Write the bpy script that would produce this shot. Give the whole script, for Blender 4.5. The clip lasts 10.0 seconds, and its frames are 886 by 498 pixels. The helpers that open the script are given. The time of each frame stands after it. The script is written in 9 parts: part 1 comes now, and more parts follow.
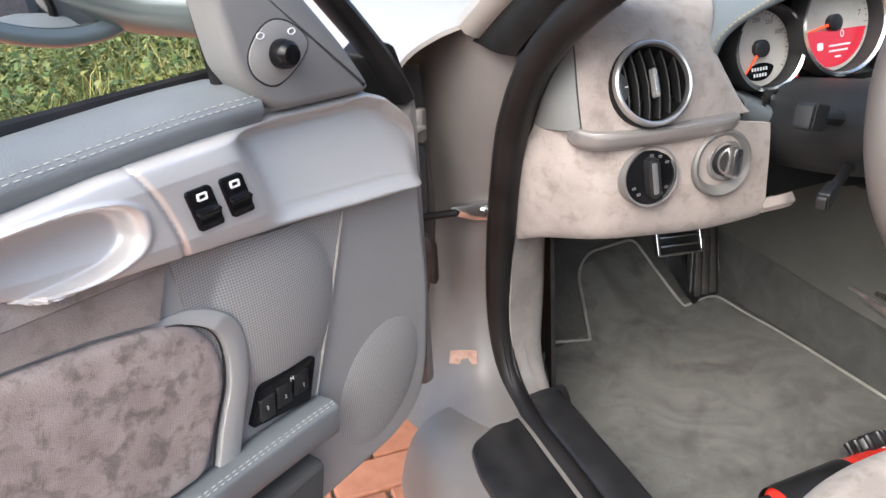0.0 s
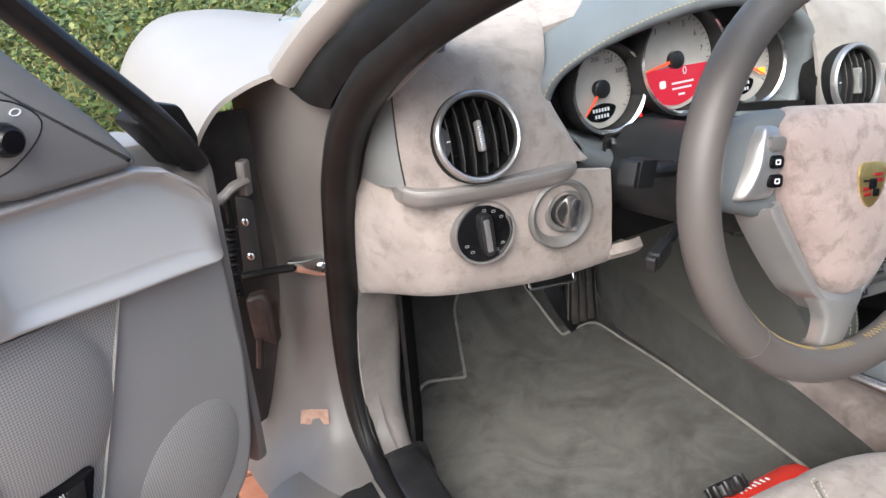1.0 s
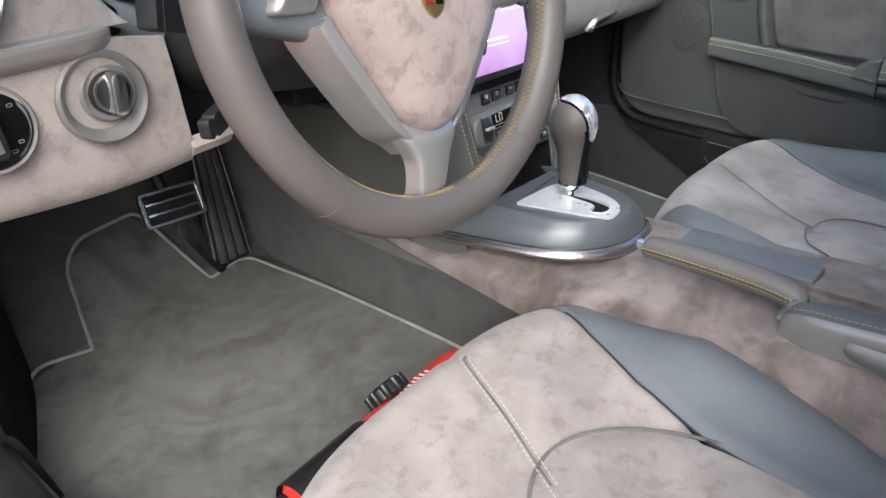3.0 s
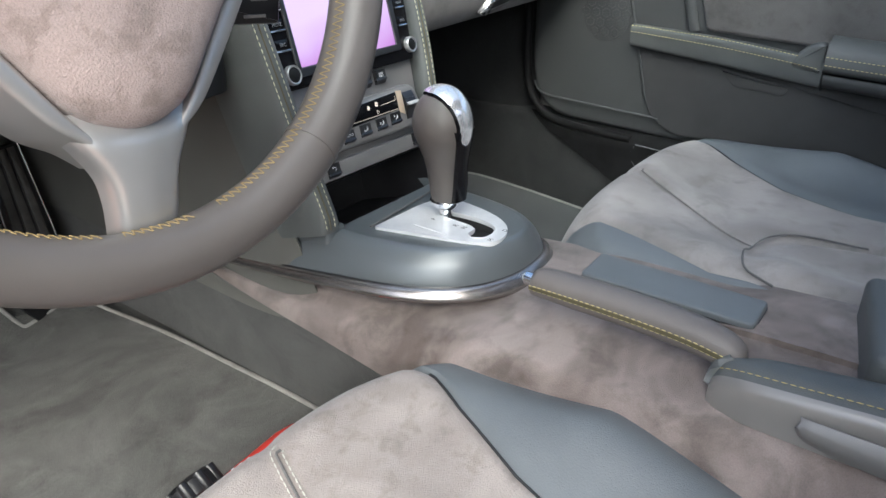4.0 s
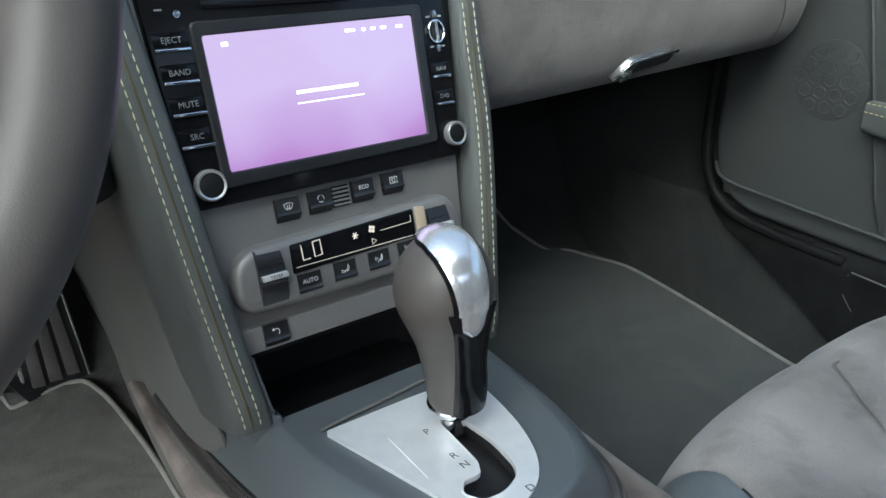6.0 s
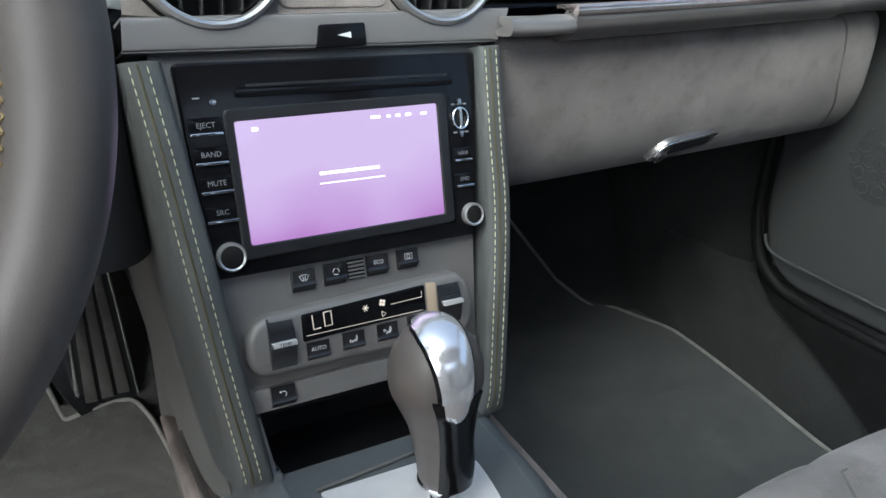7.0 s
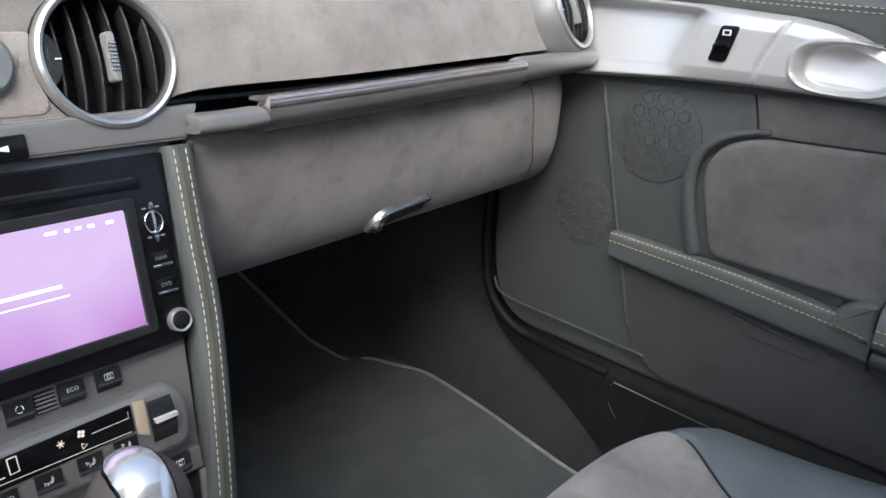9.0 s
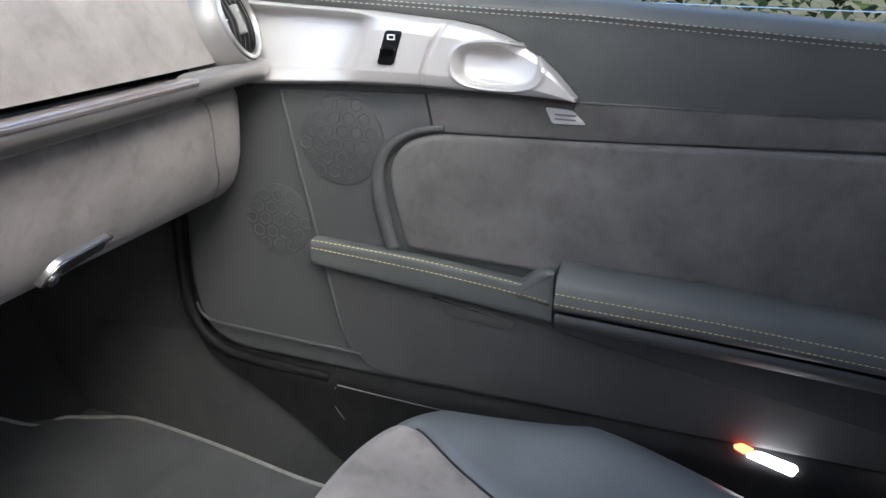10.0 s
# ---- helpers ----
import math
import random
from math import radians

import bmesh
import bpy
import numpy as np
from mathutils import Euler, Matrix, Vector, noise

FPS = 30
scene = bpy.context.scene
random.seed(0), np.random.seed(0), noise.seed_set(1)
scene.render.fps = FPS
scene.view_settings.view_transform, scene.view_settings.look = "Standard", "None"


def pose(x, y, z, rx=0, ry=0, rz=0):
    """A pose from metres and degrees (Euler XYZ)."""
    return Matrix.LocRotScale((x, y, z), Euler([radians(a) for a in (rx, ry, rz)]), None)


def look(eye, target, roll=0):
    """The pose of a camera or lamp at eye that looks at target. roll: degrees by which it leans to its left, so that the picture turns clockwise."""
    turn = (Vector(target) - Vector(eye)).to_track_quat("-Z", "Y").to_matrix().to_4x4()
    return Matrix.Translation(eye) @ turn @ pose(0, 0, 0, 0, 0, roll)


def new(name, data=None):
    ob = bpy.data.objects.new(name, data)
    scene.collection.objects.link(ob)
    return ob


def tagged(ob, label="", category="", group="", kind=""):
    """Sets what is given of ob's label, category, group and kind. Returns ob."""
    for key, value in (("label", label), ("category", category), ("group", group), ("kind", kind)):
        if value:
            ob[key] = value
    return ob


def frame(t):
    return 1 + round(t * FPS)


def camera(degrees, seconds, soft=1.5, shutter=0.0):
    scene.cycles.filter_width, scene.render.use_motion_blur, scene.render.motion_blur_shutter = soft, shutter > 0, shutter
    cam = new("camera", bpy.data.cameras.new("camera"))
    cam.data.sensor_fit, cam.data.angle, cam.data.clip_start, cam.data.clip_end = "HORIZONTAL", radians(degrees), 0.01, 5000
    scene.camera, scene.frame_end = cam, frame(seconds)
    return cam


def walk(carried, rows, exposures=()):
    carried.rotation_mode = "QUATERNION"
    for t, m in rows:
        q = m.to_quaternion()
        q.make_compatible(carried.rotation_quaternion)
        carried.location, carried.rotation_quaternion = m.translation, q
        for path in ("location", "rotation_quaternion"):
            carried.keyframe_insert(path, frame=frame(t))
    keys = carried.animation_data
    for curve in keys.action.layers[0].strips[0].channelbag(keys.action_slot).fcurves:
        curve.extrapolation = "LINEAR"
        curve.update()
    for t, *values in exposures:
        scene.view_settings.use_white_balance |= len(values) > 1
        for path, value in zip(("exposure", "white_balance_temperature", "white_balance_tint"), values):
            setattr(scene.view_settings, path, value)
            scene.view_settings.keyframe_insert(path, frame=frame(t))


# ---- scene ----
cam = camera(60.9, 10.0)
PATH = [
    (0, (-1.1528, -0.6572, 1.0408), (-0.5496, 1.0477, 0.1868), -2.85),
    (0.5, (-1.0908, -0.6297, 1.0502), (-0.5000, 1.0744, 0.1858), -2.89),
    (1, (-0.9983, -0.6132, 1.0795), (-0.2298, 1.0113, 0.2017), -2.49),
    (1.5, (-0.9308, -0.5958, 1.0796), (0.0886, 0.8917, 0.2148), -2.09),
    (2, (-0.9206, -0.5956, 1.0597), (0.2469, 0.7587, 0.1637), -2.40),
    (2.5, (-0.8808, -0.6098, 0.9997), (0.3969, 0.6003, 0.0492), -1.91),
    (2.7, (-0.8676, -0.6092, 0.9661), (0.4296, 0.5664, -0.0009), -1.81),
    (3.8, (-0.6391, -0.5755, 0.8468), (0.7450, 0.5015, -0.1146), -2.03),
    (4, (-0.5815, -0.5615, 0.8286), (0.8183, 0.5040, -0.1228), -1.95),
    (4.5, (-0.4358, -0.4964, 0.8040), (0.9879, 0.5427, -0.1411), -1.98),
    (5, (-0.3422, -0.4667, 0.7874), (1.0276, 0.6344, -0.1670), -2.47),
    (5.5, (-0.2630, -0.4480, 0.7785), (0.9280, 0.8608, -0.1535), -3.22),
    (6, (-0.2178, -0.4370, 0.7986), (0.8098, 1.0233, -0.1023), -2.11),
    (6.2, (-0.2086, -0.4416, 0.8100), (0.7873, 1.0524, -0.0710), -1.80),
    (7.5, (-0.1725, -0.4738, 0.8610), (0.6718, 1.1354, 0.0258), 0.01),
    (8, (-0.1678, -0.4716, 0.8755), (0.7015, 1.1332, 0.0575), 0.24),
    (8.5, (-0.1483, -0.4742, 0.8868), (0.9264, 1.0066, 0.0792), 1.03),
    (9, (-0.1310, -0.4793, 0.8861), (1.2325, 0.7687, 0.1221), 0.82),
    (9.5, (-0.1177, -0.4635, 0.8995), (1.4957, 0.4367, 0.1337), 0.95),
    (10, (-0.1208, -0.4611, 0.9017), (1.6388, 0.1004, 0.1346), 1.10),
]
walk(cam, [(t, look(eye, target, roll)) for t, eye, target, roll in PATH], [(0.0, 1.55, 6050, 7), (1.5, 1.4, 6000, 6), (2.5, 1.4, 5950, 6), (4.0, 1.38, 5800, 3), (5.0, 1.2, 5600, -2), (5.6, 1.15, 5550, -3), (6.2, 1.0, 5550, -3), (7.5, 1.0, 5750, 5), (8.5, 1.0, 5800, 7), (9.5, 1.3, 5900, 8), (10.0, 1.35, 5950, 9)])

# ---- world, sun, exposure ----
world = bpy.data.worlds.new("sky")
scene.world = world
world.use_nodes = True
wn = world.node_tree.nodes
sky = wn.new("ShaderNodeTexSky")
sky.sky_type = "NISHITA"
sky.sun_disc = False
sky.sun_elevation, sky.sun_rotation = radians(46), radians(230)
sky.air_density, sky.dust_density, sky.ozone_density = 0.8, 5.0, 0.6
wn["Background"].inputs[1].default_value = 0.165
world.node_tree.links.new(sky.outputs[0], wn["Background"].inputs[0])
sun = new("sun", bpy.data.lights.new("sun", "SUN"))
sun.data.energy, sun.data.angle, sun.data.color = 1.0, radians(60), (1.0, 0.97, 0.93)
sun.matrix_world = look((-3.2, -2.7, 4.3), (0, 0, 0))

# ---- materials ----


def mat(name, c1, c2=None, scale=8.0, rough=0.5, metal=0.0, bump=0.0, bscale=400.0, contrast=0.25, fine=0.0, fscale=300.0, sheen=0.0, coat=0.0, distort=0.0, rvar=0.0, emit=None, power=1.0, detail=4.0, smudge=None):
    m = bpy.data.materials.new(name)
    m.use_nodes = True
    nt = m.node_tree
    b = nt.nodes["Principled BSDF"]
    link = nt.links.new
    co = nt.nodes.new("ShaderNodeTexCoord")

    def noise_at(s, det=4.0, dis=0.0, r=0.55):
        n = nt.nodes.new("ShaderNodeTexNoise")
        n.inputs["Scale"].default_value, n.inputs["Detail"].default_value, n.inputs["Roughness"].default_value, n.inputs["Distortion"].default_value = s, det, r, dis
        link(co.outputs["Object"], n.inputs["Vector"])
        return n

    b.inputs["Roughness"].default_value, b.inputs["Metallic"].default_value = rough, metal
    b.inputs["Base Color"].default_value = (*c1, 1)
    if c2 is not None:
        n = noise_at(scale, detail, distort)
        r = nt.nodes.new("ShaderNodeValToRGB")
        r.color_ramp.elements[0].position, r.color_ramp.elements[1].position = 0.5 - contrast / 2, 0.5 + contrast / 2
        r.color_ramp.elements[0].color, r.color_ramp.elements[1].color = (*c1, 1), (*c2, 1)
        link(n.outputs["Fac"], r.inputs[0])
        out = r.outputs[0]
        if fine:
            f = noise_at(fscale, 3.0)
            mx = nt.nodes.new("ShaderNodeMix")
            mx.data_type, mx.blend_type = "RGBA", "OVERLAY"
            mx.inputs[0].default_value = fine
            link(out, mx.inputs[6])
            link(f.outputs["Fac"], mx.inputs[7])
            out = mx.outputs[2]
        if smudge:
            sm = noise_at(smudge[0], 5.0, 0.3, 0.6)
            sr = nt.nodes.new("ShaderNodeValToRGB")
            sr.color_ramp.elements[0].position, sr.color_ramp.elements[1].position = smudge[1] - 0.09, smudge[1] + 0.06
            sr.color_ramp.elements[0].color, sr.color_ramp.elements[1].color = (1, 1, 1, 1), (smudge[2], smudge[2], smudge[2] * 0.98, 1)
            link(sm.outputs["Fac"], sr.inputs[0])
            ml = nt.nodes.new("ShaderNodeMix")
            ml.data_type, ml.blend_type = "RGBA", "MULTIPLY"
            ml.inputs[0].default_value = 1.0
            link(out, ml.inputs[6])
            link(sr.outputs[0], ml.inputs[7])
            out = ml.outputs[2]
        link(out, b.inputs["Base Color"])
        if rvar:
            mr = nt.nodes.new("ShaderNodeMapRange")
            mr.inputs[3].default_value, mr.inputs[4].default_value = rough - rvar, rough + rvar
            link(n.outputs["Fac"], mr.inputs[0])
            link(mr.outputs[0], b.inputs["Roughness"])
    if bump:
        bn = noise_at(bscale, 3.0)
        bp = nt.nodes.new("ShaderNodeBump")
        bp.inputs["Strength"].default_value, bp.inputs["Distance"].default_value = bump, 0.002
        link(bn.outputs["Fac"], bp.inputs["Height"])
        link(bp.outputs[0], b.inputs["Normal"])
    if sheen:
        b.inputs["Sheen Weight"].default_value, b.inputs["Sheen Roughness"].default_value = sheen, 0.5
    if coat:
        b.inputs["Coat Weight"].default_value, b.inputs["Coat Roughness"].default_value = coat, 0.08
    if emit:
        b.inputs["Emission Color"].default_value, b.inputs["Emission Strength"].default_value = (*emit, 1), power
    return m


ALC = mat("taupe_suede", (0.238, 0.206, 0.189), (0.356, 0.314, 0.289), 17, 0.95, bump=0.5, bscale=800, contrast=0.42, fine=0.25, fscale=1100, sheen=0.2, distort=0.25, smudge=(48, 0.60, 0.78))
# suede darkened for the shade on the passenger door; also draws seat seams
ALC_SHADED = mat("grey_suede", (0.082, 0.079, 0.077), (0.152, 0.146, 0.141), 9, 0.95, bump=0.5, bscale=800, contrast=0.36, fine=0.25, fscale=1100, sheen=0.15, distort=0.3, smudge=(42, 0.60, 0.85))
ALC_PINK = mat("rosy_taupe_suede", (0.28, 0.217, 0.199), (0.385, 0.308, 0.285), 14, 0.95, bump=0.5, bscale=800, contrast=0.40, fine=0.25, fscale=1100, sheen=0.2, distort=0.25, smudge=(62, 0.58, 0.72))
ALC_SPOT = mat("scuffed_taupe_suede", (0.255, 0.205, 0.188), (0.36, 0.302, 0.278), 30, 0.95, bump=0.5, bscale=800, contrast=0.34, fine=0.25, fscale=1100, sheen=0.2, distort=0.3, smudge=(58, 0.565, 0.55))
SATINGREY = mat("satin_grey_plastic", (0.215, 0.21, 0.20), (0.25, 0.245, 0.235), 20, 0.4, bump=0.1, bscale=900)
SATINGREY_LIGHT = mat("pale_grey_tag", (0.45, 0.45, 0.45), rough=0.4)
# mirror housing's paint: the hedge reflected in it is mixed into the colour
PAINT_HEDGE_TINT = mat("hedge_tinted_car_paint", (0.115, 0.14, 0.138), (0.135, 0.16, 0.158), 4, 0.3, metal=0.4, coat=0.5)
LEATHER = mat("slate_leather", (0.112, 0.124, 0.131), (0.146, 0.160, 0.168), 14, 0.48, bump=0.25, bscale=700, contrast=0.5, rvar=0.05)
LEATHER_WARM = mat("warm_grey_leather", (0.084, 0.075, 0.069), (0.112, 0.101, 0.094), 10, 0.44, bump=0.08, bscale=1500, contrast=0.5, rvar=0.06)
GRIPLEATHER = mat("worn_taupe_leather", (0.115, 0.102, 0.094), (0.150, 0.135, 0.126), 14, 0.45, bump=0.2, bscale=900, contrast=0.5, rvar=0.05)
ALC_SEAT = mat("grey_seat_suede", (0.200, 0.182, 0.170), (0.325, 0.298, 0.279), 10, 0.95, bump=0.5, bscale=800, contrast=0.34, fine=0.25, fscale=1100, sheen=0.2, distort=0.3, smudge=(30, 0.60, 0.78))
PLASTIC = mat("grey_grained_plastic", (0.245, 0.245, 0.24), (0.285, 0.282, 0.275), 6, 0.55, bump=0.3, bscale=1100, contrast=0.6)
PLASTIC_DARK = mat("charcoal_plastic", (0.018, 0.018, 0.019), (0.028, 0.028, 0.029), 12, 0.55, bump=0.2, bscale=900)
SHELL = mat("slate_soft_paint", (0.122, 0.136, 0.143), (0.146, 0.160, 0.168), 9, 0.34, metal=0.32, bump=0.05, bscale=1300, contrast=0.6)
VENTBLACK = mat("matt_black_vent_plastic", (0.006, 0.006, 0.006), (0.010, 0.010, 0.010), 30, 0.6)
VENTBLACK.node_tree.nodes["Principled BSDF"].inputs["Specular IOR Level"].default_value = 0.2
ALC_TUNNEL = mat("brown_taupe_suede", (0.105, 0.082, 0.071), (0.265, 0.220, 0.200), 9, 0.95, bump=0.4, bscale=900, contrast=0.26, fine=0.25, fscale=900, sheen=0.2, distort=0.9, detail=3.0, smudge=(24, 0.57, 0.68))
PADLEATHER = mat("dark_slate_leather", (0.077, 0.082, 0.080), (0.098, 0.104, 0.101), 14, 0.46, bump=0.25, bscale=700, contrast=0.5, rvar=0.05)
ALLOY = mat("satin_grey_alloy", (0.44, 0.436, 0.428), (0.49, 0.486, 0.478), 12, 0.30, metal=0.68, bump=0.03, bscale=1200)
COLUMN = mat("charcoal_column_plastic", (0.010, 0.011, 0.012), (0.016, 0.017, 0.018), 20, 0.5, bump=0.2, bscale=900)
# dash suede darkened for shade on the upper pad; the kick panel shares it
ALC_MID = mat("darkened_taupe_suede", (0.180, 0.160, 0.147), (0.30, 0.270, 0.249), 10, 0.95, bump=0.5, bscale=800, contrast=0.36, fine=0.25, fscale=1100, sheen=0.2, distort=0.25, smudge=(44, 0.60, 0.86))
# door plastic made darker because the mirror cover catches less light
TRIPLASTIC = mat("dimmed_grey_plastic", (0.15, 0.152, 0.15), (0.175, 0.177, 0.175), 8, 0.5, bump=0.25, bscale=1100, contrast=0.6)
# the reddish reflection on the silver edge is tinted into this colour
STRIPMETAL = mat("silver_with_red_reflection", (0.62, 0.55, 0.52), (0.68, 0.61, 0.58), 60, 0.24, metal=0.9)
STRIPDARK = mat("dark_taupe_strip", (0.105, 0.099, 0.094), (0.130, 0.123, 0.117), 9, 0.36, metal=0.25, bump=0.04, bscale=1300)
STRIPSATIN = mat("satin_taupe_strip", (0.235, 0.222, 0.212), (0.275, 0.262, 0.250), 9, 0.33, metal=0.35, bump=0.04, bscale=1300)
PLATE = mat("satin_silver_plate", (0.76, 0.77, 0.78), (0.82, 0.83, 0.84), 60, 0.30, metal=0.35, bump=0.03, bscale=900)
RIMMETAL = mat("satin_metal_band", (0.50, 0.495, 0.49), (0.56, 0.555, 0.55), 30, 0.33, metal=0.8)
FELT = mat("grey_green_felt", (0.082, 0.080, 0.070), (0.112, 0.109, 0.097), 9, 0.95, bump=0.3, bscale=900, contrast=0.5, sheen=0.1)
COPPER = mat("bared_primer", (0.34, 0.20, 0.14), (0.48, 0.31, 0.23), 60, 0.6, bump=0.2, bscale=300)
CONSOLE = mat("stone_grey_soft_paint", (0.165, 0.158, 0.153), (0.195, 0.188, 0.182), 9, 0.38, metal=0.25, bump=0.05, bscale=1300, contrast=0.6)
BLACK = mat("black_plastic", (0.010, 0.010, 0.011), (0.018, 0.018, 0.019), 30, 0.33, bump=0.05, bscale=900)
GLOSS = mat("gloss_black", (0.006, 0.006, 0.007), rough=0.14)
GLOSS.node_tree.nodes["Principled BSDF"].inputs["Specular IOR Level"].default_value = 0.2
RUBBER = mat("black_rubber", (0.006, 0.0055, 0.0055), (0.012, 0.011, 0.011), 16, 0.45, bump=0.2, bscale=500, rvar=0.12)
RUBBER.node_tree.nodes["Principled BSDF"].inputs["Specular IOR Level"].default_value = 0.3
SILVER = mat("satin_silver_paint", (0.55, 0.538, 0.525), (0.59, 0.578, 0.565), 5, 0.40, metal=0.5, bump=0.03, bscale=1500, contrast=0.6)
CHROME = mat("chrome", (0.82, 0.82, 0.83), rough=0.09, metal=1.0)
SATIN = mat("satin_chrome", (0.62, 0.62, 0.62), (0.70, 0.70, 0.70), 40, 0.25, metal=1.0)
PAINT = mat("warm_silver_car_paint", (0.31, 0.292, 0.27), (0.35, 0.33, 0.306), 4, 0.45, metal=0.1, coat=0.15, contrast=0.7, fine=0.15, fscale=900)
PAINT_DUSTY = mat("dusty_car_paint", (0.132, 0.122, 0.114), (0.186, 0.174, 0.163), 9, 0.45, metal=0.15, contrast=0.5, rvar=0.1, bump=0.05, bscale=200)
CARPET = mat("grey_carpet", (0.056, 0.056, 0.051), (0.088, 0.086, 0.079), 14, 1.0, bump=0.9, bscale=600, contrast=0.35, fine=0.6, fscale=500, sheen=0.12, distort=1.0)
# passenger side's copies of carpet and mat carry its shade in their colour
CARPET_SHADED = mat("shaded_carpet", (0.020, 0.021, 0.021), (0.034, 0.035, 0.034), 12, 1.0, bump=0.9, bscale=600, contrast=0.5, fine=0.6, fscale=500, sheen=0.1, distort=1.0)
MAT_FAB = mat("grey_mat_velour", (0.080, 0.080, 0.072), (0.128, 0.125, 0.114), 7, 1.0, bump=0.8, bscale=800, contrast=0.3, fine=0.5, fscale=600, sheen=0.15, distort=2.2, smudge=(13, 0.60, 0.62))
MAT_FAB_SHADED = mat("shaded_mat_velour", (0.033, 0.038, 0.039), (0.056, 0.062, 0.063), 7, 1.0, bump=0.8, bscale=800, contrast=0.45, fine=0.5, fscale=600, sheen=0.15, distort=2.0)
PIPING = mat("light_grey_piping", (0.25, 0.24, 0.22), (0.33, 0.32, 0.29), 40, 0.8, bump=0.4, bscale=900)
THREAD = mat("yellow_thread", (0.38, 0.30, 0.12), rough=0.8)
THREAD_GRIP = mat("straw_yellow_thread", (0.52, 0.45, 0.22), rough=0.8)
THREAD_RIM = mat("ochre_thread", (0.27, 0.20, 0.085), rough=0.8)
THREAD_PALE = mat("pale_thread", (0.50, 0.49, 0.43), rough=0.8)
WHITE_INK = mat("white_print", (0.75, 0.75, 0.75), rough=0.6)
RED = mat("red_lacquer", (0.60, 0.03, 0.02), (0.66, 0.04, 0.025), 20, 0.25, coat=0.4)
SATINDARK = mat("brushed_dark_silver", (0.30, 0.285, 0.275), (0.36, 0.345, 0.335), 60, 0.28, metal=0.9)
SLATE = mat("slate_plastic", (0.11, 0.12, 0.122), (0.13, 0.14, 0.142), 20, 0.45)
KEYINK = mat("grey_print", (0.24, 0.24, 0.25), rough=0.6)
GLOSSKEY = mat("black_key", (0.012, 0.012, 0.013), (0.02, 0.02, 0.021), 50, 0.28)
# piping toned down to go with the shaded passenger mat
PIPING_SHADED = mat("shaded_grey_piping", (0.20, 0.198, 0.19), (0.27, 0.265, 0.25), 40, 0.85, bump=0.4, bscale=900)
# dash suede once more, the glove box's shade worked into the colour
ALC_SHADED2 = mat("shaded_taupe_suede", (0.115, 0.103, 0.096), (0.222, 0.204, 0.190), 8, 0.95, bump=0.5, bscale=800, contrast=0.34, fine=0.25, fscale=1100, sheen=0.2, distort=0.3, smudge=(42, 0.60, 0.82))
MIRROR = mat("mirror_glass", (0.85, 0.87, 0.88), rough=0.02, metal=1.0)
GLASS = bpy.data.materials.new("clear_glass")
GLASS.use_nodes = True
_g = GLASS.node_tree.nodes["Principled BSDF"]
_g.inputs["Base Color"].default_value, _g.inputs["Roughness"].default_value, _g.inputs["Transmission Weight"].default_value, _g.inputs["IOR"].default_value = (0.95, 1, 0.98, 1), 0.0, 1.0, 1.1

# ---- mesh helpers ----


def smooth(pts, n=6, closed=False):
    """A curve through the points."""
    P = [Vector(p) for p in pts]
    out = []
    m = len(P)
    for i in range(m if closed else m - 1):
        if closed:
            a, b, c, d = P[(i - 1) % m], P[i], P[(i + 1) % m], P[(i + 2) % m]
        else:
            a, b, c, d = P[max(i - 1, 0)], P[i], P[i + 1], P[min(i + 2, m - 1)]
        for k in range(n):
            t = k / n
            out.append(0.5 * (2 * b + (c - a) * t + (2 * a - 5 * b + 4 * c - d) * t * t + (3 * b - a - 3 * c + d) * t ** 3))
    if not closed:
        out.append(P[-1])
    return out


def rounded(pts, r, n=5):
    """A closed outline with rounded corners; r is one radius or one for each corner."""
    out = []
    m = len(pts)
    for i, p in enumerate(pts):
        p, a, b = Vector(p), Vector(pts[i - 1]), Vector(pts[(i + 1) % m])
        ri = r[i] if isinstance(r, (list, tuple)) else r
        da, db = (a - p), (b - p)
        k = min(ri, da.length * 0.48, db.length * 0.48)
        if k < 1e-5:
            out.append(p)
            continue
        p0, p1 = p + da.normalized() * k, p + db.normalized() * k
        for j in range(n + 1):
            t = j / n
            out.append((1 - t) ** 2 * p0 + 2 * t * (1 - t) * p + t * t * p1)
    return out


def rect(x0, y0, x1, y1, r=0.002, n=4):
    return rounded([(x0, y0), (x1, y0), (x1, y1), (x0, y1)], r, n)


def oval(cx, cy, rx, ry, n=36):
    return [Vector((cx + rx * math.cos(2 * math.pi * i / n), cy + ry * math.sin(2 * math.pi * i / n))) for i in range(n)]


def offset(pts, d):
    """The closed outline moved inwards by d."""
    m = len(pts)
    area = sum(pts[i - 1][0] * pts[i][1] - pts[i][0] * pts[i - 1][1] for i in range(m))
    sgn = 1 if area > 0 else -1
    out = []
    for i, p in enumerate(pts):
        t = Vector(pts[(i + 1) % m][:2]) - Vector(pts[i - 1][:2])
        if t.length < 1e-9:
            out.append(Vector(p[:2]))
            continue
        t.normalize()
        out.append(Vector(p[:2]) + sgn * d * Vector((-t.y, t.x)))
    return out


def rings_mesh(bm, rings, cap0=True, cap1=True, closed=True):
    """Joins rings of equal length with quads, and caps the ends."""
    vs = [[bm.verts.new(p) for p in r] for r in rings]
    n = len(vs[0])
    for a, b in zip(vs, vs[1:]):
        for i in range(n if closed else n - 1):
            j = (i + 1) % n
            bm.faces.new((a[i], a[j], b[j], b[i]))
    if cap0:
        bm.faces.new(vs[0][::-1])
    if cap1:
        bm.faces.new(vs[-1])
    return vs


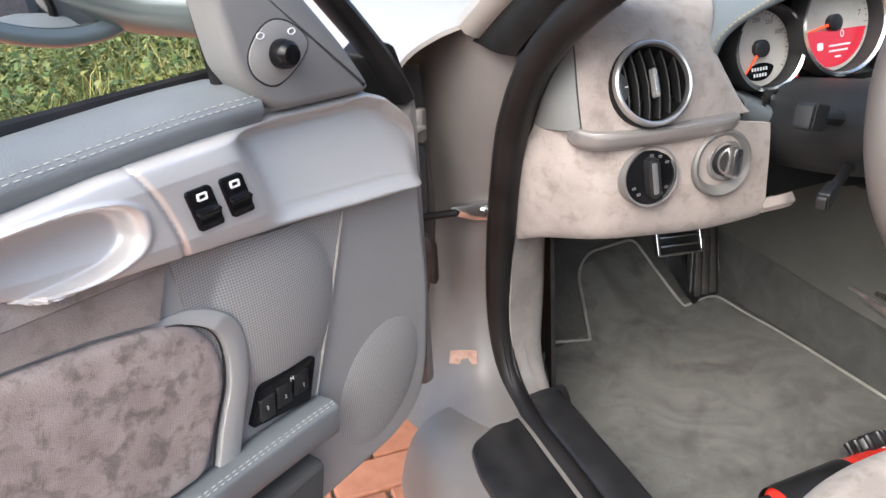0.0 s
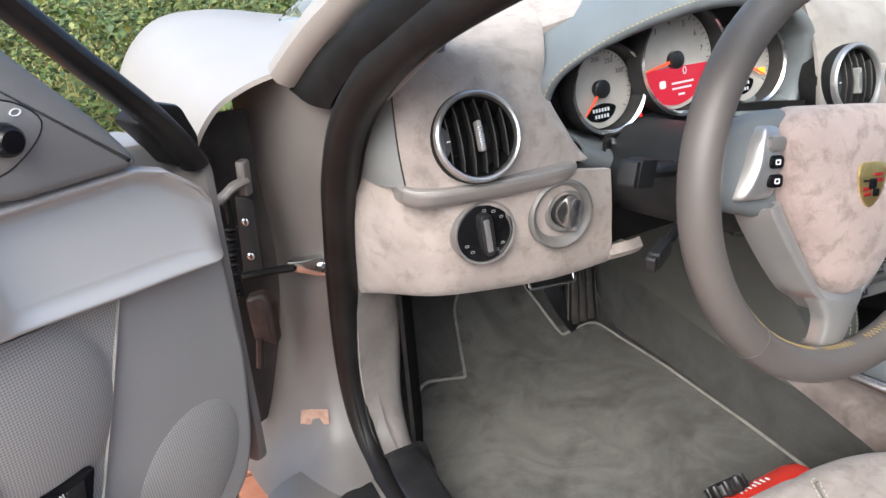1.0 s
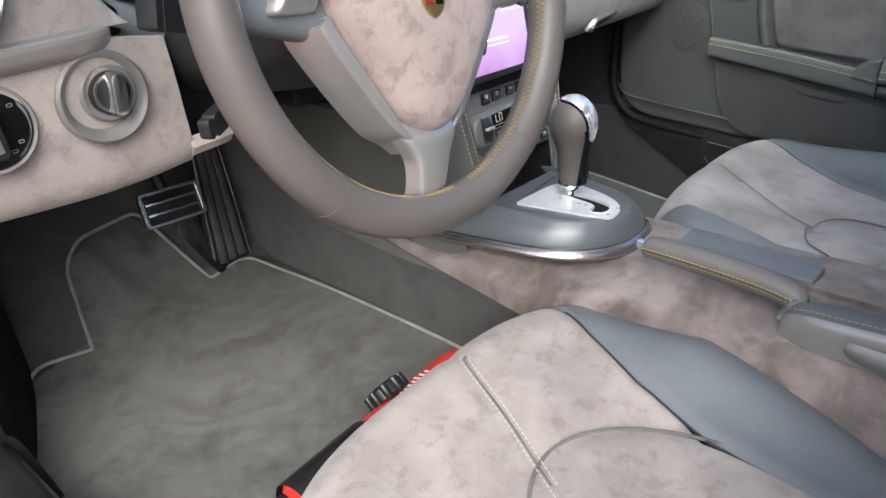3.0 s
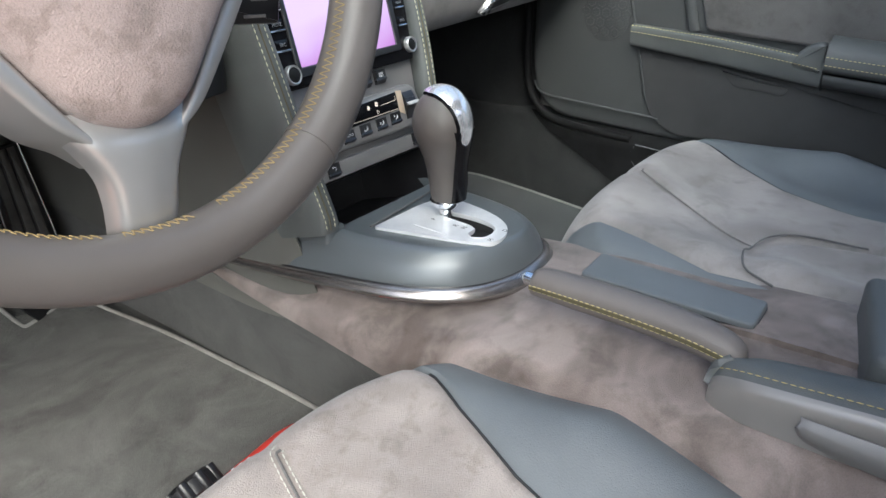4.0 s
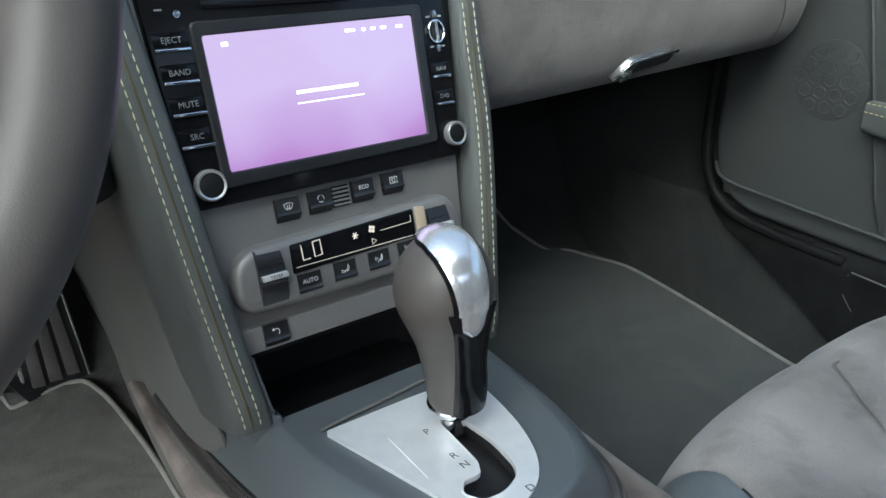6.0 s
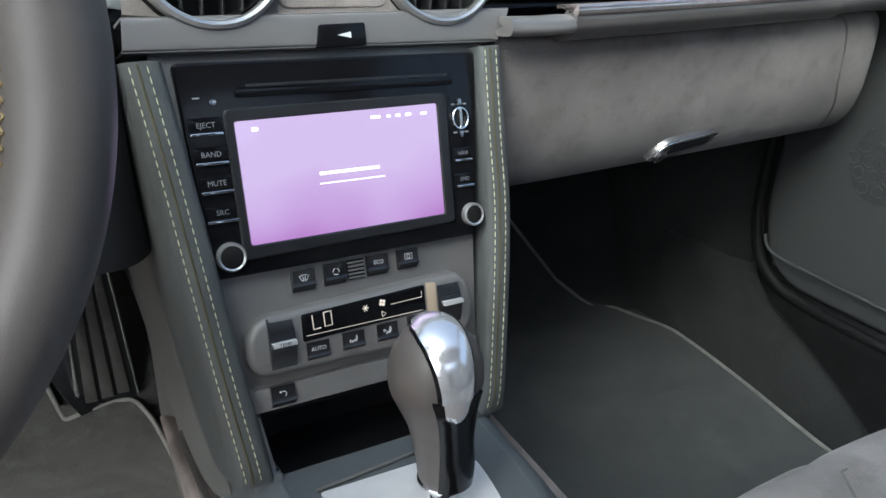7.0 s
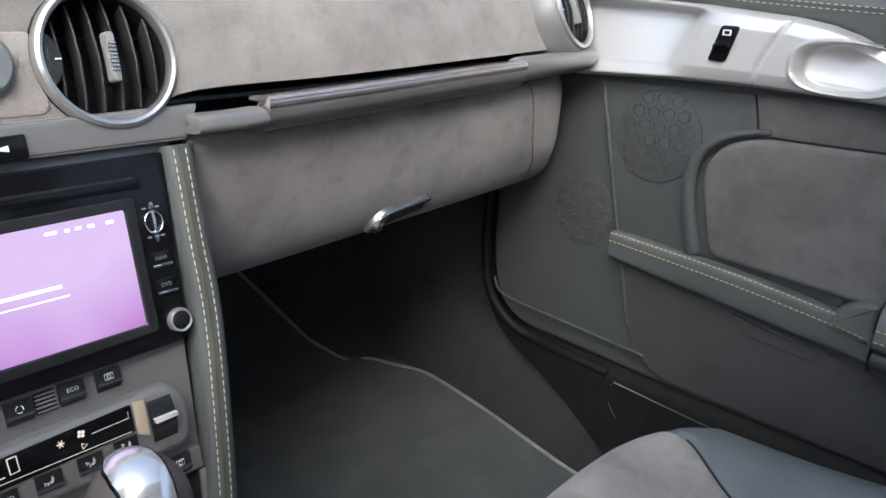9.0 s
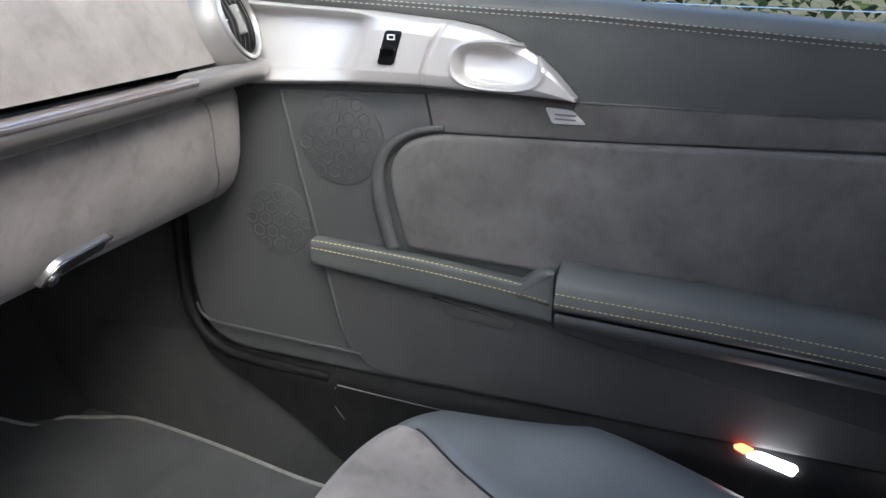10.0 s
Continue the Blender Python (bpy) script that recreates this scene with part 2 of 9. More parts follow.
def prism(outline, W, d0, d1, bevel=0.001, bm=None, steps=2):
    """A plate with the outline (a, b), mapped by W(a, b, depth), from depth d0 to d1, its front edge rounded."""
    bm = bm or bmesh.new()
    rings = [[W(p[0], p[1], d0) for p in outline]]
    for k in range(steps + 1):
        a = k / steps * math.pi / 2
        o = offset(outline, bevel * (1 - math.cos(a))) if bevel else outline
        rings.append([W(p[0], p[1], d1 - bevel * (1 - math.sin(a))) for p in o])
        if not bevel:
            break
    rings_mesh(bm, rings)
    return bm


def frame_ring(outer, inner, W, d0, d1, bevel=0.001, bm=None, din=None):
    """A flat frame between two outlines of equal length."""
    bm = bm or bmesh.new()
    din = d1 if din is None else din
    rings = [[W(*p[:2], d0) for p in outer], [W(*p[:2], d1 - bevel) for p in outer], [W(*p[:2], d1) for p in offset(outer, bevel)],
             [W(*p[:2], din) for p in offset(inner, -bevel)], [W(*p[:2], din - bevel) for p in inner], [W(*p[:2], d0) for p in inner]]
    rings_mesh(bm, rings + [rings[0]], False, False)
    bmesh.ops.remove_doubles(bm, verts=bm.verts, dist=1e-6)
    return bm


def surf(f, nu, nv, thick=0.004, bm=None):
    """A sheet f(u, v) over the unit square, with thickness behind it."""
    bm = bm or bmesh.new()
    P = [[Vector(f(i / nu, j / nv)) for j in range(nv + 1)] for i in range(nu + 1)]
    front = [[bm.verts.new(p) for p in row] for row in P]
    back = []
    for i in range(nu + 1):
        row = []
        for j in range(nv + 1):
            du = P[min(i + 1, nu)][j] - P[max(i - 1, 0)][j]
            dv = P[i][min(j + 1, nv)] - P[i][max(j - 1, 0)]
            nrm = du.cross(dv)
            nrm = nrm.normalized() if nrm.length > 1e-12 else Vector((0, 0, 1))
            row.append(bm.verts.new(P[i][j] - nrm * thick))
        back.append(row)
    for i in range(nu):
        for j in range(nv):
            bm.faces.new((front[i][j], front[i + 1][j], front[i + 1][j + 1], front[i][j + 1]))
            bm.faces.new((back[i][j + 1], back[i + 1][j + 1], back[i + 1][j], back[i][j]))
    for i in range(nu):
        bm.faces.new((front[i][0], back[i][0], back[i + 1][0], front[i + 1][0]))
        bm.faces.new((front[i][nv], front[i + 1][nv], back[i + 1][nv], back[i][nv]))
    for j in range(nv):
        bm.faces.new((front[0][j], front[0][j + 1], back[0][j + 1], back[0][j]))
        bm.faces.new((front[nu][j], back[nu][j], back[nu][j + 1], front[nu][j + 1]))
    return bm


def lathe(profile, W, n=40, bm=None, cap0=True, cap1=True):
    """A turned body; profile of (radius, depth), round the depth axis of W."""
    bm = bm or bmesh.new()
    rings_mesh(bm, [[W(r * math.cos(2 * math.pi * i / n), r * math.sin(2 * math.pi * i / n), h) for i in range(n)] for r, h in profile], cap0, cap1)
    return bm


def tube(path, radius, n=10, bm=None, closed=False, flat=1.0, up=(0, 0, 1)):
    """A round or flattened bar along the path; radius is a number or a function of 0..1."""
    bm = bm or bmesh.new()
    P = [Vector(p) for p in path]
    m = len(P)
    rings = []
    for i, p in enumerate(P):
        t = (P[(i + 1) % m] - P[i - 1]) if closed else (P[min(i + 1, m - 1)] - P[max(i - 1, 0)])
        t.normalize()
        a = Vector(up).cross(t)
        if a.length < 1e-4:
            a = Vector((1, 0, 0)).cross(t)
        a.normalize()
        b = t.cross(a)
        r = radius(i / (m - 1)) if callable(radius) else radius
        rings.append([p + r * (math.cos(2 * math.pi * k / n) * a + flat * math.sin(2 * math.pi * k / n) * b) for k in range(n)])
    if closed:
        rings_mesh(bm, rings + [rings[0]], False, False)
        bmesh.ops.remove_doubles(bm, verts=bm.verts, dist=1e-7)
    else:
        rings_mesh(bm, rings)
    return bm


def box(W, a0, b0, d0, a1, b1, d1, bevel=0.001, bm=None):
    bm2 = prism(rect(a0, b0, a1, b1, min(bevel * 1.5, abs(a1 - a0) * 0.3), 3), W, d0, d1, bevel, bm)
    return bm2


def stitches(path, length=0.006, gap=0.0035, r=0.0007, bm=None, lift=(0, 0, 0)):
    """A row of short thread stitches along a path."""
    bm = bm or bmesh.new()
    P = [Vector(p) + Vector(lift) for p in path]
    acc, seglen = [0.0], 0.0
    for a, b in zip(P, P[1:]):
        seglen += (b - a).length
        acc.append(seglen)

    def at(d):
        for i in range(len(P) - 1):
            if acc[i + 1] >= d:
                return P[i].lerp(P[i + 1], (d - acc[i]) / max(acc[i + 1] - acc[i], 1e-9))
        return P[-1]
    d = 0.0
    while d + length < seglen:
        a, b = at(d), at(d + length)
        mid = (a + b) / 2
        tube([a, mid, b], lambda t: r * (0.45 + 2.2 * t * (1 - t)), 5, bm)
        d += length + gap
    return bm


WORLD = lambda a, b, d: Vector((a, b, d))


def plane_map(origin, right, up):
    o, x, y = Vector(origin), Vector(right).normalized(), Vector(up)
    y = (y - x * y.dot(x)).normalized()
    z = x.cross(y)
    return lambda a, b, d: o + x * a + y * b + z * d


def shift(W, a0, b0, d0=0.0, turn=0.0):
    c, s = math.cos(radians(turn)), math.sin(radians(turn))
    return lambda a, b, d: W(a0 + a * c - b * s, b0 + a * s + b * c, d0 + d)


def text_mesh(words, size, W, depth=0.0004, align="CENTER"):
    cu = bpy.data.curves.new("writing", "FONT")
    cu.body, cu.size, cu.align_x, cu.align_y, cu.resolution_u = words, size, align, "CENTER", 2
    ob = bpy.data.objects.new("writing", cu)
    me = bpy.data.meshes.new_from_object(ob)
    bm = bmesh.new()
    bm.from_mesh(me)
    bpy.data.objects.remove(ob)
    bpy.data.meshes.remove(me)
    for v in bm.verts:
        v.co = W(v.co.x, v.co.y, depth)
    return bm


def holed_plate(outer, hole, W, d0, d1):
    """A flat plate with a hole through it."""
    bm = bmesh.new()
    edges = []
    for loop in (outer, hole):
        vs = [bm.verts.new(W(p[0], p[1], d1)) for p in loop]
        edges += [bm.edges.new((vs[k - 1], vs[k])) for k in range(len(vs))]
    bmesh.ops.triangle_fill(bm, edges=edges, use_beauty=True)
    ext = bmesh.ops.extrude_face_region(bm, geom=list(bm.faces))
    z = Vector(W(0, 0, d0)) - Vector(W(0, 0, d1))
    for e_ in ext["geom"]:
        if isinstance(e_, bmesh.types.BMVert):
            e_.co += z
    bmesh.ops.recalc_face_normals(bm, faces=bm.faces)
    return bm


def leaning(rx, ry, rz, pivot, to):
    """Turn a half of the cabin about its pivot and set the pivot down at another place."""
    return Matrix.Translation(to) @ pose(0, 0, 0, rx, ry, rz) @ Matrix.Translation(-Vector(pivot))


# the two halves of the cabin were drawn each on its own plan; these lay them into one level car
PLAIN = Matrix.Identity(4)
DRIVER = leaning(-0.345, -1.44, -0.927, (-0.646, 0.068, 0.655), (-0.6424, 0.0877, 0.6369))
PASSENGER = leaning(0.059, 3.565, 0.996, (0.384, -0.063, 0.621), (0.3938, -0.0573, 0.6218))
SELECTOR = Matrix.Translation((0.0, 0.003, -0.006)) @ PASSENGER
MIDDLE = Matrix.Translation((0.006, 0.0, -0.006)) @ PASSENGER
FRAME = PLAIN


def thing(name, at, label, category, group="", kind=""):
    ob = new(name)
    at = FRAME @ Vector(at)
    ob.location = at
    ob.empty_display_size = 0.05
    ob["at"] = list(at)
    return tagged(ob, label, category, group, kind)


def part(name, bm, material, parent=None, label="", flat=False):
    bm.transform(FRAME)
    bmesh.ops.recalc_face_normals(bm, faces=bm.faces)
    me = bpy.data.meshes.new(name)
    bm.to_mesh(me)
    bm.free()
    if not flat:
        for p in me.polygons:
            p.use_smooth = True
        me.set_sharp_from_angle(angle=radians(38))
    me.materials.append(material)
    ob = new(name, me)
    if parent is not None:
        ob.parent = parent
        if parent.type == "EMPTY":
            ob.matrix_parent_inverse = Matrix.Translation(-Vector(parent["at"]))
    return tagged(ob, label)


def setting(name, bm, material, label, category="", flat=False):
    ob = part(name, bm, material, None, label, flat)
    return tagged(ob, label, category, "", "structure")


def sweep_rows(rows, k=6):
    """A function of (u, v) over rows of points: smooth along v in each row, smooth from row to row in u."""
    R = [smooth(r, k) for r in rows]
    n = len(R[0])
    cols = [smooth([r[j] for r in R], k) for j in range(n)]
    m = len(cols[0])

    def f(u, v):
        j = v * (n - 1)
        j0 = min(int(j), n - 2)
        i = u * (m - 1)
        i0 = min(int(i), m - 2)
        a, b = j - j0, i - i0
        p = cols[j0][i0].lerp(cols[j0][i0 + 1], b)
        q = cols[j0 + 1][i0].lerp(cols[j0 + 1][i0 + 1], b)
        return p.lerp(q, a)
    return f

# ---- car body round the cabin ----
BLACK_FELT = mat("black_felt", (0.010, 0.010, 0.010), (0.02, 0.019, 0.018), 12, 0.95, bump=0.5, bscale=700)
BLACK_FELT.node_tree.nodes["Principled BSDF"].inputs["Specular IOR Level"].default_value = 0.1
# very dark, so that the unseen roof and wall bounce little light
ROOFCOL = mat("unseen_cabin_charcoal", (0.030, 0.029, 0.029), (0.042, 0.041, 0.040), 20, 0.95, bump=0.3, bscale=700)

# cabin floor: flat, then sloping up to the bulkhead under the dash
FLAT = ((-1.15, 0), (-0.5, 0), (0.0, 0), (0.40, 0), (0.46, 0.012), (0.56, 0.09), (0.66, 0.19), (0.70, 0.32), (0.70, 0.50))
STEEP = ((-1.15, 0), (-0.5, 0), (0.0, 0), (0.36, 0), (0.40, 0.008), (0.44, 0.06), (0.50, 0.185), (0.55, 0.30), (0.58, 0.45), (0.60, 0.54))


def floor_f(x0, x1, z0, rise=FLAT):
    prof = [(y, z0 + z) for y, z in rise]
    return sweep_rows([[(x, y, z) for y, z in prof] for x in (x0, (x0 + x1) / 2, x1)], 3)


FRAME = DRIVER
setting("floor", surf(floor_f(-0.70, -0.10, 0.226), 2, 40, 0.02), CARPET, "grey carpet of the driver's footwell rising to the bulkhead", "carpet")
FRAME = PASSENGER
setting("floor_passenger", surf(floor_f(0.10, 0.74, 0.190, STEEP), 2, 40, 0.02), CARPET_SHADED, "passenger's footwell carpet with its shade in the colour", "carpet")

FRAME = PLAIN
# roof and rear bulkhead, both unseen: set to shape the cabin's light
def roof_f(u, v):
    x, y = -0.60 + 1.20 * u, -0.55 - 0.62 * v
    return (x, y, 1.235 - 0.10 * abs(2 * u - 1) ** 2.5 - 0.05 * v * v)


setting("ceiling", surf(roof_f, 16, 10, 0.03), ROOFCOL, "plain charcoal ceiling, unseen, cutting the light from above", "headlining")
setting("wall_rear", surf(lambda u, v: (-0.80 + 1.6 * u, -1.16 - 0.04 * math.sin(math.pi * u), 0.0 + 1.00 * v), 6, 6, 0.03), ROOFCOL, "plain charcoal rear wall, unseen, cutting the light from behind", "bulkhead")

# windscreen
ws = sweep_rows([[(x, 0.74 - 0.35 * x * x, 0.895), (x * 0.93, 0.20 - 0.25 * x * x, 1.075), (x * 0.80, -0.41 - 0.05 * x * x, 1.215 - 0.07 * x * x)] for x in (-0.70, -0.35, 0, 0.35, 0.70)], 3)
w = setting("window_1", surf(ws, 12, 8, 0.004), GLASS, "clear raked windscreen", "windscreen")
w.visible_shadow = False

FRAME = DRIVER
# painted hinge pillar and sill on the driver's side
car = thing("bodyshell", (-0.80, 0.2, 0.0), "silver-grey sports car body round the open driver's doorway", "car body")
pil = sweep_rows([
    [(-0.690, 0.150, 0.955), (-0.735, 0.165, 0.945), (-0.770, 0.205, 0.925), (-0.800, 0.300, 0.905), (-0.80, 0.42, 0.90)],
    [(-0.715, 0.180, 0.85), (-0.745, 0.190, 0.85), (-0.775, 0.250, 0.85), (-0.80, 0.33, 0.85), (-0.80, 0.45, 0.85)],
    [(-0.715, 0.225, 0.72), (-0.745, 0.232, 0.72), (-0.775, 0.275, 0.72), (-0.80, 0.36, 0.72), (-0.80, 0.47, 0.72)],
    [(-0.715, 0.250, 0.60), (-0.745, 0.258, 0.60), (-0.778, 0.290, 0.60), (-0.80, 0.37, 0.60), (-0.80, 0.47, 0.60)],
    [(-0.715, 0.255, 0.47), (-0.745, 0.262, 0.47), (-0.79, 0.290, 0.47), (-0.82, 0.37, 0.47), (-0.82, 0.47, 0.47)],
    [(-0.715, 0.220, 0.372), (-0.748, 0.225, 0.372), (-0.80, 0.235, 0.372), (-0.845, 0.31, 0.36), (-0.86, 0.42, 0.36)],
    [(-0.715, 0.16, 0.340), (-0.75, 0.16, 0.340), (-0.81, 0.14, 0.335), (-0.88, 0.20, 0.305), (-0.905, 0.35, 0.28)],
], 6)
part("hinge_pillar", surf(pil, 36, 24, 0.012), PAINT_DUSTY, car, "dusty painted hinge pillar")
sill = sweep_rows([[(-0.705, y, 0.27), (-0.712, y, 0.335), (-0.75, y, 0.340), (-0.80, y, 0.338), (-0.872, y, 0.330), (-0.912, y, 0.29), (-0.93, y, 0.20), (-0.88, y, 0.12)] for y in (0.22, -0.1, -0.6, -1.15)], 5)
part("sill", surf(sill, 12, 35, 0.01), PAINT_DUSTY, car, "painted sill in the pillar's darker paint")
fender = sweep_rows([
    [(-0.775, 0.205, 0.922), (-0.83, 0.222, 0.905), (-0.875, 0.24, 0.872), (-0.905, 0.27, 0.80), (-0.92, 0.30, 0.65), (-0.92, 0.32, 0.45)],
    [(-0.735, 0.33, 0.925), (-0.81, 0.34, 0.912), (-0.875, 0.36, 0.885), (-0.925, 0.38, 0.80), (-0.94, 0.40, 0.65), (-0.94, 0.40, 0.45)],
    [(-0.66, 0.55, 0.915), (-0.77, 0.55, 0.915), (-0.87, 0.55, 0.89), (-0.94, 0.55, 0.80), (-0.955, 0.55, 0.65), (-0.955, 0.55, 0.45)],
    [(-0.62, 0.95, 0.87), (-0.74, 0.95, 0.895), (-0.86, 0.95, 0.88), (-0.94, 0.95, 0.79), (-0.955, 0.95, 0.65), (-0.955, 0.95, 0.45)],
    [(-0.60, 1.35, 0.80), (-0.71, 1.35, 0.83), (-0.81, 1.35, 0.82), (-0.89, 1.35, 0.74), (-0.91, 1.35, 0.62), (-0.91, 1.35, 0.45)],
    [(-0.50, 1.75, 0.66), (-0.60, 1.75, 0.68), (-0.70, 1.72, 0.66), (-0.78, 1.70, 0.60), (-0.80, 1.68, 0.52), (-0.80, 1.66, 0.45)],
], 6)
part("front_wing", surf(fender, 40, 30, 0.006), PAINT, car, "warm silver front wing")
bonnet = sweep_rows([[(x, 0.62 - 0.1 * abs(x), 0.895), (x, 0.95, 0.86), (x * 0.98, 1.35, 0.775), (x * 0.85, 1.75, 0.64)] for x in (-0.615, -0.3, 0.0, 0.3, 0.615)], 4)
part("bonnet", surf(bonnet, 16, 16, 0.006), PAINT, car)
# A pillar: painted outer, black trim, seal, suede cover inside
pa = smooth([(-0.775, 0.215, 0.915), (-0.745, 0.12, 0.985), (-0.70, 0.0, 1.055), (-0.63, -0.2, 1.145), (-0.56, -0.42, 1.205), (-0.53, -0.75, 1.21), (-0.55, -1.1, 1.16)], 6)
part("a_pillar", tube(pa, 0.030, 12, flat=0.75), PAINT, car)
FRAME = PLAIN
wedge = sweep_rows([[a, ((a[0] + b[0]) / 2 - 0.006, (a[1] + b[1]) / 2 - 0.004, (a[2] + b[2]) / 2), b] for a, b in (((-0.766, 0.245, 0.866), (-0.748, 0.165, 0.868)), ((-0.758, 0.208, 0.894), (-0.746, 0.140, 0.890)), ((-0.746, 0.135, 0.932), (-0.740, 0.075, 0.935)), ((-0.732, 0.025, 0.986), (-0.725, 0.0, 0.972)), ((-0.650, -0.20, 1.105), (-0.645, -0.21, 1.085)), ((-0.56, -0.45, 1.17), (-0.55, -0.45, 1.15)))], 5)
part("pillar_trim", surf(wedge, 40, 8, 0.016), VENTBLACK, car, "black window channel on the screen pillar")
part("trim_screw", lathe([(0.0045, 0.0), (0.0045, 0.002), (0.002, 0.003)], plane_map((-0.760, 0.200, 0.885), (0.45, -0.89, 0), (0, 0, 1)), 12), SATIN, car)
FRAME = DRIVER
seal_path = smooth([(-0.58, -0.40, 1.14), (-0.655, -0.20, 1.065), (-0.715, -0.03, 0.985), (-0.742, 0.095, 0.895), (-0.750, 0.165, 0.80), (-0.750, 0.205, 0.70), (-0.750, 0.230, 0.60), (-0.750, 0.245, 0.50), (-0.750, 0.238, 0.42), (-0.750, 0.205, 0.368), (-0.750, 0.13, 0.345), (-0.750, 0.02, 0.345), (-0.750, -0.3, 0.345), (-0.750, -1.1, 0.345)], 8)
part("door_seal", tube(seal_path, lambda t: 0.0215 - 0.0085 / (1 + math.exp((0.66 - t) / 0.07)), 12, up=(1, 0, 0)), RUBBER, car, "black rubber door seal")
seal2 = [p + Vector((0.020, 0.004, -0.006)) for p in seal_path]
for dx, dy, r_ in ((-0.0065, -0.0195, 0.0030), (0.0085, -0.0185, 0.0026)):
    part("seal_ridge", tube([p + Vector((dx, dy * 0.75, -dy * 0.25)) for p in seal_path[12:76]], r_, 6, up=(1, 0, 0)), RUBBER, car)
part("seal_lip", tube(seal2, 0.008, 8, up=(1, 0, 0)), RUBBER, car)
ap = sweep_rows([
    [(-0.722, 0.150, 0.865), (-0.690, 0.155, 0.885), (-0.655, 0.20, 0.92)],
    [(-0.695, 0.0, 0.975), (-0.655, 0.01, 0.985), (-0.615, 0.06, 1.02)],
    [(-0.635, -0.2, 1.06), (-0.595, -0.19, 1.07), (-0.565, -0.14, 1.10)],
    [(-0.565, -0.42, 1.135), (-0.53, -0.41, 1.14), (-0.50, -0.36, 1.17)]], 5)
part("pillar_cover", surf(ap, 16, 10, 0.01), ALC, car, "taupe suede pillar cover")
# kick panel beside the driver's footwell
kick = sweep_rows([
    [(-0.735, 0.215, 0.62), (-0.705, 0.235, 0.62), (-0.655, 0.275, 0.60), (-0.640, 0.33, 0.60)],
    [(-0.740, 0.225, 0.48), (-0.705, 0.245, 0.48), (-0.660, 0.275, 0.48), (-0.645, 0.33, 0.48)],
    [(-0.740, 0.210, 0.38), (-0.705, 0.225, 0.38), (-0.675, 0.255, 0.37), (-0.655, 0.32, 0.37)],
    [(-0.735, 0.16, 0.335), (-0.70, 0.165, 0.335), (-0.680, 0.19, 0.30), (-0.665, 0.27, 0.25)]], 6)
part("kick_panel", surf(kick, 18, 18, 0.008), ALC_MID, car, "worn grey-beige kick panel")
# black sill tread plates
step = plane_map((0, 0, 0.341), (1, 0, 0), (0, 1, 0))
o = rounded([(-0.862, -1.0), (-0.765, -1.0), (-0.765, 0.150), (-0.800, 0.150), (-0.858, 0.118), (-0.868, 0.06)], [0.01, 0.01, 0.012, 0.03, 0.02, 0.02])
part("outer_tread_plate", prism(o, step, 0, 0.010, 0.006), BLACK, car, "black moulded outer sill plate")
tr = sweep_rows([[(-0.742, y, 0.345), (-0.735, y, 0.358 + d), (-0.700, y, 0.360 + d), (-0.680, y, 0.345), (-0.660, y, 0.24)] for y, d in ((0.182, -0.012), (0.172, -0.002), (0.14, 0.0), (-0.2, 0.0), (-1.0, 0.0))], 5)
part("inner_tread_plate", surf(tr, 16, 20, 0.01), BLACK, car, "black moulded inner sill plate")
FRAME = PLAIN
# passenger side: sill and closing wall of the body


def sill_wall(y, z, out=0.0):
    """The inner face of the passenger's sill: it leans outwards from the floor to its top edge."""
    base = float(np.interp(y, [-0.5, -0.06, 0.1, 0.3], [0.640, 0.645, 0.675, 0.706]))
    t = min(1.0, max(0.0, (z - 0.19) / 0.14))
    return Vector((base + (0.698 - base) * (1 - (1 - t) ** 1.6) - out, y, z))


part("passenger_sill", surf(sweep_rows([[sill_wall(y, 0.17), sill_wall(y, 0.22), sill_wall(y, 0.28), sill_wall(y, 0.325), (0.712, y, 0.342), (0.765, y, 0.345), (0.80, y, 0.30), (0.84, y, 0.2), (0.80, y, 0.1)] for y in (0.36, 0.24, 0.10, -0.06, -0.3, -0.7, -1.15)], 4), 20, 28, 0.01), CARPET_SHADED, car, "carpeted sill, darkened for the shaded side")


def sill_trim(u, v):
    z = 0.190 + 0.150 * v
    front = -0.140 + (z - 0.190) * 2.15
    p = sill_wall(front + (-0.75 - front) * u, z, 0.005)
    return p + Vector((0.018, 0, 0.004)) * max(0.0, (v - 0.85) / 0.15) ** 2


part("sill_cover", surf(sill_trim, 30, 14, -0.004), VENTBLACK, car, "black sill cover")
# thin grey bars draw the light caught along the pocket's edges
part("pocket_edge", tube(smooth([sill_wall(-0.050, 0.318, 0.008), sill_wall(-0.046, 0.296, 0.008), sill_wall(-0.085, 0.264, 0.008), sill_wall(-0.130, 0.255, 0.008), sill_wall(-0.30, 0.250, 0.008)], 6), 0.0011, 8), TRIPLASTIC, car, "lit lower edge of the sill pocket, drawn as a grey bar")
part("pocket_edge", tube(smooth([sill_wall(-0.052, 0.321, 0.008), sill_wall(-0.14, 0.318, 0.008), sill_wall(-0.21, 0.316, 0.008), sill_wall(-0.50, 0.312, 0.008)], 6), 0.0013, 8), TRIPLASTIC, car, "lit upper edge of the sill pocket, drawn as a grey bar")
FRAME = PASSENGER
part("passenger_pillar", surf(sweep_rows([[(0.735, 0.70, z), (0.735, 0.40, z), (0.742, 0.20, z), (0.80, 0.17, z)] for z in (0.18, 0.5, 0.7, 0.90)], 4), 12, 12, 0.01), CARPET_SHADED, car, "carpeted footwell side, darkened for the shaded side")
part("passenger_a_pillar", tube([(-p.x, p.y, p.z) for p in pa], 0.045, 12), ALC_SHADED, car)
FRAME = DRIVER
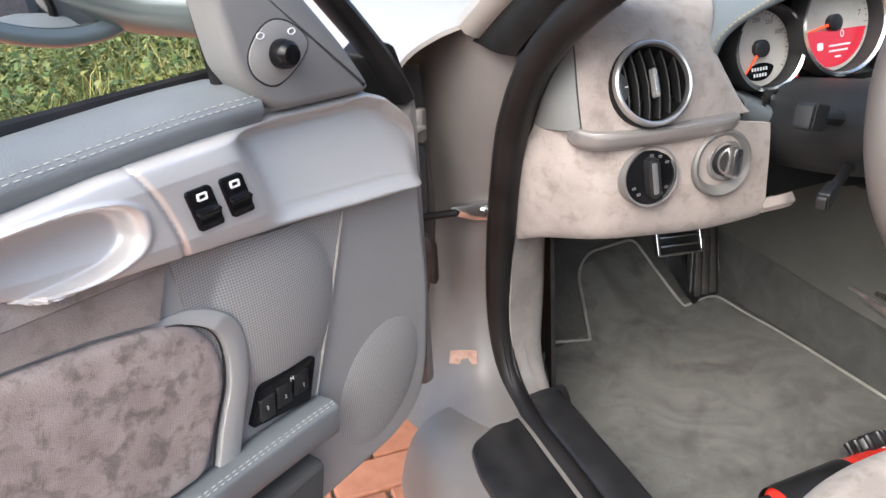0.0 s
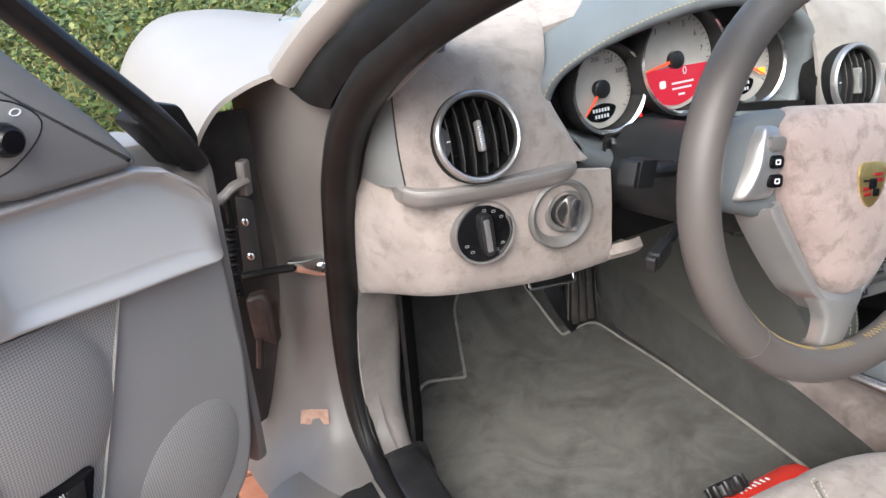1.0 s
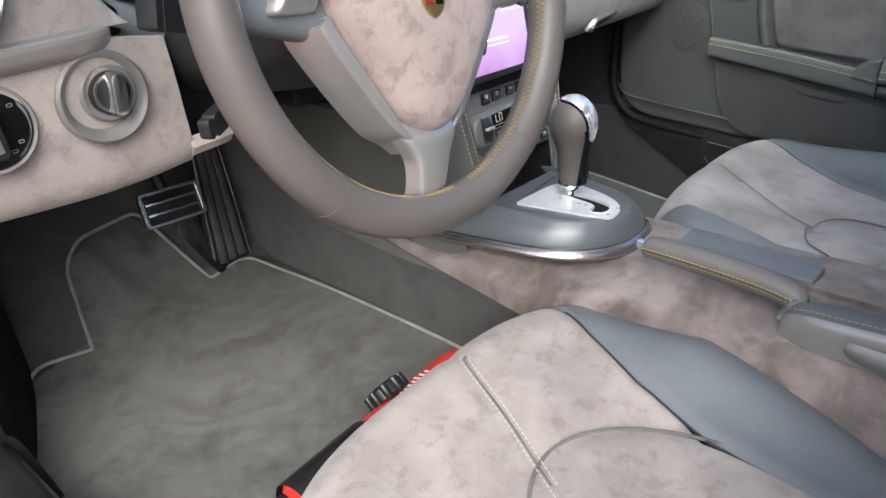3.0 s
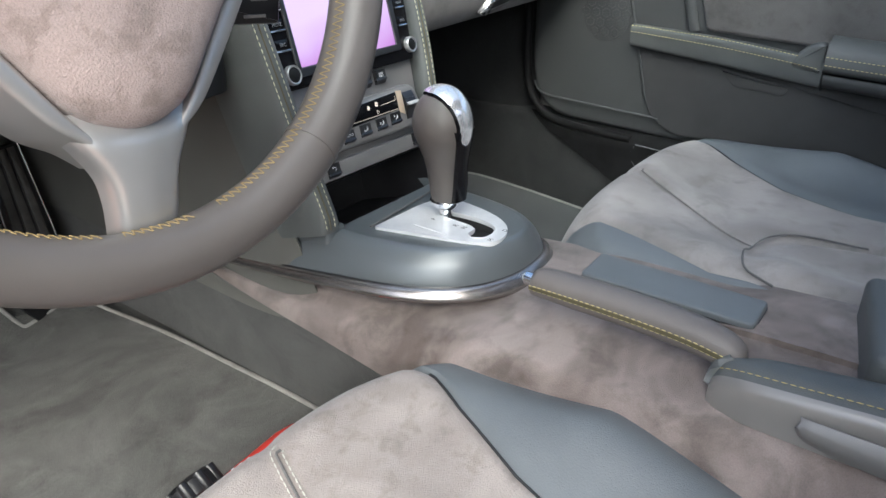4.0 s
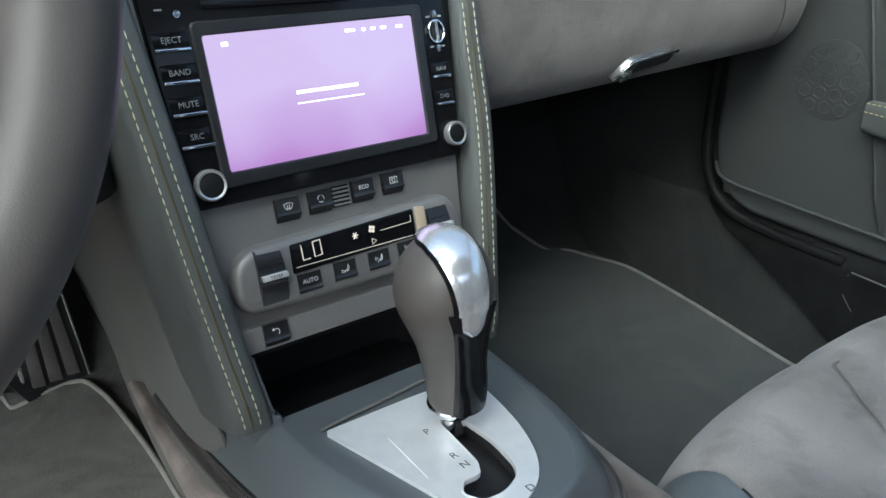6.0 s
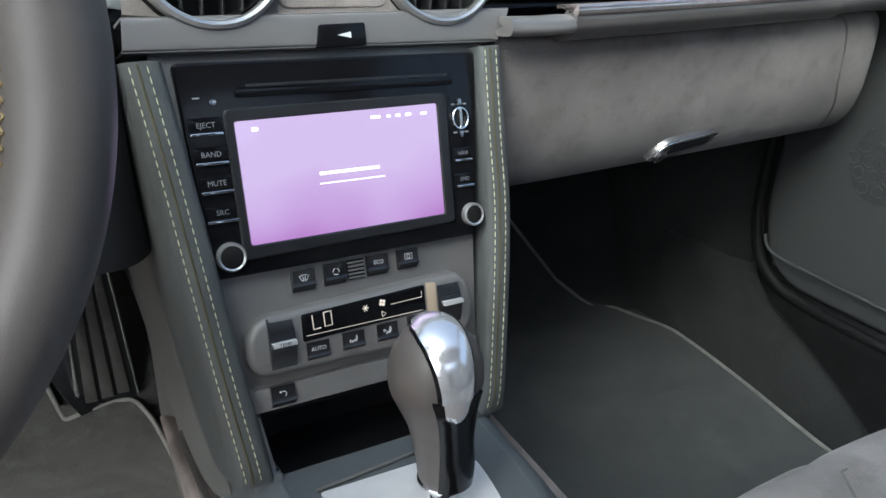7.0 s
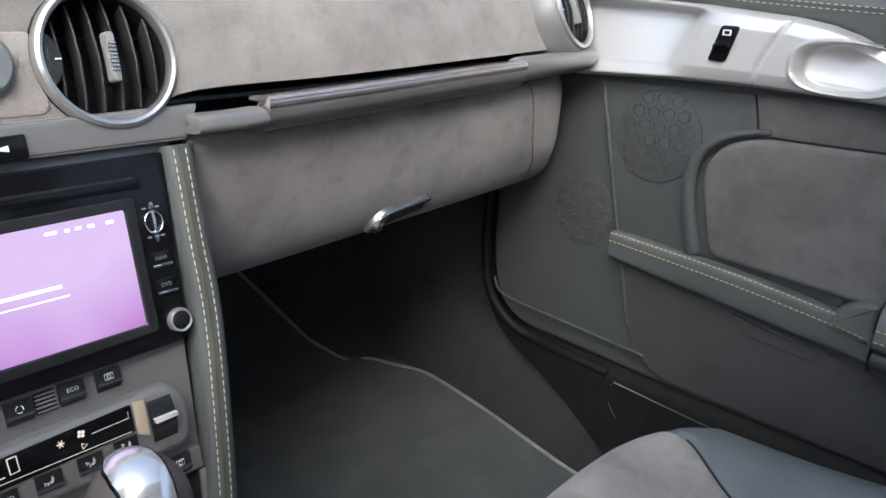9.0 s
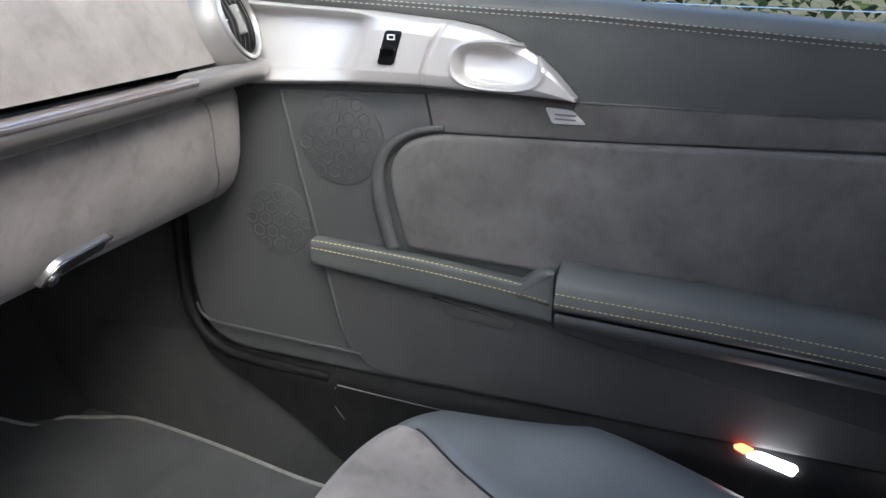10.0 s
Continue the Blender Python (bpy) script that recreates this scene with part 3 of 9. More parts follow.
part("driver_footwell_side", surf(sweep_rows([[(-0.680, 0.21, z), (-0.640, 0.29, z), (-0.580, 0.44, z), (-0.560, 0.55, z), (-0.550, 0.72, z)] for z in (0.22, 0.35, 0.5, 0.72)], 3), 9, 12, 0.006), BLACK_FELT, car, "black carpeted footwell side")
part("cowl", surf(sweep_rows([[(x, 0.60 - 0.2 * abs(x), 0.89), (x, 0.66 - 0.2 * abs(x), 0.905), (x, 0.74 - 0.2 * abs(x), 0.895)] for x in (-0.74, -0.4, 0, 0.4, 0.74)], 4), 16, 6, 0.01), BLACK, car, "black scuttle panel below the windscreen")
part("rear_quarter", surf(sweep_rows([[(s * 0.80, -0.95, z), (s * 0.81, -1.05, z), (s * 0.80, -1.2, z)] for z in (0.1, 0.5, 0.9, 1.0) for s in (-1,)], 4), 12, 6, 0.01), PAINT, car)

# ---- dashboard ----
LEATHER_PALE = mat("pale_slate_leather", (0.17, 0.178, 0.178), (0.21, 0.218, 0.217), 14, 0.5, bump=0.25, bscale=700, contrast=0.5)
dash = thing("dashboard", (0, 0.35, 0.6), "taupe suede-covered dashboard with rounded vent pods", "dashboard")
# upper left pod
pod = sweep_rows([
    [(-0.733, 0.300, 0.780), (-0.735, 0.300, 0.83), (-0.732, 0.31, 0.88), (-0.715, 0.33, 0.92), (-0.70, 0.40, 0.93), (-0.66, 0.60, 0.93)],
    [(-0.722, 0.165, 0.785), (-0.728, 0.170, 0.835), (-0.722, 0.19, 0.88), (-0.70, 0.24, 0.922), (-0.68, 0.35, 0.94), (-0.64, 0.62, 0.94)],
    [(-0.700, 0.085, 0.795), (-0.703, 0.090, 0.84), (-0.697, 0.11, 0.89), (-0.675, 0.165, 0.928), (-0.65, 0.3, 0.945), (-0.62, 0.63, 0.94)],
    [(-0.640, 0.056, 0.795), (-0.640, 0.066, 0.845), (-0.638, 0.092, 0.895), (-0.63, 0.15, 0.932), (-0.61, 0.3, 0.948), (-0.6, 0.64, 0.94)],
    [(-0.570, 0.056, 0.793), (-0.568, 0.066, 0.845), (-0.562, 0.092, 0.893), (-0.55, 0.14, 0.930), (-0.54, 0.3, 0.95), (-0.54, 0.66, 0.94)],
    [(-0.490, 0.060, 0.790), (-0.505, 0.070, 0.83), (-0.518, 0.090, 0.875), (-0.505, 0.13, 0.925), (-0.49, 0.3, 0.955), (-0.48, 0.67, 0.94)],
    [(-0.468, 0.070, 0.787), (-0.482, 0.095, 0.81), (-0.500, 0.13, 0.870), (-0.47, 0.17, 0.935), (-0.45, 0.3, 0.955), (-0.44, 0.67, 0.94)]], 6)
part("left_pod", surf(lambda u, v: pod(0.335 + 0.632 * u, v), 90, 80, 0.008), ALC, dash, "taupe suede pod round the side vent")
part("pod_side", surf(lambda u, v: pod(0.331 * u, v), 30, 40, 0.008), LEATHER_PALE, dash, "pale slate leather side of the pod")
part("pod_seam", tube([Vector(pod(0.333, k / 40 * 0.72)) + Vector((-0.0006, -0.0006, 0)) for k in range(41)], 0.0009, 6), PLASTIC_DARK, dash)
# top behind the instrument hood
part("top_pad", surf(sweep_rows([[(x, 0.16, z), (x, 0.22, z + 0.008), (x, 0.4, 0.955), (x, 0.68, 0.94)] for x, z in ((-0.5, 0.925), (-0.42, 0.938), (-0.3, 0.952), (-0.2, 0.945), (-0.10, 0.915))], 4), 16, 12, 0.01), ALC, dash)
FRAME = PASSENGER
# upper middle and passenger pad
up = sweep_rows([
    [(-0.137, 0.052, 0.749), (-0.132, 0.070, 0.80), (-0.120, 0.11, 0.86), (-0.12, 0.15, 0.90), (-0.12, 0.24, 0.925), (-0.12, 0.68, 0.935)],
    [(-0.09, 0.046, 0.747), (-0.09, 0.062, 0.80), (-0.09, 0.085, 0.85), (-0.09, 0.135, 0.892), (-0.09, 0.22, 0.91), (-0.09, 0.68, 0.93)],
    [(0.0, 0.042, 0.747), (0.0, 0.058, 0.80), (0.0, 0.078, 0.85), (0.0, 0.13, 0.885), (0.0, 0.22, 0.905), (0.0, 0.68, 0.925)],
    [(0.10, 0.042, 0.750), (0.10, 0.058, 0.80), (0.10, 0.078, 0.85), (0.10, 0.13, 0.885), (0.10, 0.22, 0.905), (0.10, 0.68, 0.925)],
    [(0.145, 0.038, 0.763), (0.145, 0.050, 0.80), (0.145, 0.074, 0.85), (0.145, 0.13, 0.885), (0.145, 0.22, 0.905), (0.145, 0.68, 0.925)],
    [(0.30, 0.036, 0.767), (0.30, 0.044, 0.80), (0.30, 0.070, 0.85), (0.30, 0.13, 0.888), (0.30, 0.22, 0.905), (0.30, 0.66, 0.92)],
    [(0.50, 0.036, 0.775), (0.50, 0.044, 0.80), (0.50, 0.070, 0.85), (0.50, 0.13, 0.888), (0.50, 0.22, 0.905), (0.50, 0.64, 0.92)],
    [(0.62, 0.038, 0.779), (0.62, 0.044, 0.80), (0.62, 0.068, 0.85), (0.62, 0.13, 0.890), (0.62, 0.22, 0.905), (0.6, 0.62, 0.92)],
    [(0.685, 0.050, 0.776), (0.688, 0.058, 0.80), (0.685, 0.08, 0.85), (0.672, 0.14, 0.885), (0.66, 0.22, 0.90), (0.64, 0.6, 0.92)],
    [(0.712, 0.110, 0.776), (0.714, 0.115, 0.80), (0.71, 0.13, 0.85), (0.70, 0.18, 0.88), (0.69, 0.24, 0.89), (0.67, 0.58, 0.91)]], 5)
part("upper_pad", surf(up, 170, 80, 0.008), ALC_MID, dash, "suede upper pad, darkened for the shade on it")

FRAME = DRIVER
# driver's lower panel, wrapping forward at the door
low = sweep_rows([
    [(-0.728, 0.300, 0.785), (-0.730, 0.290, 0.74), (-0.728, 0.275, 0.67), (-0.724, 0.262, 0.595), (-0.722, 0.30, 0.588)],
    [(-0.712, 0.165, 0.788), (-0.720, 0.160, 0.74), (-0.718, 0.165, 0.69), (-0.710, 0.170, 0.636), (-0.705, 0.22, 0.622)],
    [(-0.665, 0.085, 0.790), (-0.668, 0.085, 0.74), (-0.672, 0.095, 0.70), (-0.668, 0.107, 0.650), (-0.66, 0.15, 0.634)],
    [(-0.600, 0.066, 0.790), (-0.600, 0.068, 0.74), (-0.600, 0.072, 0.70), (-0.600, 0.086, 0.648), (-0.595, 0.14, 0.632)],
    [(-0.520, 0.062, 0.785), (-0.518, 0.064, 0.74), (-0.516, 0.066, 0.70), (-0.514, 0.074, 0.645), (-0.51, 0.13, 0.63)],
    [(-0.445, 0.068, 0.770), (-0.443, 0.066, 0.74), (-0.441, 0.066, 0.70), (-0.438, 0.072, 0.648), (-0.437, 0.12, 0.634)]], 6)
part("driver_lower_panel", surf(low, 40, 32, 0.010), ALC, dash, "taupe suede lower panel with the switches")
lip = sweep_rows([[(x, y, z + 0.010), (x, y - 0.004, z), (x, y + 0.05, z - 0.004)] for x, y, z in ((-0.440, 0.066, 0.650), (-0.425, 0.062, 0.652), (-0.41, 0.060, 0.653), (-0.395, 0.062, 0.653))], 4)
part("lower_lip", surf(lip, 12, 6, 0.006), ALC, dash)
# satin strip under the left pod
st = sweep_rows([[(x, y + 0.010, z + 0.0105 * k), (x, y - 0.0120 * k, z + 0.0090 * k), (x, y - 0.0146 * k, z + 0.0082 * k), (x, y - 0.0150 * k, z + 0.0064 * k), (x, y - 0.0085 * k, z - 0.0060 * k), (x, y + 0.010, z - 0.0085 * k)] for x, y, z, k in ((-0.7035, 0.098, 0.787, 0.03), (-0.703, 0.0965, 0.787, 0.80), (-0.699, 0.090, 0.785, 0.95), (-0.68, 0.074, 0.783, 1), (-0.60, 0.062, 0.782, 1), (-0.53, 0.061, 0.781, 1), (-0.505, 0.063, 0.782, 0.8), (-0.498, 0.066, 0.784, 0.5), (-0.496, 0.068, 0.785, 0.03))], 6)
part("left_strip", surf(st, 30, 24, 0.004), STRIPSATIN, dash, "satin grey strip below the side vent")
# near-black sheet painting in the shade of the space behind the column
part("column_recess", surf(sweep_rows([[(-0.442, 0.078, z), (-0.425, 0.090, z), (-0.36, 0.100, z), (-0.20, 0.100, z), (-0.125, 0.06, z)] for z in (0.648, 0.72, 0.80)], 4), 8, 16, 0.004), VENTBLACK, dash, "black sheet for the shaded space round the steering column")
# instrument binnacle
binn = thing("instrument_cluster", (-0.30, 0.12, 0.78), "hooded instrument cluster with three overlapping pale dials", "instrument cluster")
arc = [(-0.520, 0.862), (-0.508, 0.882), (-0.478, 0.901), (-0.42, 0.921), (-0.34, 0.938), (-0.27, 0.944), (-0.20, 0.937), (-0.14, 0.917), (-0.105, 0.89), (-0.092, 0.855), (-0.098, 0.815), (-0.118, 0.785)]
hood_rows = []
for i, (x, z) in enumerate(arc):
    cx, cz = -0.30, 0.83
    d = Vector((x - cx, z - cz)).normalized()
    hood_rows.append([(x - d.x * 0.014, 0.150, z - d.y * 0.014), (x - d.x * 0.012, 0.095, z - d.y * 0.012), (x, 0.082, z), (x + d.x * 0.010, 0.092, z + d.y * 0.010), (x + d.x * 0.022, 0.135, z + d.y * 0.020), (x + d.x * 0.022, 0.20, z + d.y * 0.022)])
hood_f = sweep_rows(hood_rows, 5)
part("hood", surf(hood_f, 55, 25, 0.003), LEATHER, binn, "slate leather hood with a stitched edge")
edge = [Vector(hood_f(0.02 + 0.62 * k / 80, 0.505)) + Vector((0, -0.0025, 0.001)) for k in range(81)]
part("hood_stitching", stitches(edge, 0.0045, 0.0025, 0.0008), THREAD, binn)
# inner wall of the binnacle
inner = []
low_arc = [(-0.520, 0.862), (-0.497, 0.825), (-0.465, 0.795), (-0.43, 0.775), (-0.37, 0.770), (-0.29, 0.770), (-0.2, 0.772), (-0.14, 0.775), (-0.118, 0.785)]
loop = [(x, z) for x, z in arc] + [(x, z) for x, z in low_arc[::-1][1:-1]]
loop = [(p.x, p.y) for p in smooth([(x, z, 0) for x, z in loop], 3, True)]
bm = bmesh.new()
rings_mesh(bm, [[(x, 0.088, z) for x, z in loop], [(-0.30 + (x + 0.30) * 0.95, 0.125, 0.85 + (z - 0.85) * 0.95) for x, z in loop], [(-0.30 + (x + 0.30) * 0.93, 0.165, 0.85 + (z - 0.85) * 0.92) for x, z in loop]], False, True)
part("binnacle_shell", bm, PLASTIC_DARK, binn, "charcoal binnacle shell")
ledge = sweep_rows([[(x, 0.150, z + 0.012), (x, 0.100, z + 0.008), (x, 0.074, z), (x, 0.080, z - 0.020), (x, 0.11, z - 0.03)] for x, z in ((-0.475, 0.798), (-0.44, 0.780), (-0.40, 0.772), (-0.33, 0.778), (-0.25, 0.780), (-0.17, 0.778), (-0.125, 0.785))], 5)
part("lower_ledge", surf(ledge, 30, 16, 0.004), LEATHER, binn, "slate ledge below the dials")

FRAME = PASSENGER
# dark cover beside the column, next to the centre stack
part("column_cover", surf(sweep_rows([[(-0.255, 0.055, z), (-0.225, 0.030, z), (-0.175, 0.026, z), (-0.150, 0.034, z), (-0.138 - 0.13 * (z - 0.592), 0.060, z), (-0.138 - 0.13 * (z - 0.592), 0.14, z)] for z in (0.592, 0.65, 0.69, 0.722)], 4), 14, 24, 0.004), COLUMN, dash, "charcoal cover beside the steering column")
# added black box: closes the gap and stands for the dark in it
part("dash_core", box(WORLD, -0.300, 0.085, 0.60, -0.115, 0.30, 0.742, 0.004), VENTBLACK, dash, "added black filler for the dark gap beside the column")
part("column_cover_base", prism([(-0.255, 0.055), (-0.225, 0.030), (-0.175, 0.026), (-0.150, 0.034), (-0.138, 0.060), (-0.138, 0.14), (-0.255, 0.14)], WORLD, 0.590, 0.596, 0.001), COLUMN, dash)

# ---- centre stack ----
CF = plane_map((0, 0, 0.6), (1, 0, 0), (0, 0.28, 1))


def ZV(z):
    """Height above the floor to height on the raked face."""
    return (z - 0.6) * 1.0385


def CZ(a, z, d):
    return CF(a, ZV(z), d)


OLIVE = mat("olive_leather", (0.070, 0.060, 0.028), (0.095, 0.083, 0.042), 40, 0.6, bump=0.2, bscale=700)
PADTHREAD = mat("straw_thread", (0.60, 0.58, 0.40), rough=0.8)
stack = thing("centre_stack", (0, 0.05, 0.44), "stone-grey centre stack with padded leather edges", "console")
o = rounded([(-0.128, 0.728), (0.120, 0.728), (0.100, 0.600), (0.092, 0.490), (-0.094, 0.490), (-0.110, 0.600)], 0.004)
part("face", prism(o, CZ, -0.10, -0.004, 0.002), CONSOLE, stack)
# padded edges with double stitching
for side, pts in (("left", [(-0.132, 0.722), (-0.1235, 0.66), (-0.1165, 0.60), (-0.107, 0.52), (-0.0965, 0.445)]), ("right", [(0.119, 0.724), (0.1175, 0.66), (0.1165, 0.60), (0.107, 0.52), (0.0955, 0.445)])):
    rows = []
    s = -1 if side == "left" else 1
    for k, (x, z) in enumerate(smooth([(x, z, 0) for x, z in pts], 4)[:] and [(p.x, p.y) for p in smooth([(x, z, 0) for x, z in pts], 4)]):
        tail = min(1.0, (z - 0.430) / 0.03)
        rows.append([CZ(x - s * 0.011, z, -0.012), CZ(x - s * 0.011, z, 0.006 * tail), CZ(x - s * 0.005, z, 0.012 * tail), CZ(x + s * 0.005, z, 0.012 * tail), CZ(x + s * 0.013, z, 0.004 * tail), CZ(x + s * 0.017, z, -0.02), CZ(x + s * 0.018, z, -0.07)])
    f = sweep_rows(rows, 2)
    part("edge_pad", surf(f, 40, 24, 0.003 * s), PADLEATHER, stack, "padded slate leather edge")
    for off in ((0.40, 0.575) if side == "left" else (0.30, 0.46)):
        line = [Vector(f(0.02 + 0.96 * k / 60, off)) + Vector((0, -0.0006, 0.0003)) for k in range(61)]
        part("pad_stitching", stitches(line, 0.0046, 0.0017, 0.00052), PADTHREAD, stack)
    part("pad_seam", tube([Vector(f(0.01 + 0.97 * k / 40, 0.4875 if side == "left" else 0.38)) for k in range(41)], 0.0009, 6), OLIVE, stack, "olive seam between the stitching")
    side_rows = []
    for z in (0.725, 0.66, 0.60, 0.52, 0.42, 0.36, 0.335):
        x = np.interp(z, [0.36, 0.445, 0.52, 0.60, 0.66, 0.725], [0.104, 0.114, 0.124, 0.1335, 0.1405, 0.149])
        fl = float(np.interp(z, [0.335, 0.36, 0.445, 0.52], [0.042, 0.022, 0.006, 0.0]))
        xs = s * (x if side == "left" else x - 0.012)
        y0 = 0.28 * (z - 0.6)
        if side == "left":
            side_rows.append([(xs - s * 0.004, y0 + 0.040, z), (xs + s * 0.5 * fl, y0 + 0.10, z), (xs + s * (0.4 * fl - 0.002), 0.20, z), (xs - s * 0.008, 0.42, z), (xs - s * 0.012, 0.70, z)])
        else:
            side_rows.append([(xs - s * 0.004, y0 + 0.040, z), (xs + s * (0.002 + 0.6 * fl), y0 + 0.10, z), (xs + s * (0.004 + fl), 0.20, z), (xs + s * (0.006 + fl), 0.42, z), (xs + s * (0.008 + fl), 0.70, z)])
    part("side_cheek", surf(sweep_rows(side_rows, 4), 20, 16, 0.002), FELT if side == "left" else CARPET_SHADED, stack)
# strip below the centre vents
strip = lambda xl, xr, yl, yr, zl, zr: sweep_rows([[CZ(xl + (xr - xl) * q + (yl + (yr - yl) * q) * w, 0.727 + (zl + (zr - zl) * q) * w, d) for w, d in ((0, -0.03), (0, 0.001), (0.06, 0.0045), (0.18, 0.006), (0.82, 0.006), (0.94, 0.0045), (1, 0.001), (1, -0.03))] for q in (0, 0.25, 0.5, 0.75, 1)], 4)
part("strip_end", surf(strip(-0.176, -0.1475, 0.0, 0.0, 0.019, 0.020), 6, 36, 0.002), CONSOLE, stack)
part("vent_strip", surf(strip(-0.142, 0.128, 0.002, 0.014, 0.021, 0.025), 30, 42, 0.002), CONSOLE, stack, "satin grey strip below the vents")

radio = thing("car_radio", (0, 0.0, 0.586), "black touchscreen car radio showing a pink start screen", "car radio")
o = rounded([(-0.1145, 0.721), (0.109, 0.721), (0.0975, 0.587), (-0.106, 0.586)], 0.004)
part("bezel", prism(o, CZ, -0.03, 0.003, 0.0015), GLOSS, radio, "gloss black bezel")
inner_o = [(-0.086, 0.596), (0.078, 0.599), (0.079, 0.693), (-0.087, 0.692)]
part("screen_frame", frame_ring(rounded(inner_o, 0.004), rounded([(-0.080, 0.605), (0.0695, 0.606), (0.0705, 0.686), (-0.081, 0.684)], 0.002), CZ, 0.0, 0.0055, 0.001), BLACK, radio)
SCREEN = bpy.data.materials.new("pink_screen")
SCREEN.use_nodes = True
nt = SCREEN.node_tree
bs = nt.nodes["Principled BSDF"]
co = nt.nodes.new("ShaderNodeTexCoord")
sep = nt.nodes.new("ShaderNodeSeparateXYZ")
nt.links.new(co.outputs["Object"], sep.inputs[0])
mr = nt.nodes.new("ShaderNodeMapRange")
mr.inputs[1].default_value, mr.inputs[2].default_value = 0.628, 0.709
nt.links.new(sep.outputs[2], mr.inputs[0])
nz = nt.nodes.new("ShaderNodeTexNoise")
nz.inputs["Scale"].default_value, nz.inputs["Detail"].default_value = 14, 1
nt.links.new(co.outputs["Object"], nz.inputs["Vector"])
ad = nt.nodes.new("ShaderNodeMath")
ad.operation = "MULTIPLY_ADD"
ad.inputs[1].default_value = 0.8
nt.links.new(nz.outputs["Fac"], ad.inputs[0])
nt.links.new(mr.outputs[0], ad.inputs[2])
rp = nt.nodes.new("ShaderNodeValToRGB")
e = rp.color_ramp.elements
e[0].position, e[0].color = 0.25, (0.48, 0.13, 0.48, 1)
e[1].position, e[1].color = 1.35 / 1.8 + 0.2, (0.80, 0.56, 0.84, 1)
x1 = e.new(0.55)
x1.color = (0.64, 0.34, 0.68, 1)
nt.links.new(ad.outputs[0], rp.inputs[0])
nt.links.new(rp.outputs[0], bs.inputs["Emission Color"])
bs.inputs["Emission Strength"].default_value = 0.46
bs.inputs["Base Color"].default_value = (0.01, 0.01, 0.012, 1)
bs.inputs["Roughness"].default_value = 0.08
part("screen", prism([(-0.081, 0.604), (0.0705, 0.605), (0.0715, 0.687), (-0.082, 0.685)], CZ, 0.0, 0.0038, 0), SCREEN, radio, "glowing pink start screen")

climate = thing("climate_panel", (0, -0.01, 0.51), "grey climate control panel with black keys and a lit display", "climate panel")
o = rounded([(-0.094, 0.527), (-0.086, 0.517), (0.080, 0.515), (0.086, 0.530), (0.084, 0.552), (0.074, 0.563), (-0.080, 0.558), (-0.093, 0.548)], 0.008)
part("panel", prism(o, CZ, -0.02, 0.009, 0.006, steps=4), CONSOLE, climate, "satin grey raised panel")

FRAME = PLAIN
# ---- steering wheel ----
WC = Vector((-0.3586, -0.1761, 0.8154))
WHEEL = shift(plane_map(WC, (1, 0, 0), (0, 0.2192, 0.9757)), 0, 0, 0, -7)
RIMW = lambda a, b, d: WHEEL(a * 1.13, b * 1.13, d * 1.13)
WH = lambda a, b, d: WHEEL(a * 1.07, b * 0.99 - 0.024, d - 0.010)
wheel = thing("steering_wheel", tuple(WC), "three-spoke grey leather steering wheel with a suede airbag cover", "steering wheel")
RM, RR = 0.168, 0.0158


def torus(a0, a1, rm, r, n, bm=None, k=14):
    bm = bm or bmesh.new()
    rings = []
    for i in range(n + 1):
        a = radians(a0 + (a1 - a0) * i / n)
        rings.append([RIMW((rm + r * math.cos(b)) * math.cos(a), (rm + r * math.cos(b)) * math.sin(a), r * 1.06 * math.sin(b)) for b in [2 * math.pi * q / k for q in range(k)]])
    rings_mesh(bm, rings)
    return bm


for a0, a1 in ((-52, 62), (62, 118), (118, 232), (232, 308)):
    part("rim", torus(a0 + 0.3, a1 - 0.3, RM, RR, 44, k=20), LEATHER_WARM, wheel, "smooth warm grey leather rim")
for a in (62, 118, 232, 308):
    part("rim_joint", torus(a - 0.8, a + 0.8, RM, RR * 1.035, 4, k=20), LEATHER_WARM, wheel)
# zigzag thread on the inner edge of the rim
for a0, a1 in ((-78, 60), (120, 258), (-98, -84)):
    bm = bmesh.new()
    n = int(abs(a1 - a0) / 1.7)
    for i in range(n):
        a = a0 + (a1 - a0) * i / n
        pts = []
        for da, b in ((0.0, 2.75), (0.4, 2.95), (0.8, 3.15)):
            aa = radians(a + da)
            pts.append(RIMW((RM + RR * 1.02 * math.cos(b)) * math.cos(aa), (RM + RR * 1.02 * math.cos(b)) * math.sin(aa), RR * 1.08 * math.sin(b)))
        tube(pts, 0.00034, 5, bm)
        pts = []
        for da, b in ((1.6, 2.75), (1.2, 2.95), (0.8, 3.15)):
            aa = radians(a + da)
            pts.append(RIMW((RM + RR * 1.02 * math.cos(b)) * math.cos(aa), (RM + RR * 1.02 * math.cos(b)) * math.sin(aa), RR * 1.08 * math.sin(b)))
        tube(pts, 0.00034, 5, bm)
    part("rim_stitching", bm, THREAD_RIM, wheel, "yellow zigzag stitching")
pad = rounded([(-0.092, 0.030), (-0.088, 0.074), (-0.062, 0.088), (0.062, 0.088), (0.088, 0.074), (0.092, 0.030), (0.080, -0.010), (0.028, -0.088), (0.0, -0.099), (-0.028, -0.088), (-0.080, -0.010)], [0.02, 0.016, 0.02, 0.02, 0.016, 0.02, 0.03, 0.02, 0.012, 0.02, 0.03], 5)
bm = bmesh.new()
rr = []
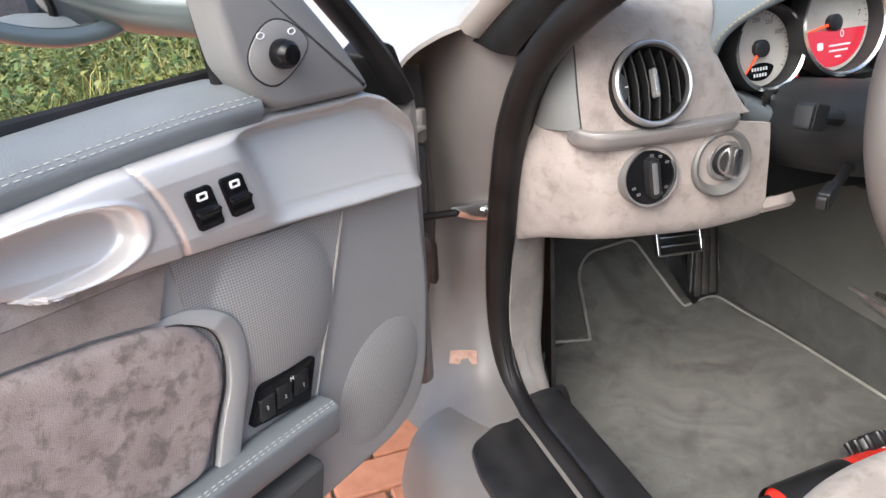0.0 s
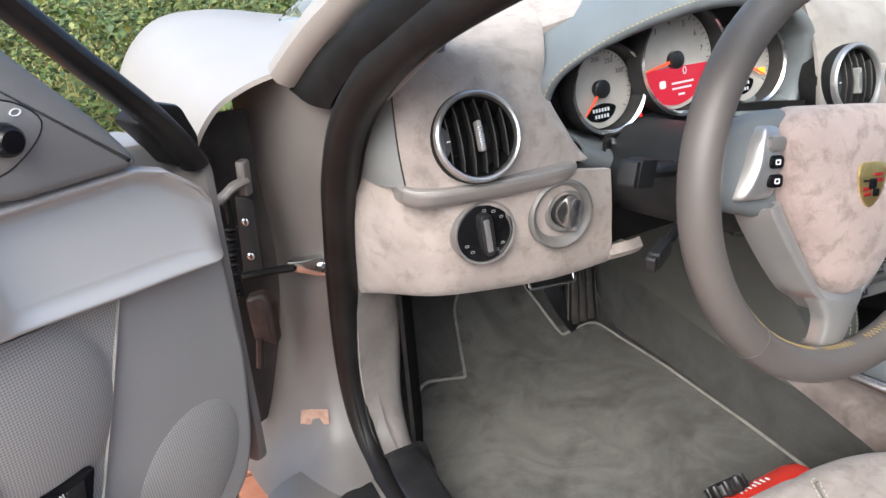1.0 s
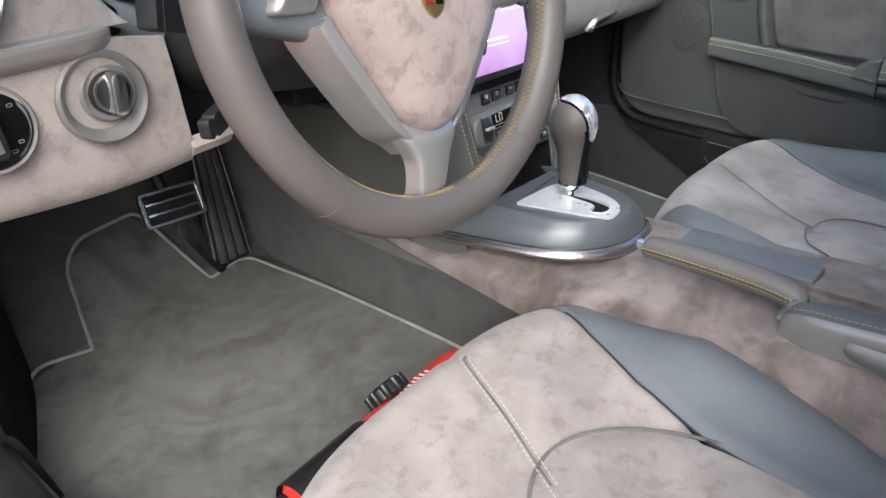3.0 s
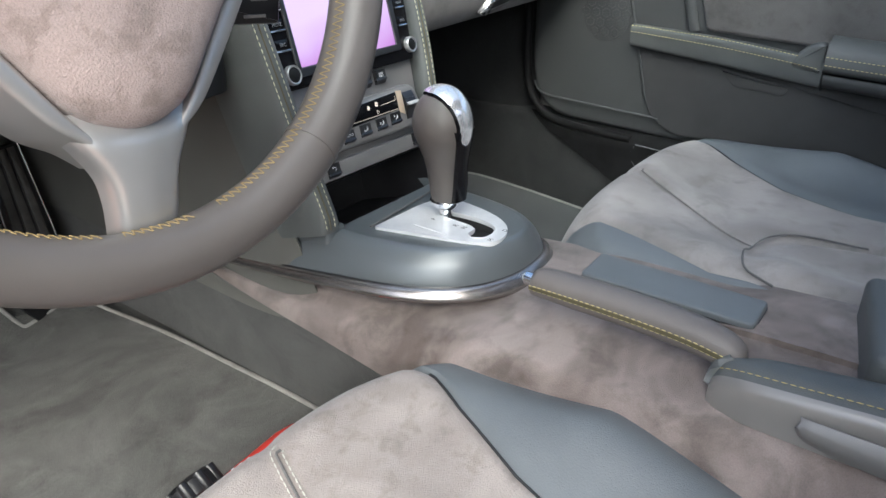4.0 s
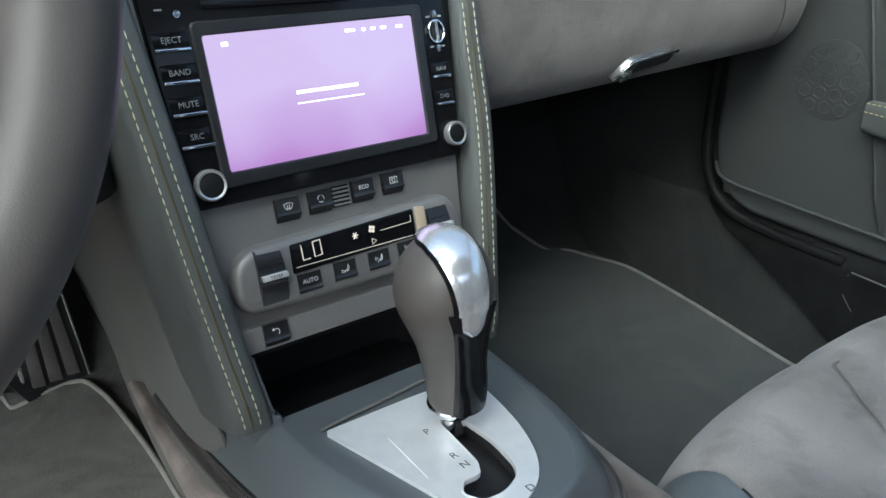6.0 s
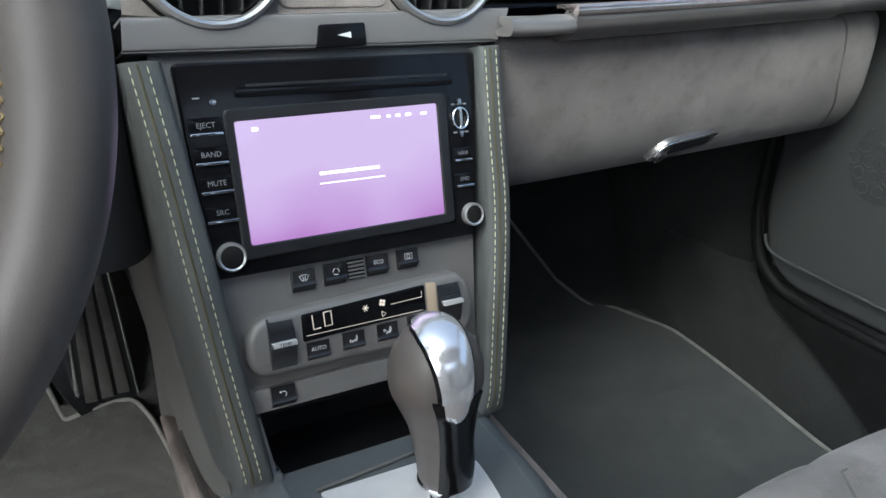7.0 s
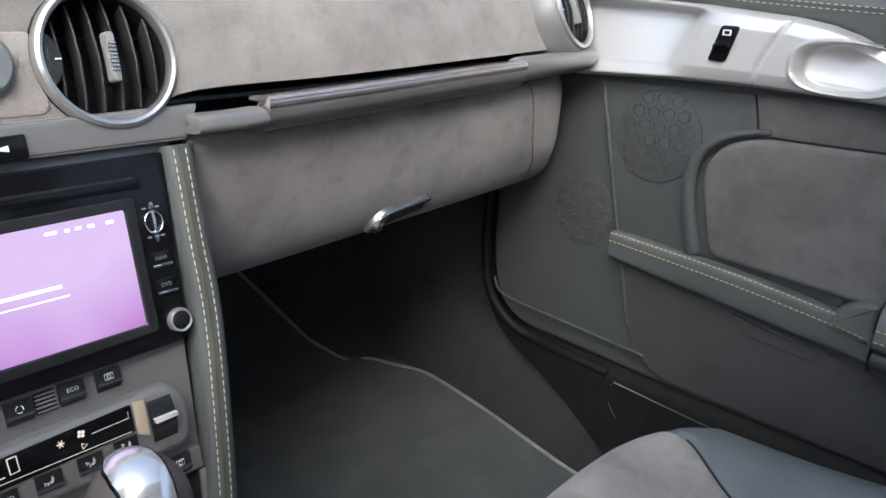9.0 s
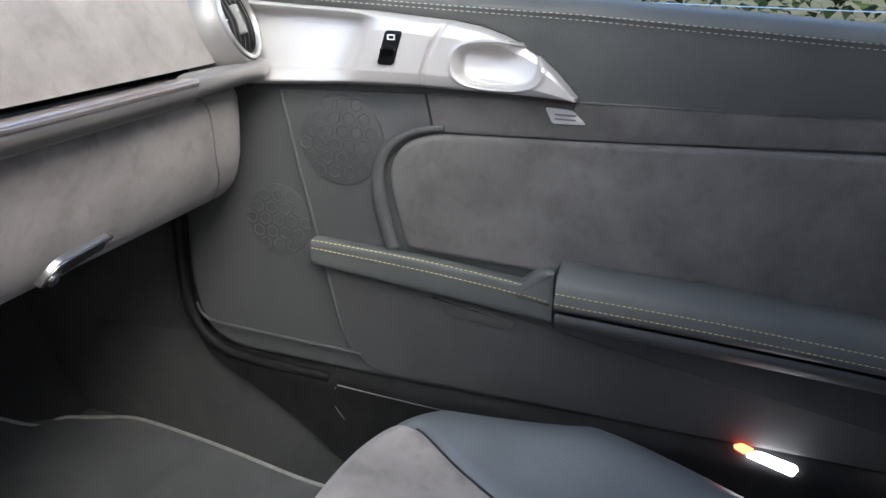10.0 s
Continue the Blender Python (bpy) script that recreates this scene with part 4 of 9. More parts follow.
for ins, d in ((0, -0.02), (0, 0.010), (0.0012, 0.016), (0.004, 0.0205), (0.010, 0.026), (0.022, 0.031), (0.042, 0.035), (0.062, 0.0365)):
    sc = 1 - ins / 0.085
    rr.append([WH(p[0] * sc, 0.004 + (p[1] - 0.004) * sc, d) for p in pad])
rings_mesh(bm, rr)
cover = part("airbag_cover", bm, ALC_PINK, wheel, "taupe suede airbag cover")
# badge: plain shield in gold, red and black, with no lettering
GOLD = mat("gold_enamel", (0.62, 0.45, 0.16), (0.72, 0.55, 0.24), 300, 0.3, metal=0.9)
ENAMEL_RED = mat("red_enamel", (0.28, 0.012, 0.015), rough=0.2)
BG = shift(WH, -0.008, 0.016, 0.0355)
shield = smooth([(-0.0155, 0.018, 0), (0.0, 0.0205, 0), (0.0155, 0.018, 0), (0.0165, 0.002, 0), (0.010, -0.014, 0), (0.0, -0.0215, 0), (-0.010, -0.014, 0), (-0.0165, 0.002, 0)], 5, True)
badge = part("badge", prism([(p.x, p.y) for p in shield], BG, -0.003, 0.0028, 0.0012), GOLD, wheel, "small gold shield badge")
for a, b, c, d in ((0.0015, 0.002, 0.0125, 0.0055), (0.0015, 0.0075, 0.0125, 0.0105), (-0.0115, -0.0055, -0.0015, -0.0025), (-0.0095, -0.0105, -0.0015, -0.0075)):
    part("badge_bar", prism(rect(a, b, c, d, 0.0006), BG, 0.002, 0.0035, 0.0003), ENAMEL_RED, badge)
part("badge_centre", prism(rect(-0.0045, -0.0045, 0.0045, 0.0055, 0.0025), BG, 0.002, 0.0042, 0.0005), GLOSS, badge)
for a, b, c, d in ((-0.0115, 0.0025, -0.0015, 0.0045), (0.0015, -0.0115, 0.009, -0.0045)):
    part("badge_bar", prism(rect(a, b, c, d, 0.0006), BG, 0.002, 0.0034, 0.0003), GLOSS, badge)
for s in (-1, 1):
    # leather side spoke
    f = sweep_rows([[WH(s * x, y0, -0.016), WH(s * x, y0 + 0.004, d), WH(s * x, (y0 + y1) / 2, d + 0.002), WH(s * x, y1 - 0.004, d), WH(s * x, y1, -0.016)] for x, y0, y1, d in ((0.075, -0.012, 0.080, -0.004), (0.10, -0.006, 0.078, -0.004), (0.135, 0.002, 0.070, -0.006), (0.155, 0.004, 0.066, -0.008), (0.167, 0.0, 0.066, -0.008))], 5)
    part("side_spoke", surf(f, 20, 20, 0.006), LEATHER, wheel, "slate leather spoke")
    # silver key pod
    f = sweep_rows([[WH(s * (a0 + (a1 - a0) * k / 6), b, d - 0.012 * (1 if k in (0, 6) else 0) + 0.003 * math.sin(math.pi * k / 6)) for k in range(7)] for b, a0, a1, d in ((0.006, 0.090, 0.136, -0.004), (0.008, 0.089, 0.136, 0.006), (0.020, 0.088, 0.131, 0.011), (0.038, 0.088, 0.124, 0.013), (0.056, 0.088, 0.120, 0.012), (0.070, 0.089, 0.114, 0.008), (0.073, 0.091, 0.112, -0.002))], 5)
    pod_p = part("key_pod", surf(f, 24, 24, 0.006), RIMMETAL, wheel, "satin silver key pod")
    for b, w, h, m in ((0.057, 0.0085, 0.0065, CONSOLE), (0.041, 0.0075, 0.006, GLOSS), (0.024, 0.0075, 0.006, GLOSS)):
        K = shift(WH, s * 0.1005, b, 0.0160)
        key = part("key", prism(rect(-w, -h, w, h, 0.0045, 6), K, -0.006, 0.0025, 0.0012), m, pod_p)
        if m is GLOSS:
            part("key_mark", frame_ring(rect(-0.003, -0.0025, 0.003, 0.0025, 0.0015), rect(-0.0018, -0.0013, 0.0018, 0.0013, 0.0008), K, 0.0024, 0.0028, 0.0001), WHITE_INK, pod_p)
    # lower arm along the edge of the cover
    f = sweep_rows([[WH(s * (x + 0.836 * q * k), y - 0.549 * q * k, d) for q, d in ((0.0, -0.004), (0.0012, 0.010), (0.006, 0.0125), (0.012, 0.011), (0.0145, 0.006), (0.021, -0.012), (0.023, -0.024))] for x, y, k in ((0.086, 0.004, 1), (0.080, -0.008, 1), (0.056, -0.046, 0.95), (0.034, -0.081, 0.75), (0.022, -0.098, 0.40), (0.015, -0.112, 0.15))], 5)
    part("lower_arm", surf(f, 30, 24, 0.004 * s), ALLOY, wheel, "satin alloy lower arm")
f = sweep_rows([[WH(-w * 1.05, y, d - 0.016), WH(-w * 0.92, y, d), WH(-w * 0.3, y, d + 0.004), WH(w * 0.3, y, d + 0.004), WH(w * 0.92, y, d), WH(w * 1.05, y, d - 0.016)] for y, w, d in ((-0.084, 0.040, 0.004), (-0.100, 0.030, 0.011), (-0.118, 0.0205, 0.011), (-0.134, 0.0175, 0.008), (-0.149, 0.0165, 0.003), (-0.154, 0.014, -0.004))], 5)
part("lower_spoke", surf(f, 24, 24, 0.006), ALLOY, wheel, "satin alloy lower spoke")
part("hub_back", lathe([(0.075, -0.05), (0.085, -0.03), (0.08, -0.012), (0.05, 0.0), (0.02, 0.005)], WH, 32), PLASTIC_DARK, wheel)

FRAME = DRIVER
col = thing("steering_column", (-0.365, 0.0, 0.72), "black steering column shroud with stalks", "steering column")
f = sweep_rows([[Vector((-0.365 + w * math.cos(a), y, zc + h * math.sin(a))) for a in [math.pi * 2 * k / 12 for k in range(13)]] for y, w, h, zc in ((-0.145, 0.050, 0.045, 0.79), (-0.10, 0.066, 0.055, 0.785), (0.0, 0.070, 0.060, 0.765), (0.12, 0.075, 0.06, 0.745), (0.20, 0.075, 0.06, 0.73))], 3)
part("shroud", surf(f, 16, 36, 0.004), COLUMN, col, "charcoal column shroud")


def stalk(root, tip, w, h, label):
    root, tip = Vector(root), Vector(tip)
    d = (tip - root)
    bm = tube([root, root + d * 0.3, root + d * 0.6], lambda t: w * (0.5 - 0.08 * t), 10, flat=0.8)
    st = part("stalk", bm, BLACK, col, label)
    x = d.normalized()
    y = Vector((0, 0, 1))
    P = plane_map(root + d * 0.58, x, y)
    part("stalk_grip", prism(rect(0, -h / 2, d.length * 0.34, h / 2, 0.004), P, -w / 2, w / 2, 0.004), COLUMN, st)
    part("stalk_cap", prism(rect(d.length * 0.345, -h / 2 + 0.001, d.length * 0.42, h / 2 - 0.001, 0.004), P, -w / 2 + 0.001, w / 2 - 0.001, 0.003), COLUMN, st, "charcoal end cap")


stalk((-0.43, -0.03, 0.795), (-0.524, -0.072, 0.823), 0.022, 0.029, "black indicator stalk with a silver end")
stalk((-0.42, -0.05, 0.74), (-0.518, -0.108, 0.733), 0.013, 0.019, "short black lower stalk with a silver end")
WSP = plane_map((-0.200, -0.140, 0.7350), (0.92, -0.38, -0.10), (0, 0, 1))
ws_ = part("stalk", tube([(-0.335, -0.05, 0.768), (-0.305, -0.08, 0.757), WSP(-0.075, 0.002, -0.006)], 0.009, 10), COLUMN, col, "black wiper stalk with printed symbols")
part("stalk_grip", prism(rounded([(-0.080, -0.011), (0.0, -0.013), (0.002, 0.010), (-0.004, 0.0135), (-0.080, 0.012)], 0.003), WSP, -0.012, 0.010, 0.003), BLACK, ws_)
for a0, a1, b in ((-0.056, -0.034, 0.006), (-0.056, -0.034, -0.001), (-0.052, -0.032, -0.0075), (-0.026, -0.010, -0.0065), (-0.020, -0.008, 0.005)):
    part("stalk_mark", prism(rect(a0, b - 0.0012, a1, b + 0.0012, 0.0006), WSP, 0.0095, 0.0104, 0.0001), SATINGREY, ws_)

# ---- seats ----


def seat(x0, y0, z0, label, group, suede, inner=0.0, arch=(0.135, 0.20, 0.38, 0.0), power=2.0, outer=(0.90, 0.79, 0.68, 0.55, 0.45, 0.41), bulge=0.036, slant=(-0.046, 0.43)):
    """A low sports seat cushion; y0 is the front edge, z0 the crown of the cushion."""
    s = thing("sports_seat", (x0, y0 - 0.25, z0 - 0.2), label, "car seat", group)

    def top(a, v):
        """a across from -1 to 1, v from the front foot over the nose to the rear."""
        if v < 0.22:
            t = v / 0.22
            ang = t * math.pi / 2
            y = y0 + 0.030 - 0.070 * (1 - math.cos(ang)) + 0.0
            z = z0 - 0.17 * (1 - math.sin(ang))
        else:
            t = (v - 0.22) / 0.78
            y = y0 - 0.040 - 0.44 * t
            z = z0 - 0.028 * math.sin(t * math.pi * 0.9)
        back = max(0.0, min(1.0, (y0 - 0.02 - y) / 0.20))
        side = abs(a)
        wid = 0.245 + 0.02 * back
        x = x0 + a * wid
        z += -0.024 * side ** 3.0 * (1 - back) + bulge * back * math.exp(-((side - 0.78) / 0.19) ** 2)
        z -= 0.13 * max(0.0, side - 0.90) ** 1.0 * 10 * max(0, side - 0.90)
        z -= 1.9 * max(0.0, y0 - 0.20 - y) ** 2 * side ** 2
        y -= 0.055 * side ** 4 * float(np.interp(v, [0.3, 0.7], [1, 0.3]))
        return x, y, z, back

    def seam(v):
        return np.interp(v, [0, 0.25, 0.35, 0.5, 0.67, 1.0], outer)

    def inner_seam(v):
        return float(np.interp(v, [0.0, 0.22, 0.30, 0.45, 1.0], [0.76, 0.78, 0.82, inner, inner - 0.02])) if inner else seam(v)

    def centre(u, v):
        a = -inner_seam(v) * (1 - u) + seam(v) * u
        x, y, z, back = top(a, v)
        e = 1 - abs(2 * u - 1)
        z -= 0.006 * math.exp(-(e / 0.03) ** 2)
        # curved seam of the inner cushion
        rr = (abs((x - x0 - arch[3]) / arch[0]) ** power + abs((y - (y0 - arch[2])) / arch[1]) ** power) ** (1 / power)
        if y < y0 - 0.10:
            z -= 0.007 * math.exp(-((rr - 1) / 0.09) ** 2)
            z += 0.010 * max(0, 1 - rr * rr)
        # middle seam
        if y > y0 - 0.20:
            z -= 0.004 * math.exp(-((x - x0 + slant[0] - slant[1] * (y - y0 + 0.02)) / 0.012) ** 2)
        return x, y, z

    part("cushion", surf(centre, 64, 70, -0.012), suede, s, "grey-taupe suede cushion")
    for q in (-1, 1):
        def bol(u, v, q=q):
            sv = inner_seam(v) if q < 0 else seam(v)
            a = q * (sv + (1.0 - sv) * u)
            x, y, z, back = top(a, v)
            z -= 0.006 * math.exp(-(u / 0.05) ** 2)
            return x, y, z
        part("bolster", surf(bol, 24, 60, -0.012 * q), LEATHER, s, "slate leather side bolster")
        part("side_valance", surf(lambda u, v, q=q: (top(q, 0.05 + 0.95 * u)[0] + q * 0.004 * v, top(q, 0.05 + 0.95 * u)[1], top(q, 0.05 + 0.95 * u)[2] * (1 - v) + (z0 - 0.20) * v), 24, 4, 0.01), LEATHER, s)
    for q in (-1, 1):
        line = []
        for k in range(50):
            v = 0.24 + 0.74 * k / 49
            a = q * (inner_seam(v) if q < 0 else seam(v))
            x, y, z, b = top(a, v)
            line.append((x, y, z - 0.0045))
        part("piping", tube(line, 0.0014, 6), PLASTIC_DARK, s)
    # unseen backrest, added to keep light from behind out of the footwells
    BK = plane_map((x0, y0 - 0.525, z0), (1, 0, 0), (0, -0.24, 1))
    half = [(0.19, -0.06), (0.235, 0.10), (0.240, 0.28), (0.205, 0.42), (0.13, 0.52), (0.115, 0.60)]
    part("backrest", prism(rounded(half + [(-a, b) for a, b in half[::-1]], 0.04), BK, 0.0, 0.10, 0.03, steps=3), LEATHER, s, "unseen leather backrest added to block light from behind")
    part("backrest_insert", prism(rounded([(0.125, 0.02), (0.14, 0.25), (0.11, 0.40), (-0.11, 0.40), (-0.14, 0.25), (-0.125, 0.02)], 0.03), BK, -0.010, 0.006, 0.008, steps=3), suede, s, "suede insert on the added backrest")
    part("base", prism(rect(x0 - 0.20, y0 - 0.46, x0 + 0.20, y0 - 0.06, 0.02), WORLD, z0 - 0.205, z0 - 0.09, 0.005), PLASTIC_DARK, s)
    return s, top, seam


seat_d, top_d, seam_d = seat(-0.352, -0.150, 0.413, "grey suede driver's seat cushion with slate leather bolsters", "front seats", ALC)
FRAME = PASSENGER
seat_p, top_p, seam_p = seat(0.335, -0.180, 0.434, "grey suede passenger seat cushion with slate leather bolsters", "front seats", ALC_SEAT, 0.91, (0.100, 0.20, 0.42, -0.147), 3.5, (0.88, 0.68, 0.52, 0.32, 0.22, 0.16), 0.026, (0.015, 0.58))

FRAME = Matrix.Translation((0.004, 0.0, 0.010))
# ---- tunnel console ----
tun = thing("tunnel_console", (0, -0.2, 0.23), "taupe suede tunnel console between the seats", "console")
for s in (-1, 1):
    slim = (lambda y: 0.0) if s > 0 else (lambda y: float(np.interp(y, [0.0, 0.10, 0.20, 0.30], [0.0, 0.002, 0.010, 0.024])))
    f = sweep_rows([[(s * ((0.152 if s > 0 else 0.110) - slim(y) * 0.4), y, 0.20), (s * ((0.146 if s > 0 else 0.117) - slim(y) * 0.6), y, 0.26), (s * ((0.141 if s > 0 else 0.128) - slim(y) * 0.8), y, 0.32), (s * (0.137 - slim(y) * 1.2), y, zt)] for y, zt in ((0.70, 0.62), (0.45, 0.48), (0.30, 0.40), (0.20, 0.382), (0.08, 0.372), (-0.07, 0.358), (-0.16, 0.345), (-0.30, 0.335), (-0.9, 0.335))], 5)
    part("tunnel_carpet", surf(f, 40, 12, 0.006), CARPET if s < 0 else CARPET_SHADED, tun, "grey carpeted tunnel side")
    f = sweep_rows([[(s * 0.140, y, zb), (s * 0.135, y, zb + (zt - zb) * 0.5), (s * 0.118, y, zt - 0.010), (s * 0.098, y, zt), (s * 0.04, y, zt + 0.006), (0, y, zt + 0.008)] for y, zb, zt in ((0.165, 0.396, 0.398), (0.06, 0.374, 0.396), (-0.05, 0.359, 0.398), (-0.15, 0.344, 0.400), (-0.21, 0.335, 0.404), (-0.255, 0.333, 0.409), (-0.30, 0.33, 0.414), (-0.40, 0.33, 0.418), (-0.48, 0.33, 0.424), (-0.9, 0.33, 0.43))], 5)
    part("tunnel_cover", surf(f, 48, 30, 0.006), ALC_TUNNEL, tun, "taupe suede tunnel cover")

FRAME = SELECTOR
# selector surround: U-shaped, open to the front
sur = thing("selector_surround", (0, -0.1, 0.40), "slate grey selector surround with a satin metal rim", "console surround")


RIM = [(-0.1135, 0.150, 0.383), (-0.1140, 0.122, 0.386), (-0.1150, 0.090, 0.389), (-0.114, 0.010, 0.398), (-0.108, -0.070, 0.406), (-0.094, -0.138, 0.410), (-0.063, -0.188, 0.411), (-0.020, -0.213, 0.411), (0.030, -0.219, 0.411), (0.075, -0.206, 0.410), (0.101, -0.160, 0.408), (0.112, -0.080, 0.404), (0.118, 0.0, 0.400), (0.120, 0.070, 0.394), (0.124, 0.14, 0.384), (0.128, 0.20, 0.378)]
INNER = [(-0.112, 0.148), (-0.098, 0.105), (-0.081, 0.045), (-0.081, -0.025), (-0.078, -0.085), (-0.064, -0.142), (-0.036, -0.183), (0.0, -0.202), (0.036, -0.200), (0.063, -0.172), (0.076, -0.122), (0.081, -0.06), (0.083, 0.0), (0.084, 0.045), (0.092, 0.11), (0.10, 0.18)]
rows = []
for (x0, y0, z0), (x1, y1) in zip(RIM, INNER):
    row = []
    for t in (-0.02, 0.0, 0.15, 0.40, 0.70, 0.90, 1.0):
        zz = z0 + ((0.4505 if y0 < 0.1 else 0.398) - z0) * (math.sin(max(t, 0) * math.pi / 2) ** 0.85 if t > 0 else t * 6)
        row.append((x0 + (x1 - x0) * max(t, 0) ** 1.3, y0 + (y1 - y0) * max(t, 0) ** 1.3, zz))
    rows.append(row)
part("shell", surf(sweep_rows(rows, 5), 105, 30, 0.004), SHELL, sur, "slate grey moulded shell")
BANDMETAL = mat("warm_dark_metal_band", (0.34, 0.315, 0.30), (0.40, 0.372, 0.355), 30, 0.27, metal=0.9)
rimp = smooth([Vector(p) for p in RIM[1:]], 5)
band = []
for k, p in enumerate(rimp):
    d = rimp[min(k + 1, len(rimp) - 1)] - rimp[max(k - 1, 0)]
    o_ = Vector((d.y, -d.x, 0)).normalized()
    w = float(np.interp(k / (len(rimp) - 1), [0, 0.15, 0.36, 0.5, 0.72, 0.85, 1], [0.25, 0.4, 0.55, 0.95, 1.0, 0.6, 0.4]))
    band.append([p + o_ * a * w + Vector((0, 0, b * w)) for a, b in ((-0.003, 0.002), (0.002, 0.0035), (0.006, 0.001), (0.0105, -0.006), (0.0115, -0.010), (0.008, -0.014))])
part("metal_rim", surf(sweep_rows(band, 3), 130, 20, 0.003), BANDMETAL, sur, "satin metal rim")
part("rim_groove", tube(smooth([(x * 0.995, y * 0.995, z + 0.0045) for x, y, z in RIM[2:]], 5), 0.0014, 6), BLACK, sur)
tp = [(p.x, max(-9.0, p.y)) for p in smooth([(x, y, 0) for x, y in INNER], 5) if p.y < -0.046]
SLOT = [(-0.002, -0.110), (0.020, -0.110), (0.024, -0.147), (0.020, -0.178), (0.0, -0.192), (-0.022, -0.190), (-0.031, -0.175), (-0.022, -0.163), (-0.006, -0.163)]
part("top_plate", holed_plate([(-0.081, -0.0455)] + tp + [(0.0825, -0.0455)], SLOT, WORLD, 0.438, 0.4503), SHELL, sur)
for s in (-1, 1):
    part("front_post", prism(rounded([(s * 0.079, -0.052), (s * 0.100, -0.046), (s * 0.106, 0.02), (s * 0.084, 0.02)], 0.004), WORLD, 0.425, 0.457, 0.004), SHELL, sur)

FRAME = DRIVER
# ---- doors ----
PERF = bpy.data.materials.new("perforated_grey")
PERF.use_nodes = True
nt = PERF.node_tree
co = nt.nodes.new("ShaderNodeTexCoord")
vo = nt.nodes.new("ShaderNodeTexVoronoi")
vo.inputs["Scale"].default_value, vo.inputs["Randomness"].default_value = 370, 0.06
vr = nt.nodes.new("ShaderNodeVectorRotate")
vr.rotation_type = "Z_AXIS"
vr.inputs["Angle"].default_value = radians(-33.8)
vo.voronoi_dimensions = "2D"
sx, cx_ = nt.nodes.new("ShaderNodeSeparateXYZ"), nt.nodes.new("ShaderNodeCombineXYZ")
nt.links.new(co.outputs["Object"], vr.inputs["Vector"])
nt.links.new(vr.outputs[0], sx.inputs[0])
nt.links.new(sx.outputs[0], cx_.inputs[0])
nt.links.new(sx.outputs[2], cx_.inputs[1])
nt.links.new(cx_.outputs[0], vo.inputs["Vector"])
rp = nt.nodes.new("ShaderNodeValToRGB")
rp.color_ramp.elements[0].position, rp.color_ramp.elements[0].color = 0.30, (0.165, 0.164, 0.160, 1)
rp.color_ramp.elements[1].position, rp.color_ramp.elements[1].color = 0.44, (0.285, 0.282, 0.275, 1)
nt.links.new(vo.outputs["Distance"], rp.inputs[0])
nt.links.new(rp.outputs[0], nt.nodes["Principled BSDF"].inputs["Base Color"])
nt.nodes["Principled BSDF"].inputs["Roughness"].default_value = 0.55
# grille copy for the passenger door, the dimmer light put into its colours
PERF_SHADED = PERF.copy()
PERF_SHADED.name = "perforated_slate"
for n in PERF_SHADED.node_tree.nodes:
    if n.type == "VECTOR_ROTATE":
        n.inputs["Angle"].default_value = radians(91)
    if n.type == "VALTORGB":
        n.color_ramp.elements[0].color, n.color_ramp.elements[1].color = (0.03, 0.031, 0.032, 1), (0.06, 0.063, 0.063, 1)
# driver's door plastic again, with the passenger side's shade mixed in
PANEL_SHADED = mat("shaded_grained_plastic", (0.052, 0.055, 0.055), (0.066, 0.069, 0.069), 6, 0.55, bump=0.3, bscale=1100, contrast=0.6)
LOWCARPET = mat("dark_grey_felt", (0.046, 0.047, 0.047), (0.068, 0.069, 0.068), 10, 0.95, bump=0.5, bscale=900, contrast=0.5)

DU, DN = Vector((-0.8398, -0.5429, 0)), Vector((0.5429, -0.8398, 0))


def WD(s, z, n):
    p = DU * (0.70 + s) + DN * (n - 0.5675)
    return Vector((p.x, p.y, z))


def WP(s, z, n):
    return Vector((0.698 - n, 0.05 - s, z))


def interp_line(pts, s):
    return float(np.interp(s, [p[0] for p in pts], [p[1] for p in pts]))


